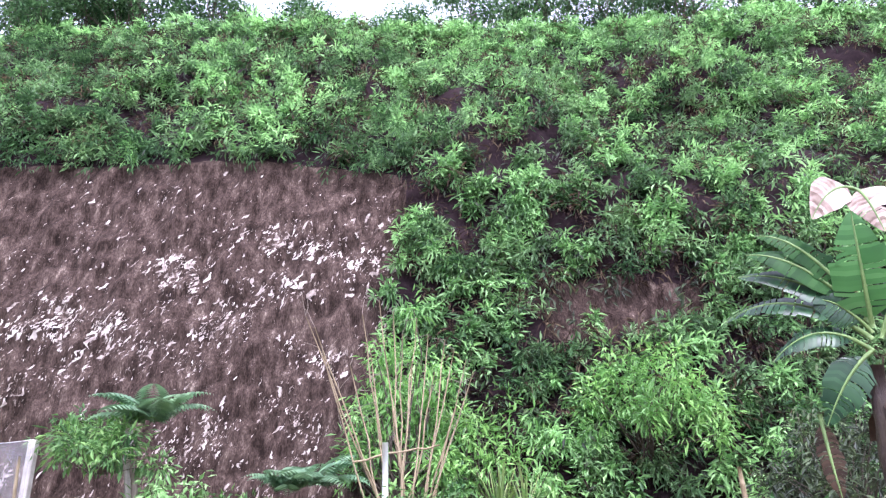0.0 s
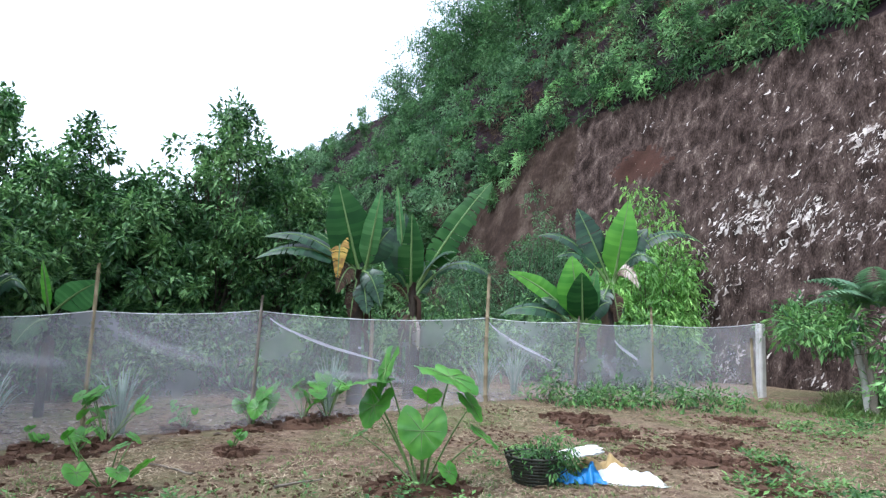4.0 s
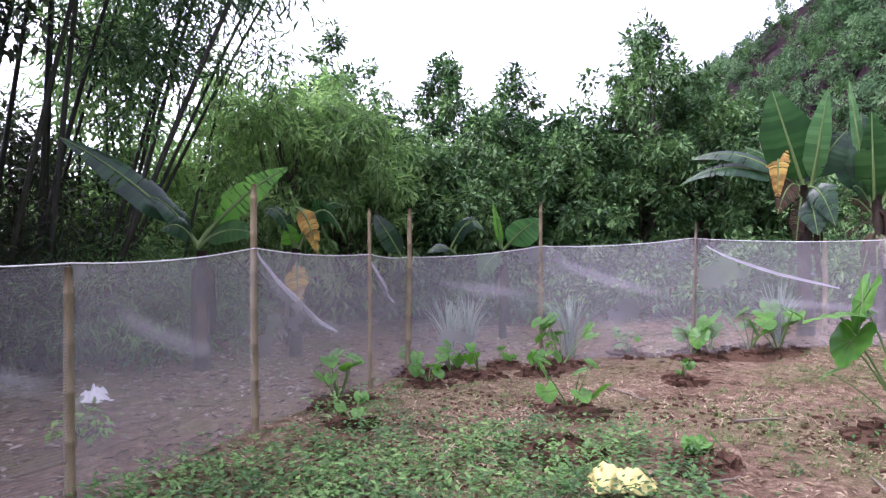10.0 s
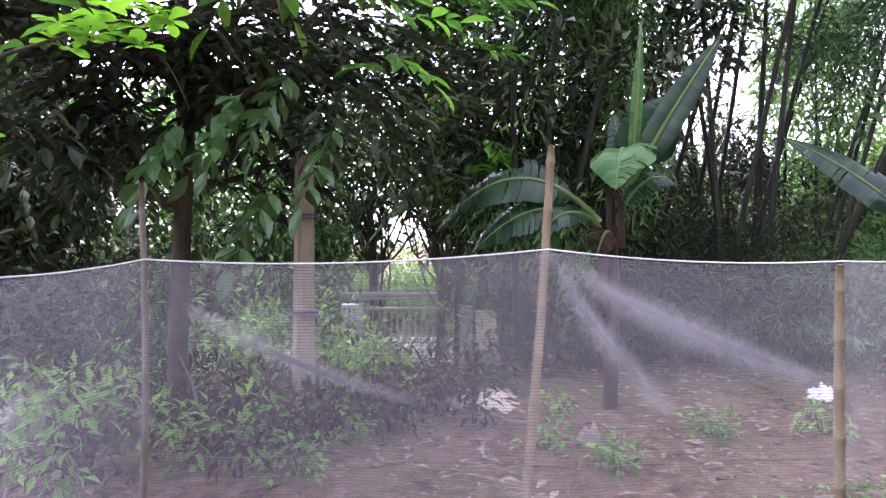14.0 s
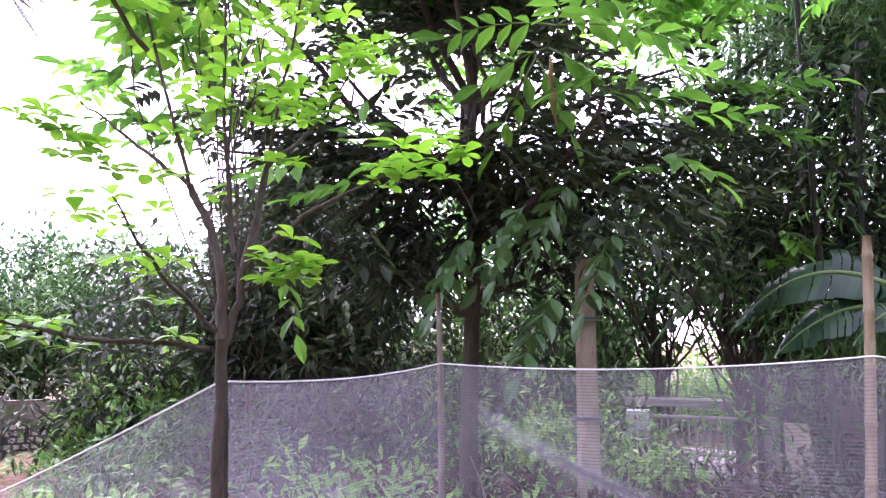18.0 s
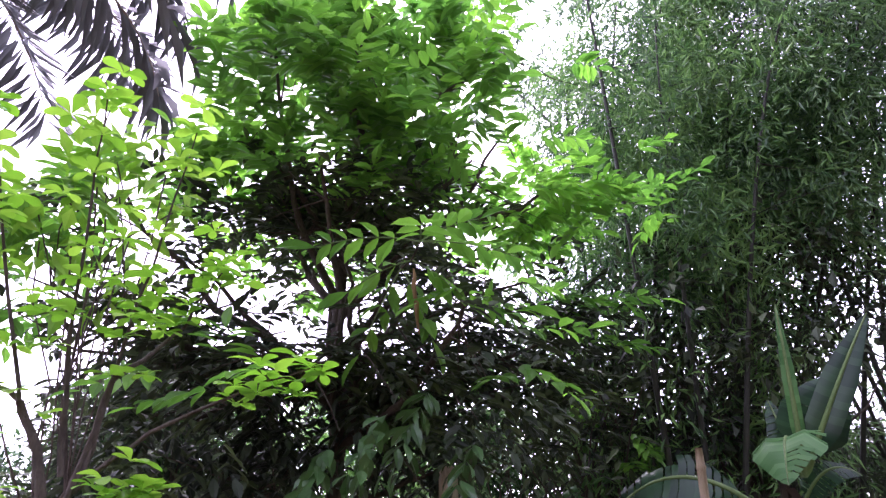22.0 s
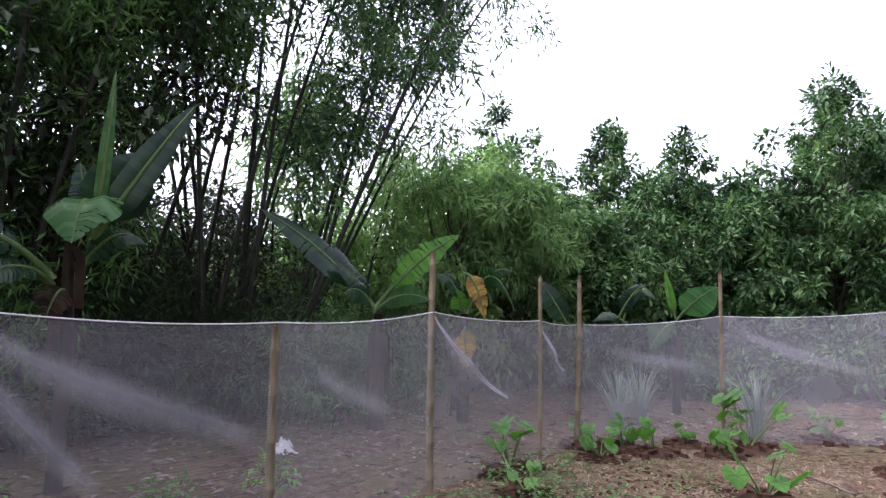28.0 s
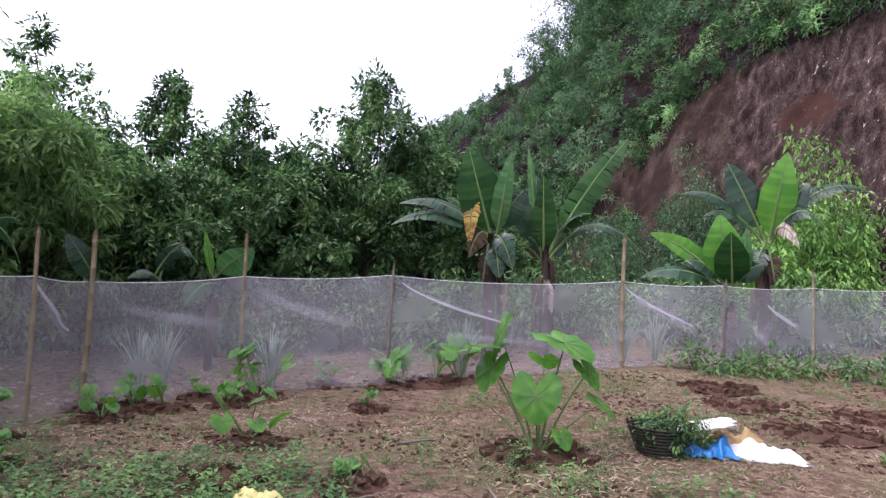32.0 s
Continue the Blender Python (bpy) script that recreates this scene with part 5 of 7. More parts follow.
# ---- poles, trellis and ferns below the cliff ----
def trellis():
    root = thing("bean_trellis", "bundle of thin dry bamboo canes leaning as a bean trellis", "trellis", (0, 0, 0))
    c = along(6.2, 11.4)
    zb = gz(c[0], c[1])
    ends = [(11.8, 11.3, 3.75), (11.0, 11.2, 3.55), (10.3, 11.5, 3.2), (7.2, 12.0, 3.95), (5.8, 12.0, 4.2), (4.6, 12.0, 4.0), (2.6, 12.3, 3.95), (1.6, 12.0, 3.6), (0.2, 12.0, 3.5), (-0.6, 11.8, 3.3), (3.8, 12.0, 3.6), (2.9, 11.8, 3.1), (5.2, 11.7, 3.3), (1.0, 11.6, 2.9), (-1.6, 11.9, 3.15), (-1.2, 11.5, 2.7),
            (6.4, 11.6, 3.3), (-2.2, 11.7, 2.9), (8.0, 11.6, 3.0)]
    feet = [(2.6 + (a + 1.6) / 13.4 * 1.6 + rng.uniform(-0.9, 0.9), 11.35 + rng.uniform(-0.25, 0.3)) for a, d, h in ends]
    for (a, d, h), (fa, fd) in zip(ends, feet):
        p0, p1 = along(fa, fd, zb - 0.1), along(a, d, h)
        path = limb(p0, p1, 8, 0.015)
        part("cane", fast_mesh("cane", *tube(path, np.linspace(0.019, 0.009, 8), 6), M_BAMBOO, smooth=True), root)
        side = Pile()
        for _ in range(5):
            o = path[rng.integers(3, 8)]
            side.add(*tube(limb(o, o + sphere_ways(1)[0] * [0.3, 0.2, 0.35] + [0, 0, 0.1], 4, 0.1), [0.006, 0.005, 0.004, 0.002], 4, False))
        tagged(part("dry_twig", side.mesh("dry_twig", M_GREYPOLE), root), kind="stuff")
    part("crossbar", fast_mesh("crossbar", *tube(limb(along(7.4, 10.9, 1.45), along(0.5, 11.0, 1.7), 8, 0.05), np.linspace(0.02, 0.014, 8), 6), M_BAMBOO, smooth=True), root)


trellis()
q0 = along(4.7, 10.7)
pipe = thing("plastic_pipe", "short white plastic pipe leaning in the trellis", "pipe", (q0[0], q0[1], gz(q0[0], q0[1])))
part("tube", fast_mesh("tube", *tube([(0.12, 0, -0.1), (0, 0, 0.7), (-0.02, 0, 1.6)], 0.045, 10), M_PVC, smooth=True), pipe)
bush(along(2.5, 11.2)[:2], 1.3, 1.3, 1600, 0.14, 0.4, G_WEED, "leafy bean vines at the trellis foot", "bean_vines", droop=0.2)
bush(along(5.5, 10.6)[:2], 0.9, 0.9, 900, 0.13, 0.5, G_WEED, "leafy bean vines at the trellis foot", "bean_vines", droop=0.2)


def log_post():
    a = along(24.3, 14.6)
    z = gz(a[0], a[1])
    root = thing("leaning_log", "pale leaning dead trunk with climbing plants", "log", (a[0], a[1], z))
    part("shaft", fast_mesh("shaft", *tube(limb((0.15, 0, -0.1), (-0.1, 0, 1.75), 8, 0.03), np.linspace(0.1, 0.07, 8), 9), M_CONC, smooth=True), root)
    part("second_shaft", fast_mesh("second_shaft", *tube(limb((0.3, -0.1, -0.1), (0.0, 0, 1.5), 8, 0.05), np.linspace(0.07, 0.04, 8), 8), M_GREYPOLE, smooth=True), root)


log_post()


def fern(at, z, n, length, label, group="ferns"):
    """Arching fronds with leaflets on both sides."""
    root = thing("fern", label, "fern", (at[0], at[1], z), group)
    for k in range(n):
        b = k * 360 / n + rng.uniform(-12, 12)
        rise, m = rng.uniform(35, 70), 20
        t = np.linspace(0, 1, m)
        ang = np.radians(rise) - 1.5 * t ** 1.4
        o = along(b, 1)
        p = np.zeros((m, 3))
        for i in range(1, m):
            p[i] = p[i - 1] + length / m * (o * math.cos(ang[i]) + np.array([0, 0, math.sin(ang[i])]))
        sd = np.array([o[1], -o[0], 0])
        at2 = np.concatenate([p[3:], p[3:]])
        way = np.concatenate([np.tile(sd, (m - 3, 1)), np.tile(-sd, (m - 3, 1))]) + [0, 0, -0.25]
        ln = np.tile(length * 0.24 * np.sin(np.pi * (0.15 + 0.85 * t[3:])) + 0.03, 2)
        v, f = strew(LEAF2, at2, way, np.tile([0, 0, 1.0], (len(at2), 1)), ln, ln * 0.28)
        tagged(part("frond", fast_mesh("frond", v, f, G_FERN), root), kind="stuff")


fa = along(23.3, 14.4)
fern(fa[:2], 2.1, 13, 1.5, "arching grey-green fern on the leaning log")
fern(along(10.4, 13.6)[:2], 1.0, 12, 1.3, "arching green fern at the cliff foot")
fern(along(12.8, 13.8)[:2], 0.9, 9, 1.0, "arching green fern at the cliff foot")
bush(along(26.4, 14.2)[:2], 0.9, 0.9, 900, 0.2, 0.3, G_WEED, "bright green leafy plant on the log", z=1.3)
bush(along(21.5, 14.3)[:2], 0.7, 1.5, 500, 0.22, 0.3, G_HILL, "thin green shrub round the log")
for az, d, h in [(-22.8, 8.4, 1.4), (31, 14.6, 1.3)]:
    a = along(az, d)
    bamboo_pole(a[:2], h, 0.03, (-0.1, 0), "short dry stake standing in the grass", name="wooden_stake", group="stakes")
# the rightmost take a darker leaf, toned for the same shade
for az, d, r, h in [(-8, 12.6, 1.0, 0.7), (-13, 12.3, 1.1, 0.8), (-19, 11.6, 1.0, 0.7), (-24, 10.8, 0.9, 0.8), (-27, 9.6, 0.8, 0.7), (-16, 10.6, 0.9, 0.45), (-4, 11.5, 0.9, 0.5), (-10, 10.8, 0.9, 0.45), (16, 14.2, 0.8, 0.4), (19, 14.4, 0.6, 0.4)]:
    bush(along(az, d)[:2], r, h, 700, 0.17, 0.35, G_TREE if az < -18 else G_WEED, "low green plants at the slope's foot", "low_plants", "low plants")
for az, d, r, h in [(46.0, 11.6, 0.5, 0.4), (41, 12.4, 0.6, 0.35), (43.5, 12.0, 0.5, 0.35), (37, 13.0, 0.7, 0.35), (33.5, 13.8, 0.7, 0.35)]:
    bush(along(az, d)[:2], r, h, 380, 0.13, 0.35, G_WEED, "low weeds along the foot of the net", "low_plants", "low plants")


# ---- sack heap and basket ----
def crumple(name, size, mat, at, rz, parent, seed, lift=0.0, nx=26, ny=20):
    """A crumpled cloth: a closed slab with folds."""
    v = []
    for side in (0, 1):
        for j in range(ny):
            for i in range(nx):
                u, w = i / (nx - 1) - 0.5, j / (ny - 1) - 0.5
                x = u * size[0] * (1 + 0.35 * noise.noise((w * 6, seed, 1)) + 0.2 * noise.noise((w * 15, seed, 3)))
                y = w * size[1] * (1 + 0.45 * noise.noise((u * 6, seed, 5)) + 0.2 * noise.noise((u * 17, seed, 8)))
                hgt = size[2] * (0.55 + 0.8 * noise.noise((u * 3.5 + seed, w * 4, seed)) + 0.4 * noise.noise((u * 9, w * 9 + seed, 2)))
                z = max(hgt * (1 - (2 * abs(u)) ** 4) * (1 - (2 * abs(w)) ** 4), 0.008) if side else 0
                v.append((x, y, z + lift * (u + 0.5)))
    v = np.array(v)
    m = nx * ny
    i = (np.arange(ny - 1)[:, None] * nx + np.arange(nx - 1)[None]).ravel()
    top = np.stack([i, i + 1, i + 1 + nx, i + nx], -1)
    f = [top + m, top[:, ::-1]]
    e = list(range(nx)) + [nx * (j + 1) - 1 for j in range(1, ny)] + list(range(m - 2, m - nx - 1, -1)) + [nx * j for j in range(ny - 2, 0, -1)]
    f.append(np.array([[a, b, b + m, a + m] for a, b in zip(e, e[1:] + e[:1])]))
    c, s = math.cos(radians(rz)), math.sin(radians(rz))
    v = np.stack([v[:, 0] * c - v[:, 1] * s, v[:, 0] * s + v[:, 1] * c, v[:, 2]], -1)
    ob = part(name, fast_mesh(name, v, np.concatenate(f), mat, smooth=True), parent)
    ob.location = at
    return ob


bz = gz(-4.5, 5.5)
tagged(crumple("white_sack", (0.75, 0.36, 0.13), M_SACK, (-4.62, 5.5, bz), 60, None, 2.2), "flattened white woven plastic sack on the earth", "sack", "sacks")
tagged(crumple("white_sack", (0.66, 0.44, 0.06), M_SACK, (-4.98, 5.1, bz + 0.13), 50, None, 7.1, 0.17), "raised white woven plastic sack", "sack", "sacks")
tagged(crumple("blue_sack", (0.5, 0.36, 0.17), M_BLUE, (-4.8, 5.12, bz + 0.02), 65, None, 3.4), "crumpled blue plastic sack", "sack", "sacks")
tagged(crumple("tan_sack", (0.5, 0.34, 0.14), M_YSACK, (-4.9, 5.5, bz + 0.06), 50, None, 5.6), "crumpled tan yellow sack", "sack", "sacks")
tagged(crumple("yellow_sheet", (0.36, 0.24, 0.13), M_YLEAF, (-3.98, 1.02, gz(-3.98, 1.02) + 0.1), 80, None, 9.3), "pale yellow crumpled sheet on the weeds", "sheet")


def basket():
    at = (-4.97, 4.68)
    root = thing("basket", "old dark basket overgrown with weeds", "basket", (*at, gz(*at)))
    pile = Pile()
    for k in range(9):
        r = 0.19 + 0.011 * k
        th = np.linspace(0, 2 * np.pi, 21)
        pile.add(*tube(np.stack([r * np.cos(th), r * np.sin(th), np.full(21, 0.015 + k * 0.03)], -1), 0.014, 5, False))
    part("weave", pile.mesh("weave", M_CULM), root)
    pile = Pile()
    for a in np.linspace(0, 2 * np.pi, 17)[:-1]:
        pile.add(*tube([(0.18 * math.cos(a), 0.18 * math.sin(a), 0), (0.29 * math.cos(a), 0.29 * math.sin(a), 0.29)], 0.01, 4))
    part("stake_ring", pile.mesh("stake_ring", M_CULM), root)


basket()
bush((-4.9, 4.78), 0.3, 0.52, 900, 0.07, 0.36, G_WEED, "grey-green weeds growing out of the basket", "basket_weeds", z=gz(-4.97, 4.68) + 0.06)


# ---- bamboo clumps ----
def bamboo_clump(at, culms, heights, fan, leaves, mat, label, base_r=0.7, low=0.25, leaf=0.23, group="bamboo clumps", r=0.04, reach=0.75, gaps=-0.06):
    """Culms that fan out and bow over at their tips, with hanging sprays of narrow leaves."""
    root = thing("bamboo_clump", label, "bamboo", (at[0], at[1], gz(*at)), group)
    cen = []
    for k in range(culms):
        b, o = rng.uniform(0, 360), base_r * math.sqrt(rng.uniform(0, 1))
        foot = along(b, o)
        h = rng.uniform(*heights)
        fb, fl = fan[k % len(fan)]
        out = along(fb + rng.uniform(-14, 14), fl * rng.uniform(0.7, 1.25))
        n = 16
        t = np.linspace(0, 1, n)[:, None]
        path = foot * [1, 1, 0] + out * h * (0.75 * t + 0.25 * t ** 3) + np.array([0, 0, 1]) * h * (t - 0.16 * t ** 4)
        path[0, 2] -= 0.1
        part("culm", fast_mesh("culm", *tube(path, np.linspace(r, r * 0.15, n), 7, False), M_CULM, smooth=True), root)
        m = 46
        tt = low + (1 - low) * rng.uniform(0, 1, m) ** 0.8
        i = np.clip((tt * (n - 1)).astype(int), 0, n - 2)
        p = path[i] + sphere_ways(m, 0.4) * (reach * rng.uniform(0.15, 1, m))[:, None]
        thick = np.array([noise.noise((q[0] * 0.55 + at[0], q[1] * 0.55 + at[1], q[2] * 0.42)) for q in p]) > gaps
        cen.append(p[thick])
        pile = Pile()
        for q, j in zip(p[thick][:16], i[thick][:16]):
            pile.add(*tube(limb(path[j], q, 4, 0.1), [0.008, 0.006, 0.004, 0.003], 4, False))
        tagged(part("twig", pile.mesh("twig", M_CULM), root), kind="stuff")
    cen = np.concatenate(cen)
    per = max(leaves // len(cen), 1)
    n = per * len(cen)
    c = np.repeat(cen, per, 0)
    w = sphere_ways(n)
    p = c + w * (rng.uniform(0, 1, n) ** 0.6 * 0.46)[:, None] * [1, 1, 1.3]
    way = unit(w * 0.6 + sphere_ways(n) * 0.8 + [0, 0, -0.6])
    ln = leaf * rng.uniform(0.6, 1.3, n)
    tagged(part("foliage", fast_mesh("foliage", *strew(LEAF2, p, way, unit(sphere_ways(n) + w), ln, ln * 0.19), mat), root), kind="stuff")
    return root


# bearings of the lean: 33 goes to the viewer's right, 213 to the left, 123 away
bamboo_clump(along(124.5, 10.6)[:2], 18, (11, 16), [(33, 0.05), (33, 0.2), (33, 0.34), (213, 0.1), (213, 0.26), (33, 0.46), (213, 0.42), (33, 0.27), (213, 0.5), (33, 0.4), (213, 0.34), (33, 0.13), (213, 0.18)], 46000, G_BAMB, "tall dark bamboo clump with leaning culms", 1.5, 0.31, leaf=0.19, reach=1.5, r=0.044)
bamboo_clump(along(121, 11.4)[:2], 5, (13, 16), [(33, 0.46), (30, 0.38), (36, 0.52)], 13000, G_BAMB, "tall bamboo bowing far over at its tips", 0.9, 0.32, leaf=0.19, reach=1.4, r=0.036)
bamboo_clump(along(141.5, 8.8)[:2], 13, (9, 14), [(51, 0.12), (51, 0.05), (300, 0.08), (51, 0.18), (130, 0.1), (51, 0.24)], 38000, G_BAMB_PALE, "dense bamboo with hanging leafy sprays", 1.1, 0.1, leaf=0.165, reach=1.05, gaps=-0.28)
bamboo_clump(along(139, 9.6)[:2], 9, (12, 16), [(49, 0.2), (49, 0.3), (46, 0.4)], 30000, G_BAMB_PALE, "tall bamboo bowing over the banana plant", 0.8, 0.36, leaf=0.17, reach=1.2, gaps=-0.15)
bamboo_clump(along(116.5, 13)[:2], 6, (5.5, 8), [(40, 0.2), (210, 0.1), (300, 0.1)], 5000, G_LIGHT, "lower light green bamboo clump behind the banana plants", 1.0, 0.2)
# most thickets take the dark leaf, for the shade under the bamboo
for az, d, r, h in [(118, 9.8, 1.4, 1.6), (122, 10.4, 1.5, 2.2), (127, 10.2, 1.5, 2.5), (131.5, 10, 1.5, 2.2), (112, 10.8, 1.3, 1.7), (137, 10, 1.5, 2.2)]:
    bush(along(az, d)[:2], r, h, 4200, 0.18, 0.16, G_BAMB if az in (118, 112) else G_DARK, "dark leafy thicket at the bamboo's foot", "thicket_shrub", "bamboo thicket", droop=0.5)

# dark ones added as a backdrop that closes bright gaps behind the bamboo
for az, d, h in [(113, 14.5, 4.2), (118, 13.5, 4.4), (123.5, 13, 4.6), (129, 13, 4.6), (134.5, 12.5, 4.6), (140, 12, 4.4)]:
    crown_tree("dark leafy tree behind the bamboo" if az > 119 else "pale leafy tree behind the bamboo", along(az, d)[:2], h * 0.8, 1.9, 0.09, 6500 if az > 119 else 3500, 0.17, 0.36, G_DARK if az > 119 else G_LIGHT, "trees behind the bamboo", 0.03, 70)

# ---- orchard tree, pole and sapling ----
def compound(at, way, length, pairs, leaflet):
    """Pinnate leaves: leaflets in pairs along a bowed stalk; returns faces and places."""
    n = len(at)
    way = unit(way)
    side = unit(np.cross(way, np.tile([0, 0, 1.0], (n, 1)) + rng.normal(0, 0.15, (n, 3))))
    vs, fs, off = [], [], 0
    for k in range(pairs + 1):
        t = 0.25 + 0.75 * k / pairs
        p = at + way * (length * t)[:, None] + np.array([0, 0, -1.0]) * (length * 0.28 * t * t)[:, None]
        for sg in ((-1, 1) if k < pairs else (0,)):
            w = unit(way * (0.6 if sg else 1.0) + side * sg * 0.9 + [0, 0, -0.28] + rng.normal(0, 0.12, (n, 3)))
            ln = leaflet * rng.uniform(0.8, 1.2, n)
            v, f = strew(LANCE, p, w, unit(np.tile([0, 0, 1.0], (n, 1)) + rng.normal(0, 0.25, (n, 3))), ln, ln * 0.4)
            vs.append(v)
            fs.append(f + off)
            off += len(v)
    return np.concatenate(vs), np.concatenate(fs)


def orchard_tree():
    at = np.array([-1.21, -6.1, gz(-1.21, -6.1)])
    root = thing("orchard_tree", "broad orchard tree with dark inner and bright outer compound leaves", "tree", at)
    wood = Pile()
    trunk = np.array([(0, 0, -0.1), (0.02, 0, 0.6), (0, 0, 1.3), (-0.03, 0.05, 2.4), (0, 0, 3.6), (-0.1, 0, 5.0), (-0.1, 0, 6.3)])
    wood.add(*tube(trunk, [0.1, 0.08, 0.075, 0.066, 0.055, 0.035, 0.015], 10))
    part("trunk", wood.mesh("trunk", M_BARK), root)
    ends = [(0.95, 0.1, 2.2), (-1.0, 0.15, 2.3), (2.1, 0.2, 3.1), (2.4, -0.1, 3.7), (1.8, -0.3, 2.7), (1.6, 0.3, 5.4), (-1.6, 0.6, 5.7), (0.75, 0.2, 3.0), (-0.9, 0.1, 2.9), (1.5, 0.4, 3.3), (-1.6, 0.3, 2.9), (0.5, 1.2, 4.6), (-1.0, 1.0, 5.0), (0.4, 0.1, 5.2), (-2.2, 0.6, 3.6), (1.9, 0.8, 4.2), (-1.9, -0.5, 4.8), (1.3, -0.8, 5.2), (0, -1.4, 4.8),
            (0.8, 1.0, 3.0), (-0.6, 1.6, 3.4), (0.3, 1.5, 5.8), (-0.8, 0.6, 6.6), (0.9, 0.3, 6.5), (-2.6, 0.3, 3.1), (2.2, 0.2, 3.3), (-1.3, 1.4, 6.0), (1.5, 1.2, 5.6), (-2.3, 1.0, 4.9)]
    ends = [(x * 0.62, y, z) if x > 0.8 and z > 4.5 else (x, y, z) for x, y, z in ends] + [(-0.6, 0.5, 3.9), (-1.3, 0.2, 3.7), (0.2, 0.8, 4.0), (-0.4, -0.6, 4.2), (1.4, 0.1, 4.0), (-1.9, 0.4, 4.1)]
    anchors = []
    for k, e in enumerate(ends):
        i = int(np.clip(e[2] / 6.3 * 6 - 0.6, 3 if k > 1 else 2, 5))
        path = limb(trunk[i] + (trunk[i + 1] - trunk[i]) * rng.uniform(0, 0.7), e, 7, 0.14)
        part("limb", fast_mesh("limb", *tube(path, np.linspace(0.045, 0.012, 7), 6, False), M_BARK, smooth=True), root)
        for _ in range(11):
            j = rng.integers(2, 7)
            tip = path[j] + sphere_ways(1, 0.7)[0] * rng.uniform(0.3, 0.85)
            tip[2] = max(tip[2], 2.3 - 0.2 * abs(tip[0]) + rng.uniform(-0.4, 0.4))
            anchors.append((path[j], tip))
    twigs = Pile()
    for a, b in anchors:
        twigs.add(*tube(limb(a, b, 4, 0.05), [0.01, 0.007, 0.005, 0.003], 4, False))
    tagged(part("twig", twigs.mesh("twig", M_BARK), root), kind="stuff")
    tips = np.array([b for a, b in anchors])
    cen = np.array([-0.2, 0, 3.8])
    per = 10
    p = np.repeat(tips, per, 0) + rng.normal(0, 0.12, (len(tips) * per, 3))
    o = unit((p - cen) / [2.4, 2.0, 2.8]) + [0, 0.1, 0.25]
    way = unit(o * 0.7 + sphere_ways(len(p), 0.5))
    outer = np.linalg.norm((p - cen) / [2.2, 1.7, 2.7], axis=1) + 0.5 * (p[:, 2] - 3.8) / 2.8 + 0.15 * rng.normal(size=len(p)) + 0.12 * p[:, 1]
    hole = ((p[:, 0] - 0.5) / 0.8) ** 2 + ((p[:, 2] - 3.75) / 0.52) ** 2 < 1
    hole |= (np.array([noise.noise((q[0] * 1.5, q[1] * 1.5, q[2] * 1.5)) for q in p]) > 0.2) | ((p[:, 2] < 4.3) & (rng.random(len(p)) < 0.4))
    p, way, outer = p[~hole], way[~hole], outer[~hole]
    # upper outer leaves count as lit: bright copy there, dark copy inside for shade
    lit_ones = outer + 0.45 * (p[:, 2] > 4.5) > 1.16
    for nm, pick, mt, lab in (("crown", ~lit_ones, G_DARK, "inner leaves, coloured dark as in shade"), ("lit_foliage", lit_ones, G_BIG, "outer leaves, coloured bright green as if lit")):
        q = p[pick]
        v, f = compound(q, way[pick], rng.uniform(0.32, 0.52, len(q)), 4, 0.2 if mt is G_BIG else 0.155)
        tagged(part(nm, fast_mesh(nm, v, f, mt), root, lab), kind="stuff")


orchard_tree()


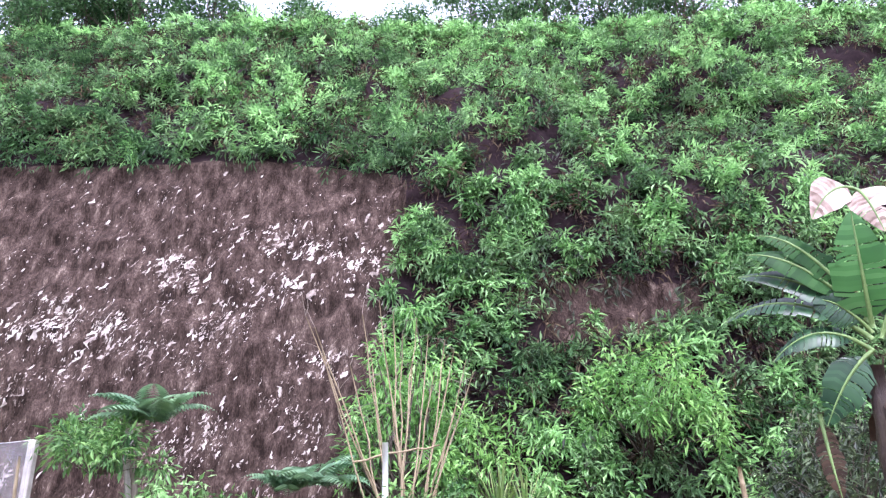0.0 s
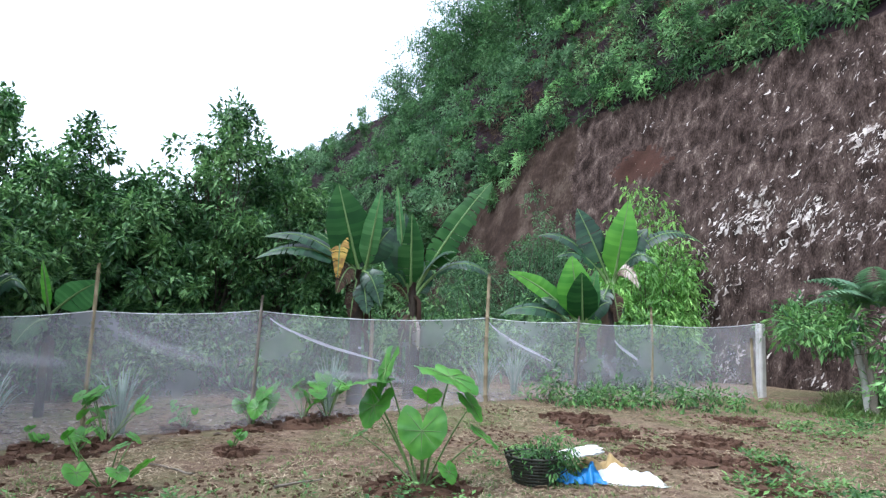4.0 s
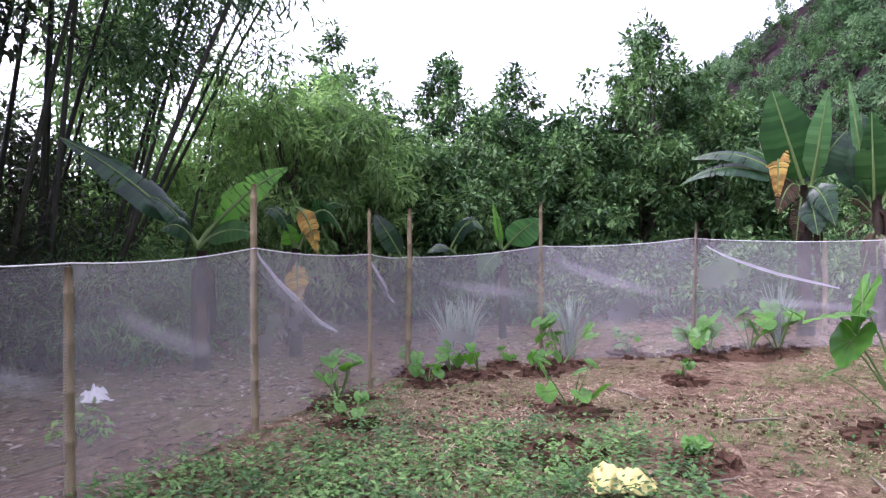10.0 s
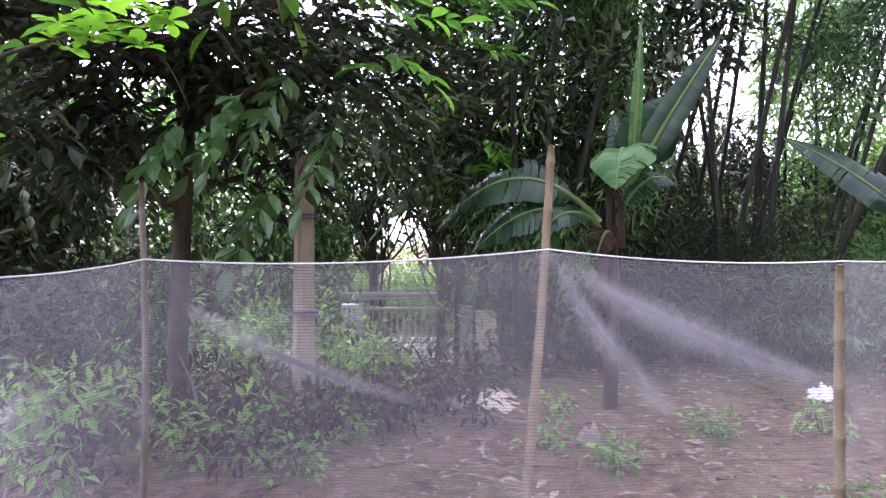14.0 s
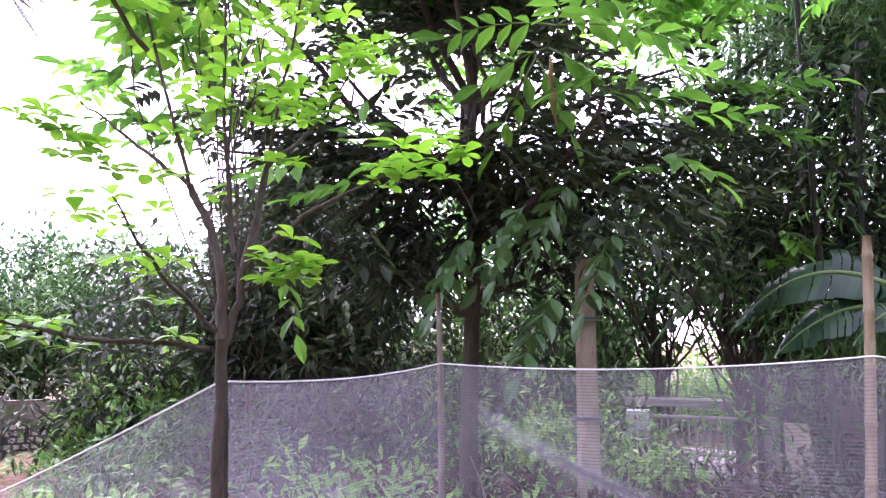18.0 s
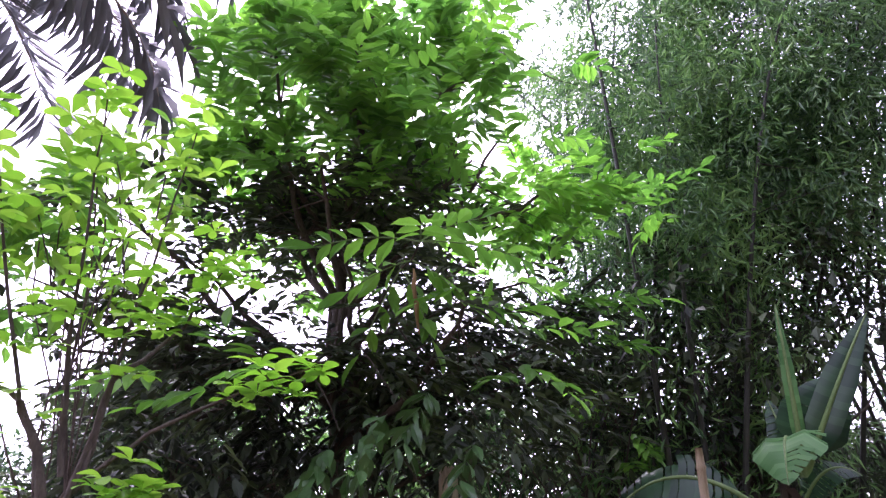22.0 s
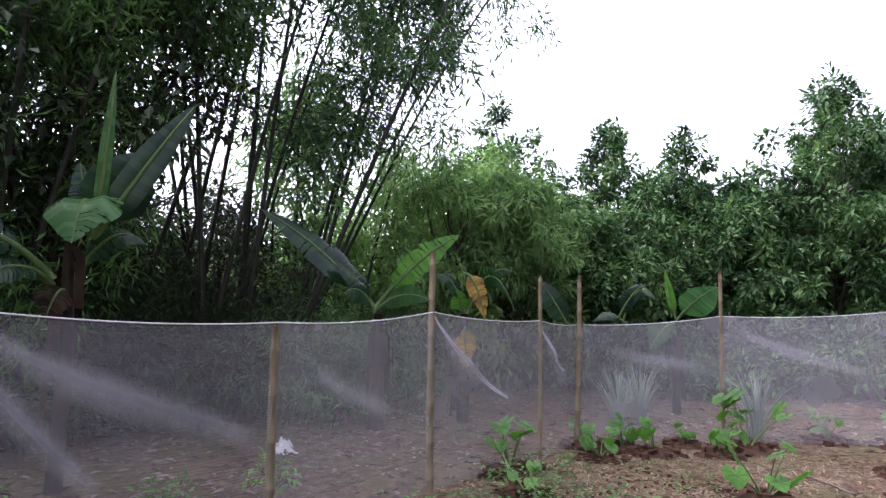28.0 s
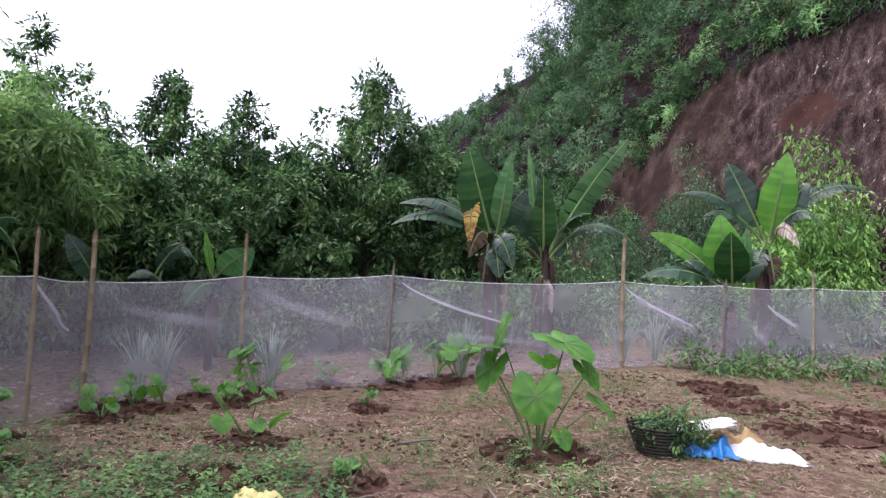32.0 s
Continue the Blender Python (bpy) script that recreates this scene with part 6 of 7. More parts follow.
def reaching_branch():
    """The long low spray of bright compound leaves that hangs towards the garden."""
    root = thing("leafy_branch", "drooping spray of large bright green compound leaves", "branch", (-1.39, -4.38, 0))
    path = limb((0.1, -1.5, 3.4), (0, 0, 3.68), 8, 0.04)
    part("twig", fast_mesh("twig", *tube(path, np.linspace(0.02, 0.007, 8), 6), M_BARK, smooth=True), root)
    # bearing 68 goes to the viewer's right, 248 to the left; each leaf: where on the twig, bearing, rise, length, leaflet pairs
    for k, b, rise, ln, pairs in [(7, 248, 14, 0.8, 5), (7, 66, 36, 0.55, 4), (7, 72, 4, 0.85, 6), (6, 262, -18, 0.5, 3), (6, 60, -30, 0.55, 4), (5, 230, -55, 0.6, 3), (5, 80, -62, 0.5, 3), (7, 340, 10, 0.4, 3)]:
        w = along(b, math.cos(radians(rise)), math.sin(radians(rise)))
        o = path[k]
        v, f = compound(np.array([o]), np.array([w]), np.array([ln]), pairs, 0.25)
        part("compound_leaf", fast_mesh("compound_leaf", v, f, G_BIG), root)
        t = np.linspace(0, 1, 8)[:, None]
        st = o + w * ln * t + np.array([0, 0, -1.0]) * ln * 0.28 * t * t
        part("leafstalk", fast_mesh("leafstalk", *tube(st, np.linspace(0.007, 0.003, 8), 5), G_MIDRIB, smooth=True), root)
    # lower sprays, coloured darker for shade, and one dead rolled leaf
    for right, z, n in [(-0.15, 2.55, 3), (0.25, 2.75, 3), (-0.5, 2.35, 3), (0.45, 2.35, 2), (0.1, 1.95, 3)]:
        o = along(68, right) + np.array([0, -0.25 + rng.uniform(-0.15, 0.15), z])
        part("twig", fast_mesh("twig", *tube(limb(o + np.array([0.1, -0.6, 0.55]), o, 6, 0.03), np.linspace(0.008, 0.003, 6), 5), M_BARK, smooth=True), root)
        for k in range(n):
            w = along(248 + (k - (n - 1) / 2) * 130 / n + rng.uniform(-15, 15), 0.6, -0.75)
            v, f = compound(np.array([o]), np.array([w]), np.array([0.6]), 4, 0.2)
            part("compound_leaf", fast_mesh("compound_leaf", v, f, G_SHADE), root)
    v, f = tube(limb((0.02, -0.1, 3.5), (0.0, -0.05, 2.98), 8, 0.03), [0.006, 0.014, 0.018, 0.015, 0.019, 0.014, 0.01, 0.004], 7)
    part("dead_leaf", fast_mesh("dead_leaf", v, f, G_BANANA_DRY, smooth=True), root, "rolled brown dead leaf")


reaching_branch()


def utility_post(at, h, w, label):
    root = thing("concrete_pole", label, "pole", (at[0], at[1], gz(*at)))
    bm = bmesh.new()
    bmesh.ops.create_cube(bm, size=1, matrix=Matrix.Translation((0, 0, h / 2 - 0.1)) @ Matrix.Diagonal((w, w * 0.8, h + 0.2, 1)))
    for v in bm.verts:
        if v.co.z > 1:
            v.co.x *= 0.8
            v.co.y *= 0.8
    bmesh.ops.bevel(bm, geom=bm.edges[:], offset=0.015, segments=2, affect="EDGES")
    me = bpy.data.meshes.new("shaft")
    bm.to_mesh(me)
    me.materials.append(M_OLDPOLE)
    part("shaft", me, root)
    for z in (0.9, 1.7):
        p = part("band", fast_mesh("band", *tube([(0, -0.0, z), (0, 0, z + 0.03)], w * 0.72, 12), M_IRON, smooth=True), root)


utility_post((-2.05, -5.53), 2.22, 0.17, "weathered tan concrete pole under the orchard tree")


def sapling():
    at = (0.58, -2.92)
    root = thing("sapling", "young tree with whorls of bright green leaves before the net", "sapling", (at[0], at[1], gz(*at)), "")
    o = np.array([at[0], at[1], 0])

    def rod(pts, r0, r1, name="branch"):
        pts = np.array(pts, float) - o
        t = np.linspace(0, len(pts) - 1, 12)
        path = np.stack([np.interp(t, range(len(pts)), pts[:, k]) for k in range(3)], -1)
        path[1:-1] += rng.normal(0, 0.006, (10, 3))
        part(name, fast_mesh(name, *tube(path, np.linspace(r0, r1, 12), 7), M_BARK, smooth=True), root)
        return path

    rod([(0.55, -2.97, -0.1), (0.545, -2.98, 0.6), (0.55, -2.97, 1.1), (0.555, -2.96, 1.55)], 0.031, 0.022, "stem")
    rod([(0.555, -2.96, 1.52), (0.565, -2.95, 1.7), (0.6, -2.95, 1.9), (0.7, -2.95, 2.1)], 0.024, 0.014, "stem")
    rod([(0.55, -2.96, 1.5), (0.51, -2.98, 1.65), (0.48, -3.0, 1.85), (0.42, -3.0, 2.2)], 0.018, 0.011, "stem")
    br = [rod(q, 0.011, 0.003) for q in (
        [(0.6, -2.95, 1.9), (0.7, -2.95, 2.1), (0.87, -2.9, 2.7), (1.0, -2.85, 3.25)],
        [(0.47, -3.0, 1.85), (0.42, -3.0, 2.2), (0.34, -2.95, 2.7), (0.25, -2.9, 3.3)],
        [(0.48, -3.0, 1.8), (0.3, -2.9, 1.98), (0.0, -2.75, 2.12), (-0.25, -2.6, 2.2)],
        [(0.6, -2.95, 1.48), (1.0, -2.85, 1.52), (1.4, -2.8, 1.6), (1.8, -2.7, 1.76)],
        [(0.53, -2.98, 1.85), (0.58, -2.95, 2.3), (0.6, -2.9, 2.8), (0.62, -2.85, 3.4)],
        [(0.5, -3.0, 1.7), (0.38, -3.05, 1.77), (0.26, -3.02, 1.83)],
        [(0.7, -2.95, 2.1), (0.95, -3.1, 2.3), (1.2, -3.2, 2.5)],
        [(0.87, -2.9, 2.6), (1.1, -2.75, 2.9), (1.35, -2.7, 3.1)],
        [(0.42, -3.0, 2.2), (0.2, -3.1, 2.45), (0.05, -3.1, 2.75)],
        [(0.58, -2.95, 1.55), (0.75, -2.7, 1.75), (0.85, -2.5, 1.95)])]
    whorls = np.concatenate([p[4:][rng.random(8) < 0.85] + rng.normal(0, 0.05, (1, 3)) for p in br] + [p[-1:] for p in br])
    side = whorls + sphere_ways(len(whorls), 0.6) * 0.14
    whorls = np.concatenate([whorls, side])
    per = 6
    n = len(whorls) * per
    c = np.repeat(whorls, per, 0)
    b = np.tile(np.arange(per) * 60, len(whorls)) + np.repeat(rng.uniform(0, 60, len(whorls)), per)
    w = np.stack([np.cos(np.radians(b)), np.sin(np.radians(b)), rng.uniform(-0.2, 0.6, n)], -1)
    ln = rng.uniform(0.06, 0.115, n)
    rim = [(0.0, 0.0), (0.2, 0.13), (0.4, 0.27), (0.58, 0.38), (0.74, 0.41), (0.87, 0.33), (0.96, 0.16)]
    rib = [(t, 0.0, 0.07 * math.sin(t * 3.14) - 0.16 * t * t) for t in (0.0, 0.25, 0.5, 0.75, 1.0)]
    edge = [(t, q, 0.1 * math.sin(t * 3.14) - 0.14 * t * t) for t, q in rim[1:]]
    pts = [rib[0]] + rib[1:] + [(t, -q, z) for t, q, z in edge] + edge
    one = [(0, 1, 5), (1, 6, 5), (1, 2, 6), (2, 7, 6), (2, 3, 7), (3, 8, 7), (3, 9, 8), (3, 4, 9), (4, 10, 9)]
    two = [(a if a < 5 else a + 6, c2 if c2 < 5 else c2 + 6, b2 if b2 < 5 else b2 + 6) for a, b2, c2 in one]
    obo = (np.array(pts, float), np.array(one + two))
    v, f = strew(obo, c, w, unit(sphere_ways(n) * 0.3 + [0, 0, 1]), ln, ln * 0.62)
    tagged(part("foliage", fast_mesh("foliage", v, f, G_SAP, smooth=True), root), kind="stuff")


sapling()


def palm(at, h, label):
    root = thing("palm_tree", label, "palm", (at[0], at[1], gz(*at)))
    path = limb((0, 0, -0.1), (0.2, 0.1, h), 12, 0.02)
    part("trunk", fast_mesh("trunk", *tube(path, np.linspace(0.13, 0.1, 12), 10), M_CONC, smooth=True), root)
    for k in range(22):
        b = 120 + (k - 7) * 11 if k < 14 else 220 + (k - 14) * 30 + rng.uniform(-8, 8)
        rise = rng.uniform(8, 50)
        m = 26
        t = np.linspace(0, 1, m)
        ang = np.radians(rise) - 1.45 * t ** 1.3
        o = along(b, 1)
        p = np.zeros((m, 3))
        for i in range(1, m):
            p[i] = p[i - 1] + 3.7 / m * (o * math.cos(ang[i]) + np.array([0, 0, math.sin(ang[i])]))
        p += path[-1]
        fr = part("frond", fast_mesh("frond", *tube(p, np.linspace(0.03, 0.006, m), 5), M_GREYPOLE, smooth=True), root)
        sd = np.array([o[1], -o[0], 0])
        fine = np.repeat(p[3:], 2, 0) + rng.normal(0, 0.02, (2 * (m - 3), 3))
        at2 = np.concatenate([fine, fine])
        way = np.concatenate([np.tile(sd, (len(fine), 1)), np.tile(-sd, (len(fine), 1))]) * 0.8 + o * 0.3 + [0, 0, -0.7] + rng.normal(0, 0.15, (len(at2), 3))
        ln = rng.uniform(0.45, 0.8, len(at2))
        v, f = strew(LEAF2, at2, way, np.tile(o, (len(at2), 1)) + [0, 0, 0.2], ln, 0.05)
        tagged(part("leaflet_fan", fast_mesh("leaflet_fan", v, f, G_PALM), fr), kind="stuff")


palm(along(-150, 6.4)[:2], 7.1, "tall palm with a pale trunk and grey drooping fronds")

# ---- behind the near net ----
for x, y, r, h in [(-1.65, -6.4, 0.55, 0.6), (-2.5, -6.9, 0.5, 0.85), (-3.1, -6.9, 0.45, 0.9), (-0.5, -5.0, 0.6, 0.75), (0.2, -4.9, 0.6, 0.75), (0.8, -5.1, 0.6, 0.7), (1.5, -5.2, 0.7, 0.75), (2.0, -5.4, 0.7, 0.6), (-0.9, -6.6, 0.5, 0.7), (-0.1, -6.5, 0.7, 0.9), (-2.55, -5.5, 0.5, 0.88), (-1.3, -5.0, 0.35, 0.5)]:
    bush((x, y), r, h, 200 if x > -2 else 400, 0.12, 0.42, G_CREEP, "sparse light green shrub behind the net", "garden_shrub", "shrubs behind the net", shape=LEAF4)
# every second bush in the dark leaf, for the shade under the trees
for k, az in enumerate(np.concatenate([np.arange(155, 196, 4.5), [136, 139]])):
    bush(along(az, 7.6 + 0.7 * (k % 3))[:2], 0.8, 0.9 + 0.25 * (k % 2), 650, 0.13, 0.4, G_WEED if k % 2 else G_DARK, "leafy garden undergrowth behind the net", "garden_shrub", "shrubs behind the net", shape=LEAF4)
for az, d, r, h in [(149.5, 6.0, 0.6, 0.5), (154.5, 5.9, 0.7, 0.45), (162, 5.4, 0.8, 0.45), (168, 5.8, 0.7, 0.45), (175, 5.6, 0.7, 0.4)]:
    bush(along(az, d)[:2], r, h, 620, 0.14, 0.3, G_HILLDRY, "heap of dry brown brushwood behind the net", "brush_heap", "brush heaps", shape=LEAF4)
# lit shrubs beyond the gate: a bright leaf colour in place of the dark one
for az, d in [(143, 12.4), (147, 12.6), (151, 12.4), (154.5, 12.8), (145, 15), (148.5, 15.4), (152, 15), (155.5, 15.4), (158, 14.6)]:
    bush(along(az, d)[:2], 1.0, 0.8 if d < 12 else 1.5, 1000, 0.15, 0.36, G_CREEP, "yellow-green shrub beyond the gate, coloured bright as if sunlit", "garden_bush", "bushes beyond the gate")
for az, d, r, h in [(-168.5, 9.0, 0.8, 1.45), (-174, 10.5, 1.2, 1.8)]:
    bush((along(az, d)[:2] + np.array([0.35, -0.2])), r, h, 3000, 0.14, 0.4, G_CREEP, "rounded green bush before the old wall", "garden_bush", "bushes by the wall")
for az, d, h, s in [(-166, 15, 3.7, 2.2), (-160, 16, 3.7, 2.2), (-154, 15, 3.6, 2.2), (-174, 14, 4.0, 2.2), (-148, 15, 3.6, 2.2), (-140, 14, 3.6, 2.2), (182, 9.5, 4.2, 1.3)]:
    crown_tree("dark leafy tree in the neighbouring garden", along(az, d)[:2], h, s, 0.09, 9000, 0.16, 0.4, G_TREE, "neighbouring trees", 0.05, 80, jag=0.15)

for az, d, h in [(176, 12.5, 4.4), (168, 12, 4.4), (160.5, 13, 4.6)]:
    crown_tree("light green leafy tree in the neighbouring garden", along(az, d)[:2], h, 2.0, 0.09, 7500, 0.16, 0.4, G_SHRUB, "light neighbouring trees", 0.05, 80, jag=0.15)
crown_tree("tall dark round-leaved tree beside the bamboo", along(135, 8.9)[:2], 5.8, 1.9, 0.08, 4600, 0.16, 0.5, G_DARK, "", 0.4, 80, jag=0.3)

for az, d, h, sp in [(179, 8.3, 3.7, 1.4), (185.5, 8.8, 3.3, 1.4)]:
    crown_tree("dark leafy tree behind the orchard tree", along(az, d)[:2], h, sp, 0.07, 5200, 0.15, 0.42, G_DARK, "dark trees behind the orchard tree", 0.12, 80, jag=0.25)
crown_tree("slender young tree with large pale green leaves", along(189.5, 5.0)[:2], 4.7, 0.6, 0.025, 260, 0.2, 0.45, G_SAP, "", 0.62, 26, shape=LEAF4, name="young_tree", tight=0.35)

for az, d, h, sp, low in [(147.5, 8.4, 4.6, 1.25, 0.36), (152.5, 9.4, 4.4, 1.3, 0.34), (143, 10.2, 4.6, 1.4, 0.3), (157, 10.2, 4.0, 1.2, 0.2)]:
    crown_tree("leafy tree between the orchard and the bamboo", along(az, d)[:2], h, sp, 0.07, 2000, 0.17, 0.42, G_DARK if az < 150 else G_TREE, "trees by the gate", low, 80, jag=0.3)
for az, d in [(158.5, 9.2), (157.5, 11.2)]:
    bush(along(az, d)[:2], 0.75, 2.3, 1100, 0.16, 0.36, G_TREE, "leafy green shrub beside the concrete pole", "undergrowth_shrub", "undergrowth below the trees")
# undergrowth all in the dark leaf, which carries the shade here
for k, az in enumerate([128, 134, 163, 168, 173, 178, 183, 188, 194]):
    bush(along(az, 9.6 + 1.6 * (k % 2))[:2], 1.3, 1.7 + 0.3 * (k % 3), 1700, 0.17, 0.36, G_DARK, "leafy undergrowth below the trees, coloured dark for their shade", "undergrowth_shrub", "undergrowth below the trees")
for k, az in enumerate(np.arange(62, 112, 5)):
    bush(along(az, 14.2 + 0.9 * (k % 2))[:2], 1.2, 1.7, 1500, 0.18, 0.36, G_TREE, "dark leafy undergrowth before the acacias", "undergrowth_shrub", "undergrowth before the acacias")


def box(pile, lo, hi):
    (x0, y0, z0), (x1, y1, z1) = lo, hi
    v = [(x, y, z) for z in (z0, z1) for y in (y0, y1) for x in (x0, x1)]
    pile.add(v, [[0, 2, 3, 1], [4, 5, 7, 6], [0, 1, 5, 4], [2, 6, 7, 3], [0, 4, 6, 2], [1, 3, 7, 5]])


def placed(ob, at, rz):
    ob.matrix_basis = pose(at[0], at[1], gz(at[0], at[1]), 0, 0, rz)
    return ob


def old_wall():
    root = placed(thing("old_wall", "stained old garden wall with an iron gate", "wall"), (4.45, -10.9), 199)
    for nm, lo, hi, mt in [("board_panel", (-2.6, -0.06, -0.1), (-0.52, 0.06, 0.8), M_BAMBOO), ("gate_pillar", (-0.52, -0.1, -0.1), (-0.44, 0.1, 0.84), M_OLDWALL), ("wall_panel", (-0.44, -0.07, -0.1), (-0.24, 0.07, 0.78), M_OLDWALL),
                           ("gate_pillar", (0.05, -0.1, -0.1), (0.18, 0.1, 0.76), M_OLDWALL), ("wall_panel", (0.18, -0.05, 0.4), (2.2, 0.07, 0.7), M_OLDWALL), ("wall_panel", (0.18, 0.02, -0.1), (2.2, 0.07, 0.4), M_IRON)]:
        p = Pile()
        box(p, lo, hi)
        part(nm, p.mesh(nm, mt, False), root)
    gate = Pile()
    for x in np.linspace(-0.23, 0.04, 6):
        gate.add(*tube([(x, 0, 0.02), (x, 0, 0.72)], 0.009, 5))
    for z in (0.05, 0.4, 0.72):
        gate.add(*tube([(-0.24, 0, z), (0.05, 0, z)], 0.011, 5))
    part("gate", gate.mesh("gate", M_IRON), root, "dark iron bar gate")
    for r in range(4):
        for k in range(9):
            p = Pile()
            x, z = 0.22 + k * 0.11 + 0.05 * (r % 2), 0.03 + r * 0.092
            box(p, (x, -0.05, z), (x + 0.075, 0.019, z + 0.06))
            part("block", p.mesh("block", M_CONC, False), root)


old_wall()


def low_gate():
    root = placed(thing("low_gate", "low pale railing gate in a garden wall", "gate"), (-4.18, -7.16), -31.6)
    for x in np.linspace(-0.4, 0.55, 14):
        part("rail", fast_mesh("rail", *tube([(x, 0, 0.05), (x, 0, 0.72)], 0.012, 5), M_CONC, smooth=True), root)
    for z in (0.08, 0.32, 0.72):
        part("crossbar", fast_mesh("crossbar", *tube([(-0.45, 0, z), (0.6, 0, z)], 0.022, 6), M_CONC, smooth=True), root)
    p = Pile()
    box(p, (0.6, -0.12, -0.1), (0.85, 0.12, 0.78))
    part("gate_pillar", p.mesh("gate_pillar", M_PVC, False), root)
    p = Pile()
    box(p, (-0.5, -0.75, 0.8), (0.9, -0.35, 0.88))
    box(p, (-0.72, -0.12, -0.1), (-0.5, 0.1, 0.75))
    part("wall_panel", p.mesh("wall_panel", M_CONC, False), root)


low_gate()
for x0, y0, x1, y1, z1, r in [(-3.35, -5.85, -2.2, -5.4, 0.22, 0.035), (-2.9, -5.2, -2.55, -5.35, 0.75, 0.015), (-1.2, -5.1, -1.0, -5.3, 0.7, 0.013), (-2.0, -5.0, -1.3, -4.9, 0.1, 0.03), (0.1, -4.6, -0.15, -4.7, 0.6, 0.012), (-3.6, -4.4, -3.0, -4.9, 0.08, 0.025)]:
    tagged(part("dead_branch", fast_mesh("dead_branch", *tube(limb((x0, y0, gz(x0, y0) + 0.02), (x1, y1, gz(x1, y1) + z1), 8, 0.06), np.linspace(r, r * 0.4, 8), 7), M_GREYPOLE, smooth=True)), "grey dead branch lying behind the net", "branch", "dead branches")
for x, y, r, h, n in [(-3.34, -3.3, 0.16, 0.2, 120), (-3.2, -3.85, 0.14, 0.2, 90), (-2.15, -4.85, 0.2, 0.28, 110), (-4.6, -3.4, 0.2, 0.2, 110), (-5.3, -2.9, 0.22, 0.2, 110), (-4.1, -4.6, 0.18, 0.22, 90), (-1.5, -4.3, 0.2, 0.3, 100)]:
    bush((x, y), r, h, n, 0.085, 0.5, G_CREEP, "small light green weed sprouting behind the net", "weed_sprout", "weeds behind the net", dense=10, shape=LEAF4, category="weed")
yard = Pile()
box(yard, (-1.0, -2.6, -0.1), (1.1, -0.16, 0.03))
tagged(placed(part("paved_yard", yard.mesh("paved_yard", M_CONC, False)), (-4.18, -7.16), -31.6), "pale concrete paving behind the low gate", "paving", kind="structure")
board_at = (-4.46, -6.03)
board = placed(thing("leaning_board", "weathered cream-coloured board standing upright behind the net", "board"), board_at, -38)
bm = bmesh.new()
bmesh.ops.create_cube(bm, size=1, matrix=Matrix.Translation((0, 0, 0.36)) @ Matrix.Diagonal((0.27, 0.05, 0.78, 1)))
for v in bm.verts:
    if v.co.z > 0.5:
        v.co.x = v.co.x * 0.8 + 0.05
        v.co.y -= 0.05
bmesh.ops.bevel(bm, geom=bm.edges[:], offset=0.012, segments=2, affect="EDGES")
me = bpy.data.meshes.new("panel")
bm.to_mesh(me)
me.materials.append(M_CREAM)
part("panel", me, board)
sl = (-3.86, -5.36)
bush((-4.12, -5.7), 0.3, 0.62, 420, 0.13, 0.4, G_DARK, "dark leafy shrub before the upright board", "garden_shrub", "shrubs behind the net", shape=LEAF4)
tagged(crumple("stone_slab", (0.95, 0.62, 0.07), M_CREAM, (sl[0], sl[1], gz(*sl)), 52, None, 4.4), "pale cream stone slab among fallen leaves", "slab")
sl = (-3.61, -3.81)
tagged(crumple("grey_stone", (0.22, 0.17, 0.16), M_STONE, (sl[0], sl[1], gz(*sl) - 0.01), 20, None, 1.7), "grey rounded stone behind the net", "stone")


tagged(crumple("white_bag", (0.42, 0.26, 0.12), M_SACK, (-6.68, -3.55, gz(-6.68, -3.55)), 30, None, 6.7), "crumpled white plastic bag on the litter behind the net", "bag")
tagged(crumple("white_bag", (0.22, 0.16, 0.1), M_SACK, (-3.35, -5.2, gz(-3.35, -5.2)), 70, None, 8.3), "small white plastic bag behind the net", "bag")


# ---- ground cover ----
def ground_points(n, x0, x1, y0, y1, mask):
    out = []
    while len(out) < n:
        x, y = rng.uniform(x0, x1), rng.uniform(y0, y1)
        if mask(x, y):
            out.append((x, y, gz(x, y)))
    return np.array(out)


FENCE_X = [p[1] for p in POSTS[:7]][::-1]
FENCE_Y = [p[2] for p in POSTS[:7]][::-1]


def inside(x, y):
    """Within the netted garden."""
    if x < -8.3 - 0.1 * min(max(y, 0), 7):
        return False
    return y > np.interp(x, FENCE_X, FENCE_Y) + 0.05


def cover(name, pts, per, length, width, mat, label, category, rise=(0.0, 0.8), shape=LEAF2, stem=0.06, spread=0.05):
    n = len(pts) * per
    c = np.repeat(pts, per, 0)
    b = rng.uniform(0, 2 * np.pi, n)
    el = rng.uniform(*rise, n)
    w = np.stack([np.cos(b), np.sin(b), el], -1)
    c = c + np.stack([np.cos(b) * spread * rng.uniform(0, 1, n), np.sin(b) * spread * rng.uniform(0, 1, n), rng.uniform(0, stem, n)], -1)
    ln = length * rng.uniform(0.5, 1.3, n)
    tagged(part(name, fast_mesh(name, *strew(shape, c, w, unit(sphere_ways(n) * 0.35 + [0, 0, 1]), ln, ln * width), mat)), label, category, kind="stuff")


def weedy(x, y):
    k = min(max(((x + 4.6) * 1.9 + (y + 0.9) * 4.2) / 21.3, 0), 1)
    d = math.hypot(x + 4.6 - 1.9 * k, y + 0.9 - 4.2 * k) + 0.5 * k
    return inside(x, y) and fnoise(x, y, 0.9, 51) * 0.6 + 0.25 * fnoise(x, y, 2.6, 5) + 0.5 - 0.3 * d + 0.25 * rng.uniform(-1, 1) > 0.2


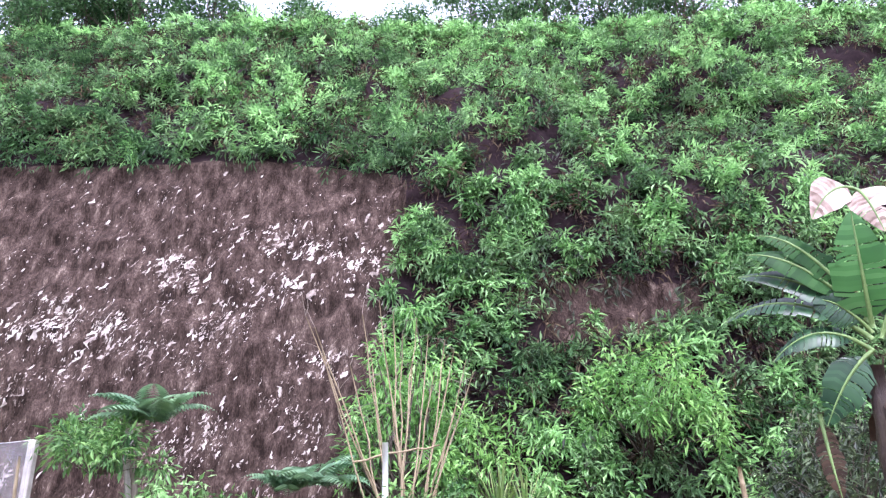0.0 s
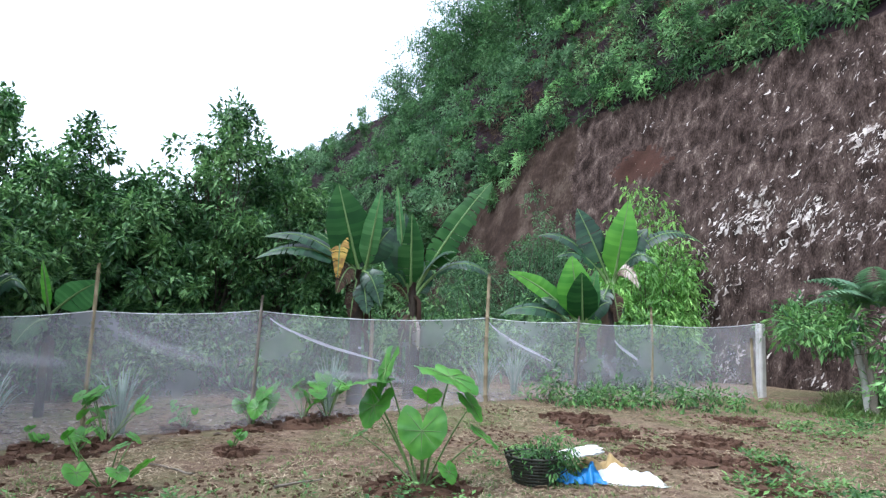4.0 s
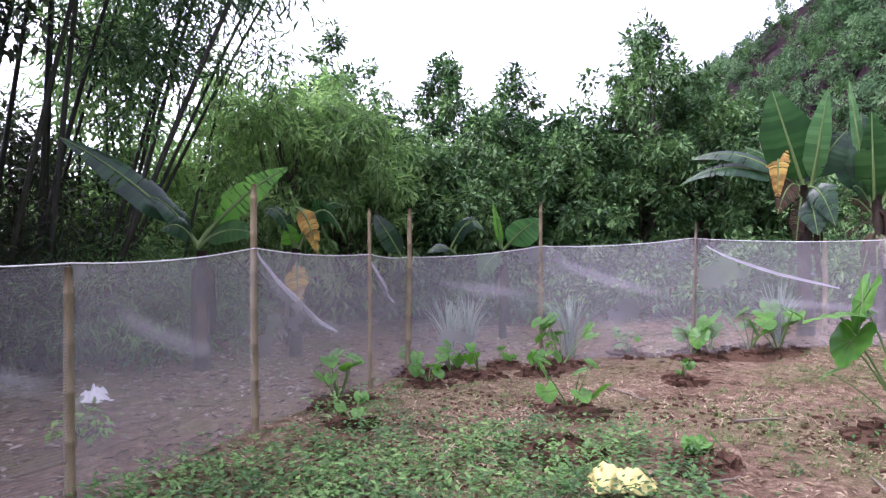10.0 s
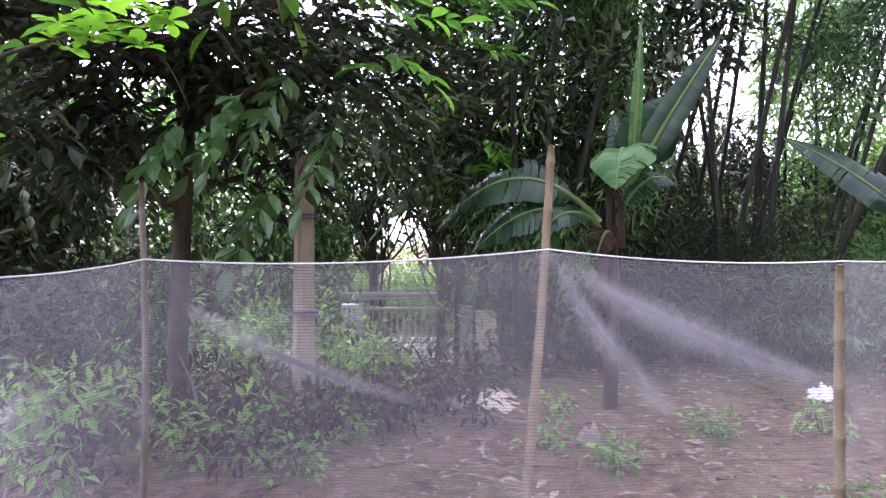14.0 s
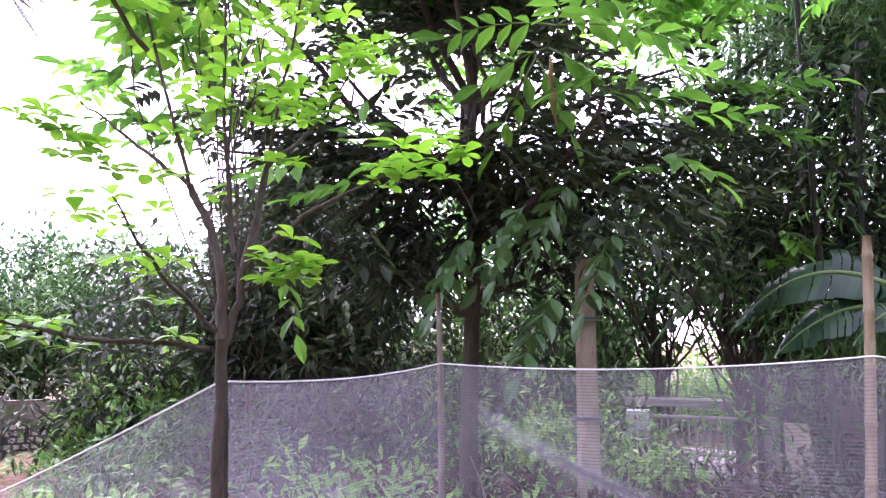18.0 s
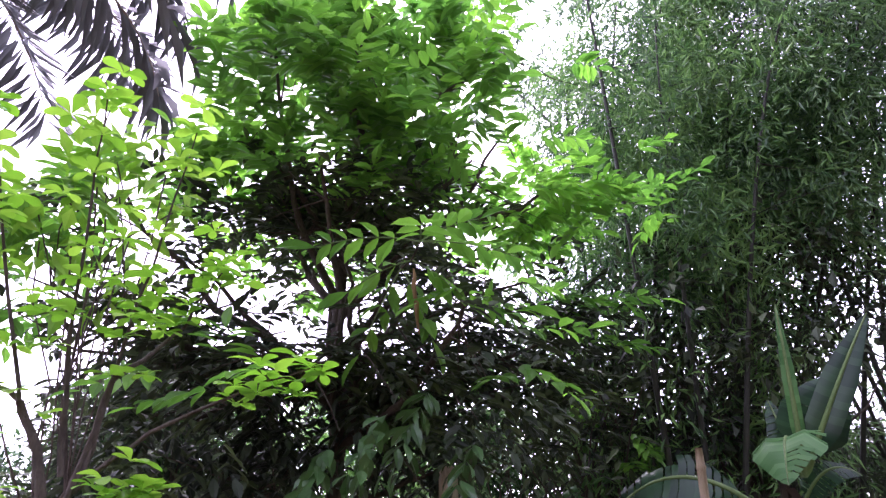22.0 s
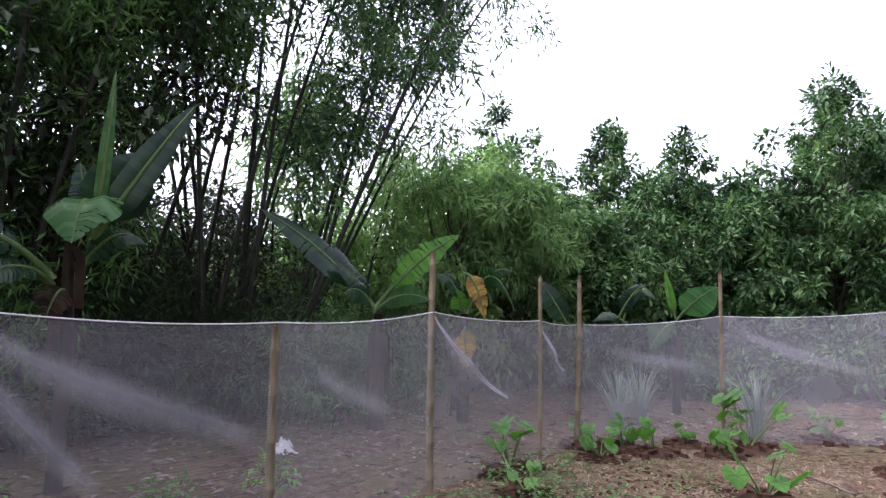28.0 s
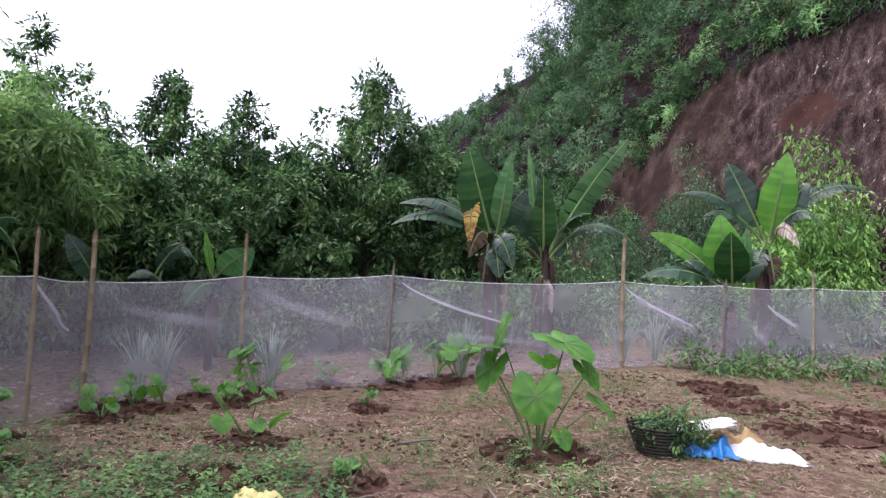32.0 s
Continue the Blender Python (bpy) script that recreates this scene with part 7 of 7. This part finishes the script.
cover("garden_weeds", ground_points(1700, -7.5, 0.5, -3.2, 4.5, weedy), 10, 0.052, 0.52, G_WEED, "low broad-leaved green weeds", "weeds", (-0.1, 0.7), stem=0.19, spread=0.05)
cover("garden_weeds", ground_points(900, -6, 3, 4.5, 14, lambda x, y: inside(x, y) and fnoise(x, y, 0.45, 61) > 0.08), 8, 0.08, 0.4, G_WEED, "patches of low green weeds", "weeds", (0.1, 0.9), stem=0.1, spread=0.08)
cover("short_grass", ground_points(8000, -9, 4, -2, 15, lambda x, y: inside(x, y) and fnoise(x, y, 0.5, 71) + 0.4 * fnoise(x, y, 1.7, 5) + (0.25 if y > 10.5 else 0) > -0.02), 9, 0.042, 0.15, G_GRASS, "thin patchy short grass", "grass", (0.4, 1.8), BLADE, 0.01, 0.06)
cover("dry_straw", ground_points(9000, -8.6, 1, -1.5, 9, lambda x, y: inside(x, y) and fnoise(x, y, 1.1, 85) > -0.15), 2, 0.1, 0.07, M_STRAW, "thin pale straw scattered on the earth", "straw", (-0.03, 0.14), BLADE, 0.012, 0.08)
cover("grass_bank", ground_points(2000, -7.5, 9, 12.5, 15.4, lambda x, y: fnoise(x, y, 0.6, 33) > -0.2), 9, 0.16, 0.12, G_GRASS, "green grassy bank at the slope's foot", "grass", (0.5, 2.0), BLADE, 0.01, 0.09)
cover("dry_litter", ground_points(9500, -8.6, 1, -3, 10, lambda x, y: inside(x, y) and fnoise(x, y, 0.8, 81) > -0.25), 2, 0.085, 0.2, M_STRAW, "dry straw and leaf litter", "litter", (-0.05, 0.18), stem=0.02, spread=0.1)
cover("leaf_litter", ground_points(6500, -14, 2.5, -9, 8, lambda x, y: not inside(x, y)), 2, 0.12, 0.35, M_LITTER, "brown fallen leaves behind the net", "litter", (-0.05, 0.25), stem=0.02, spread=0.12)


def clods():
    pts = ground_points(5200, -8.5, 0, -2, 11, lambda x, y: inside(x, y) and fnoise(x, y, 0.6, 91) > 0.0)
    pile = Pile()
    for c in pts:
        s = rng.uniform(0.008, 0.035)
        v = np.array([(x, y, w) for w in (-1, 1) for y in (-1, 1) for x in (-1, 1)], float)
        v = unit(v + rng.normal(0, 0.35, (8, 3))) * s * rng.uniform(0.7, 1.2, (8, 1))
        pile.add(v + c, [[0, 2, 3, 1], [4, 5, 7, 6], [0, 1, 5, 4], [2, 6, 7, 3], [0, 4, 6, 2], [1, 3, 7, 5]])
    tagged(part("soil_clods", pile.mesh("soil_clods", M_CLOD, False)), "scattered reddish soil clods", "soil", kind="stuff")


clods()
for x, y, rz, ln in [(-5.0, 3.3, 60, 0.9), (-4.3, 1.55, 20, 0.35), (-6.6, 1.9, 120, 0.6), (-3.9, 2.6, 80, 0.5), (-5.8, 2.4, 10, 0.5)]:
    o = along(rz, ln)
    tagged(part("dry_stick", fast_mesh("dry_stick", *tube(limb((x, y, gz(x, y) + 0.02), (x + o[0], y + o[1], gz(x + o[0], y + o[1]) + 0.02), 6, 0.04), np.linspace(0.014, 0.006, 6), 6), M_GREYPOLE, smooth=True)), "dry fallen stick on the earth", "stick", "fallen sticks")
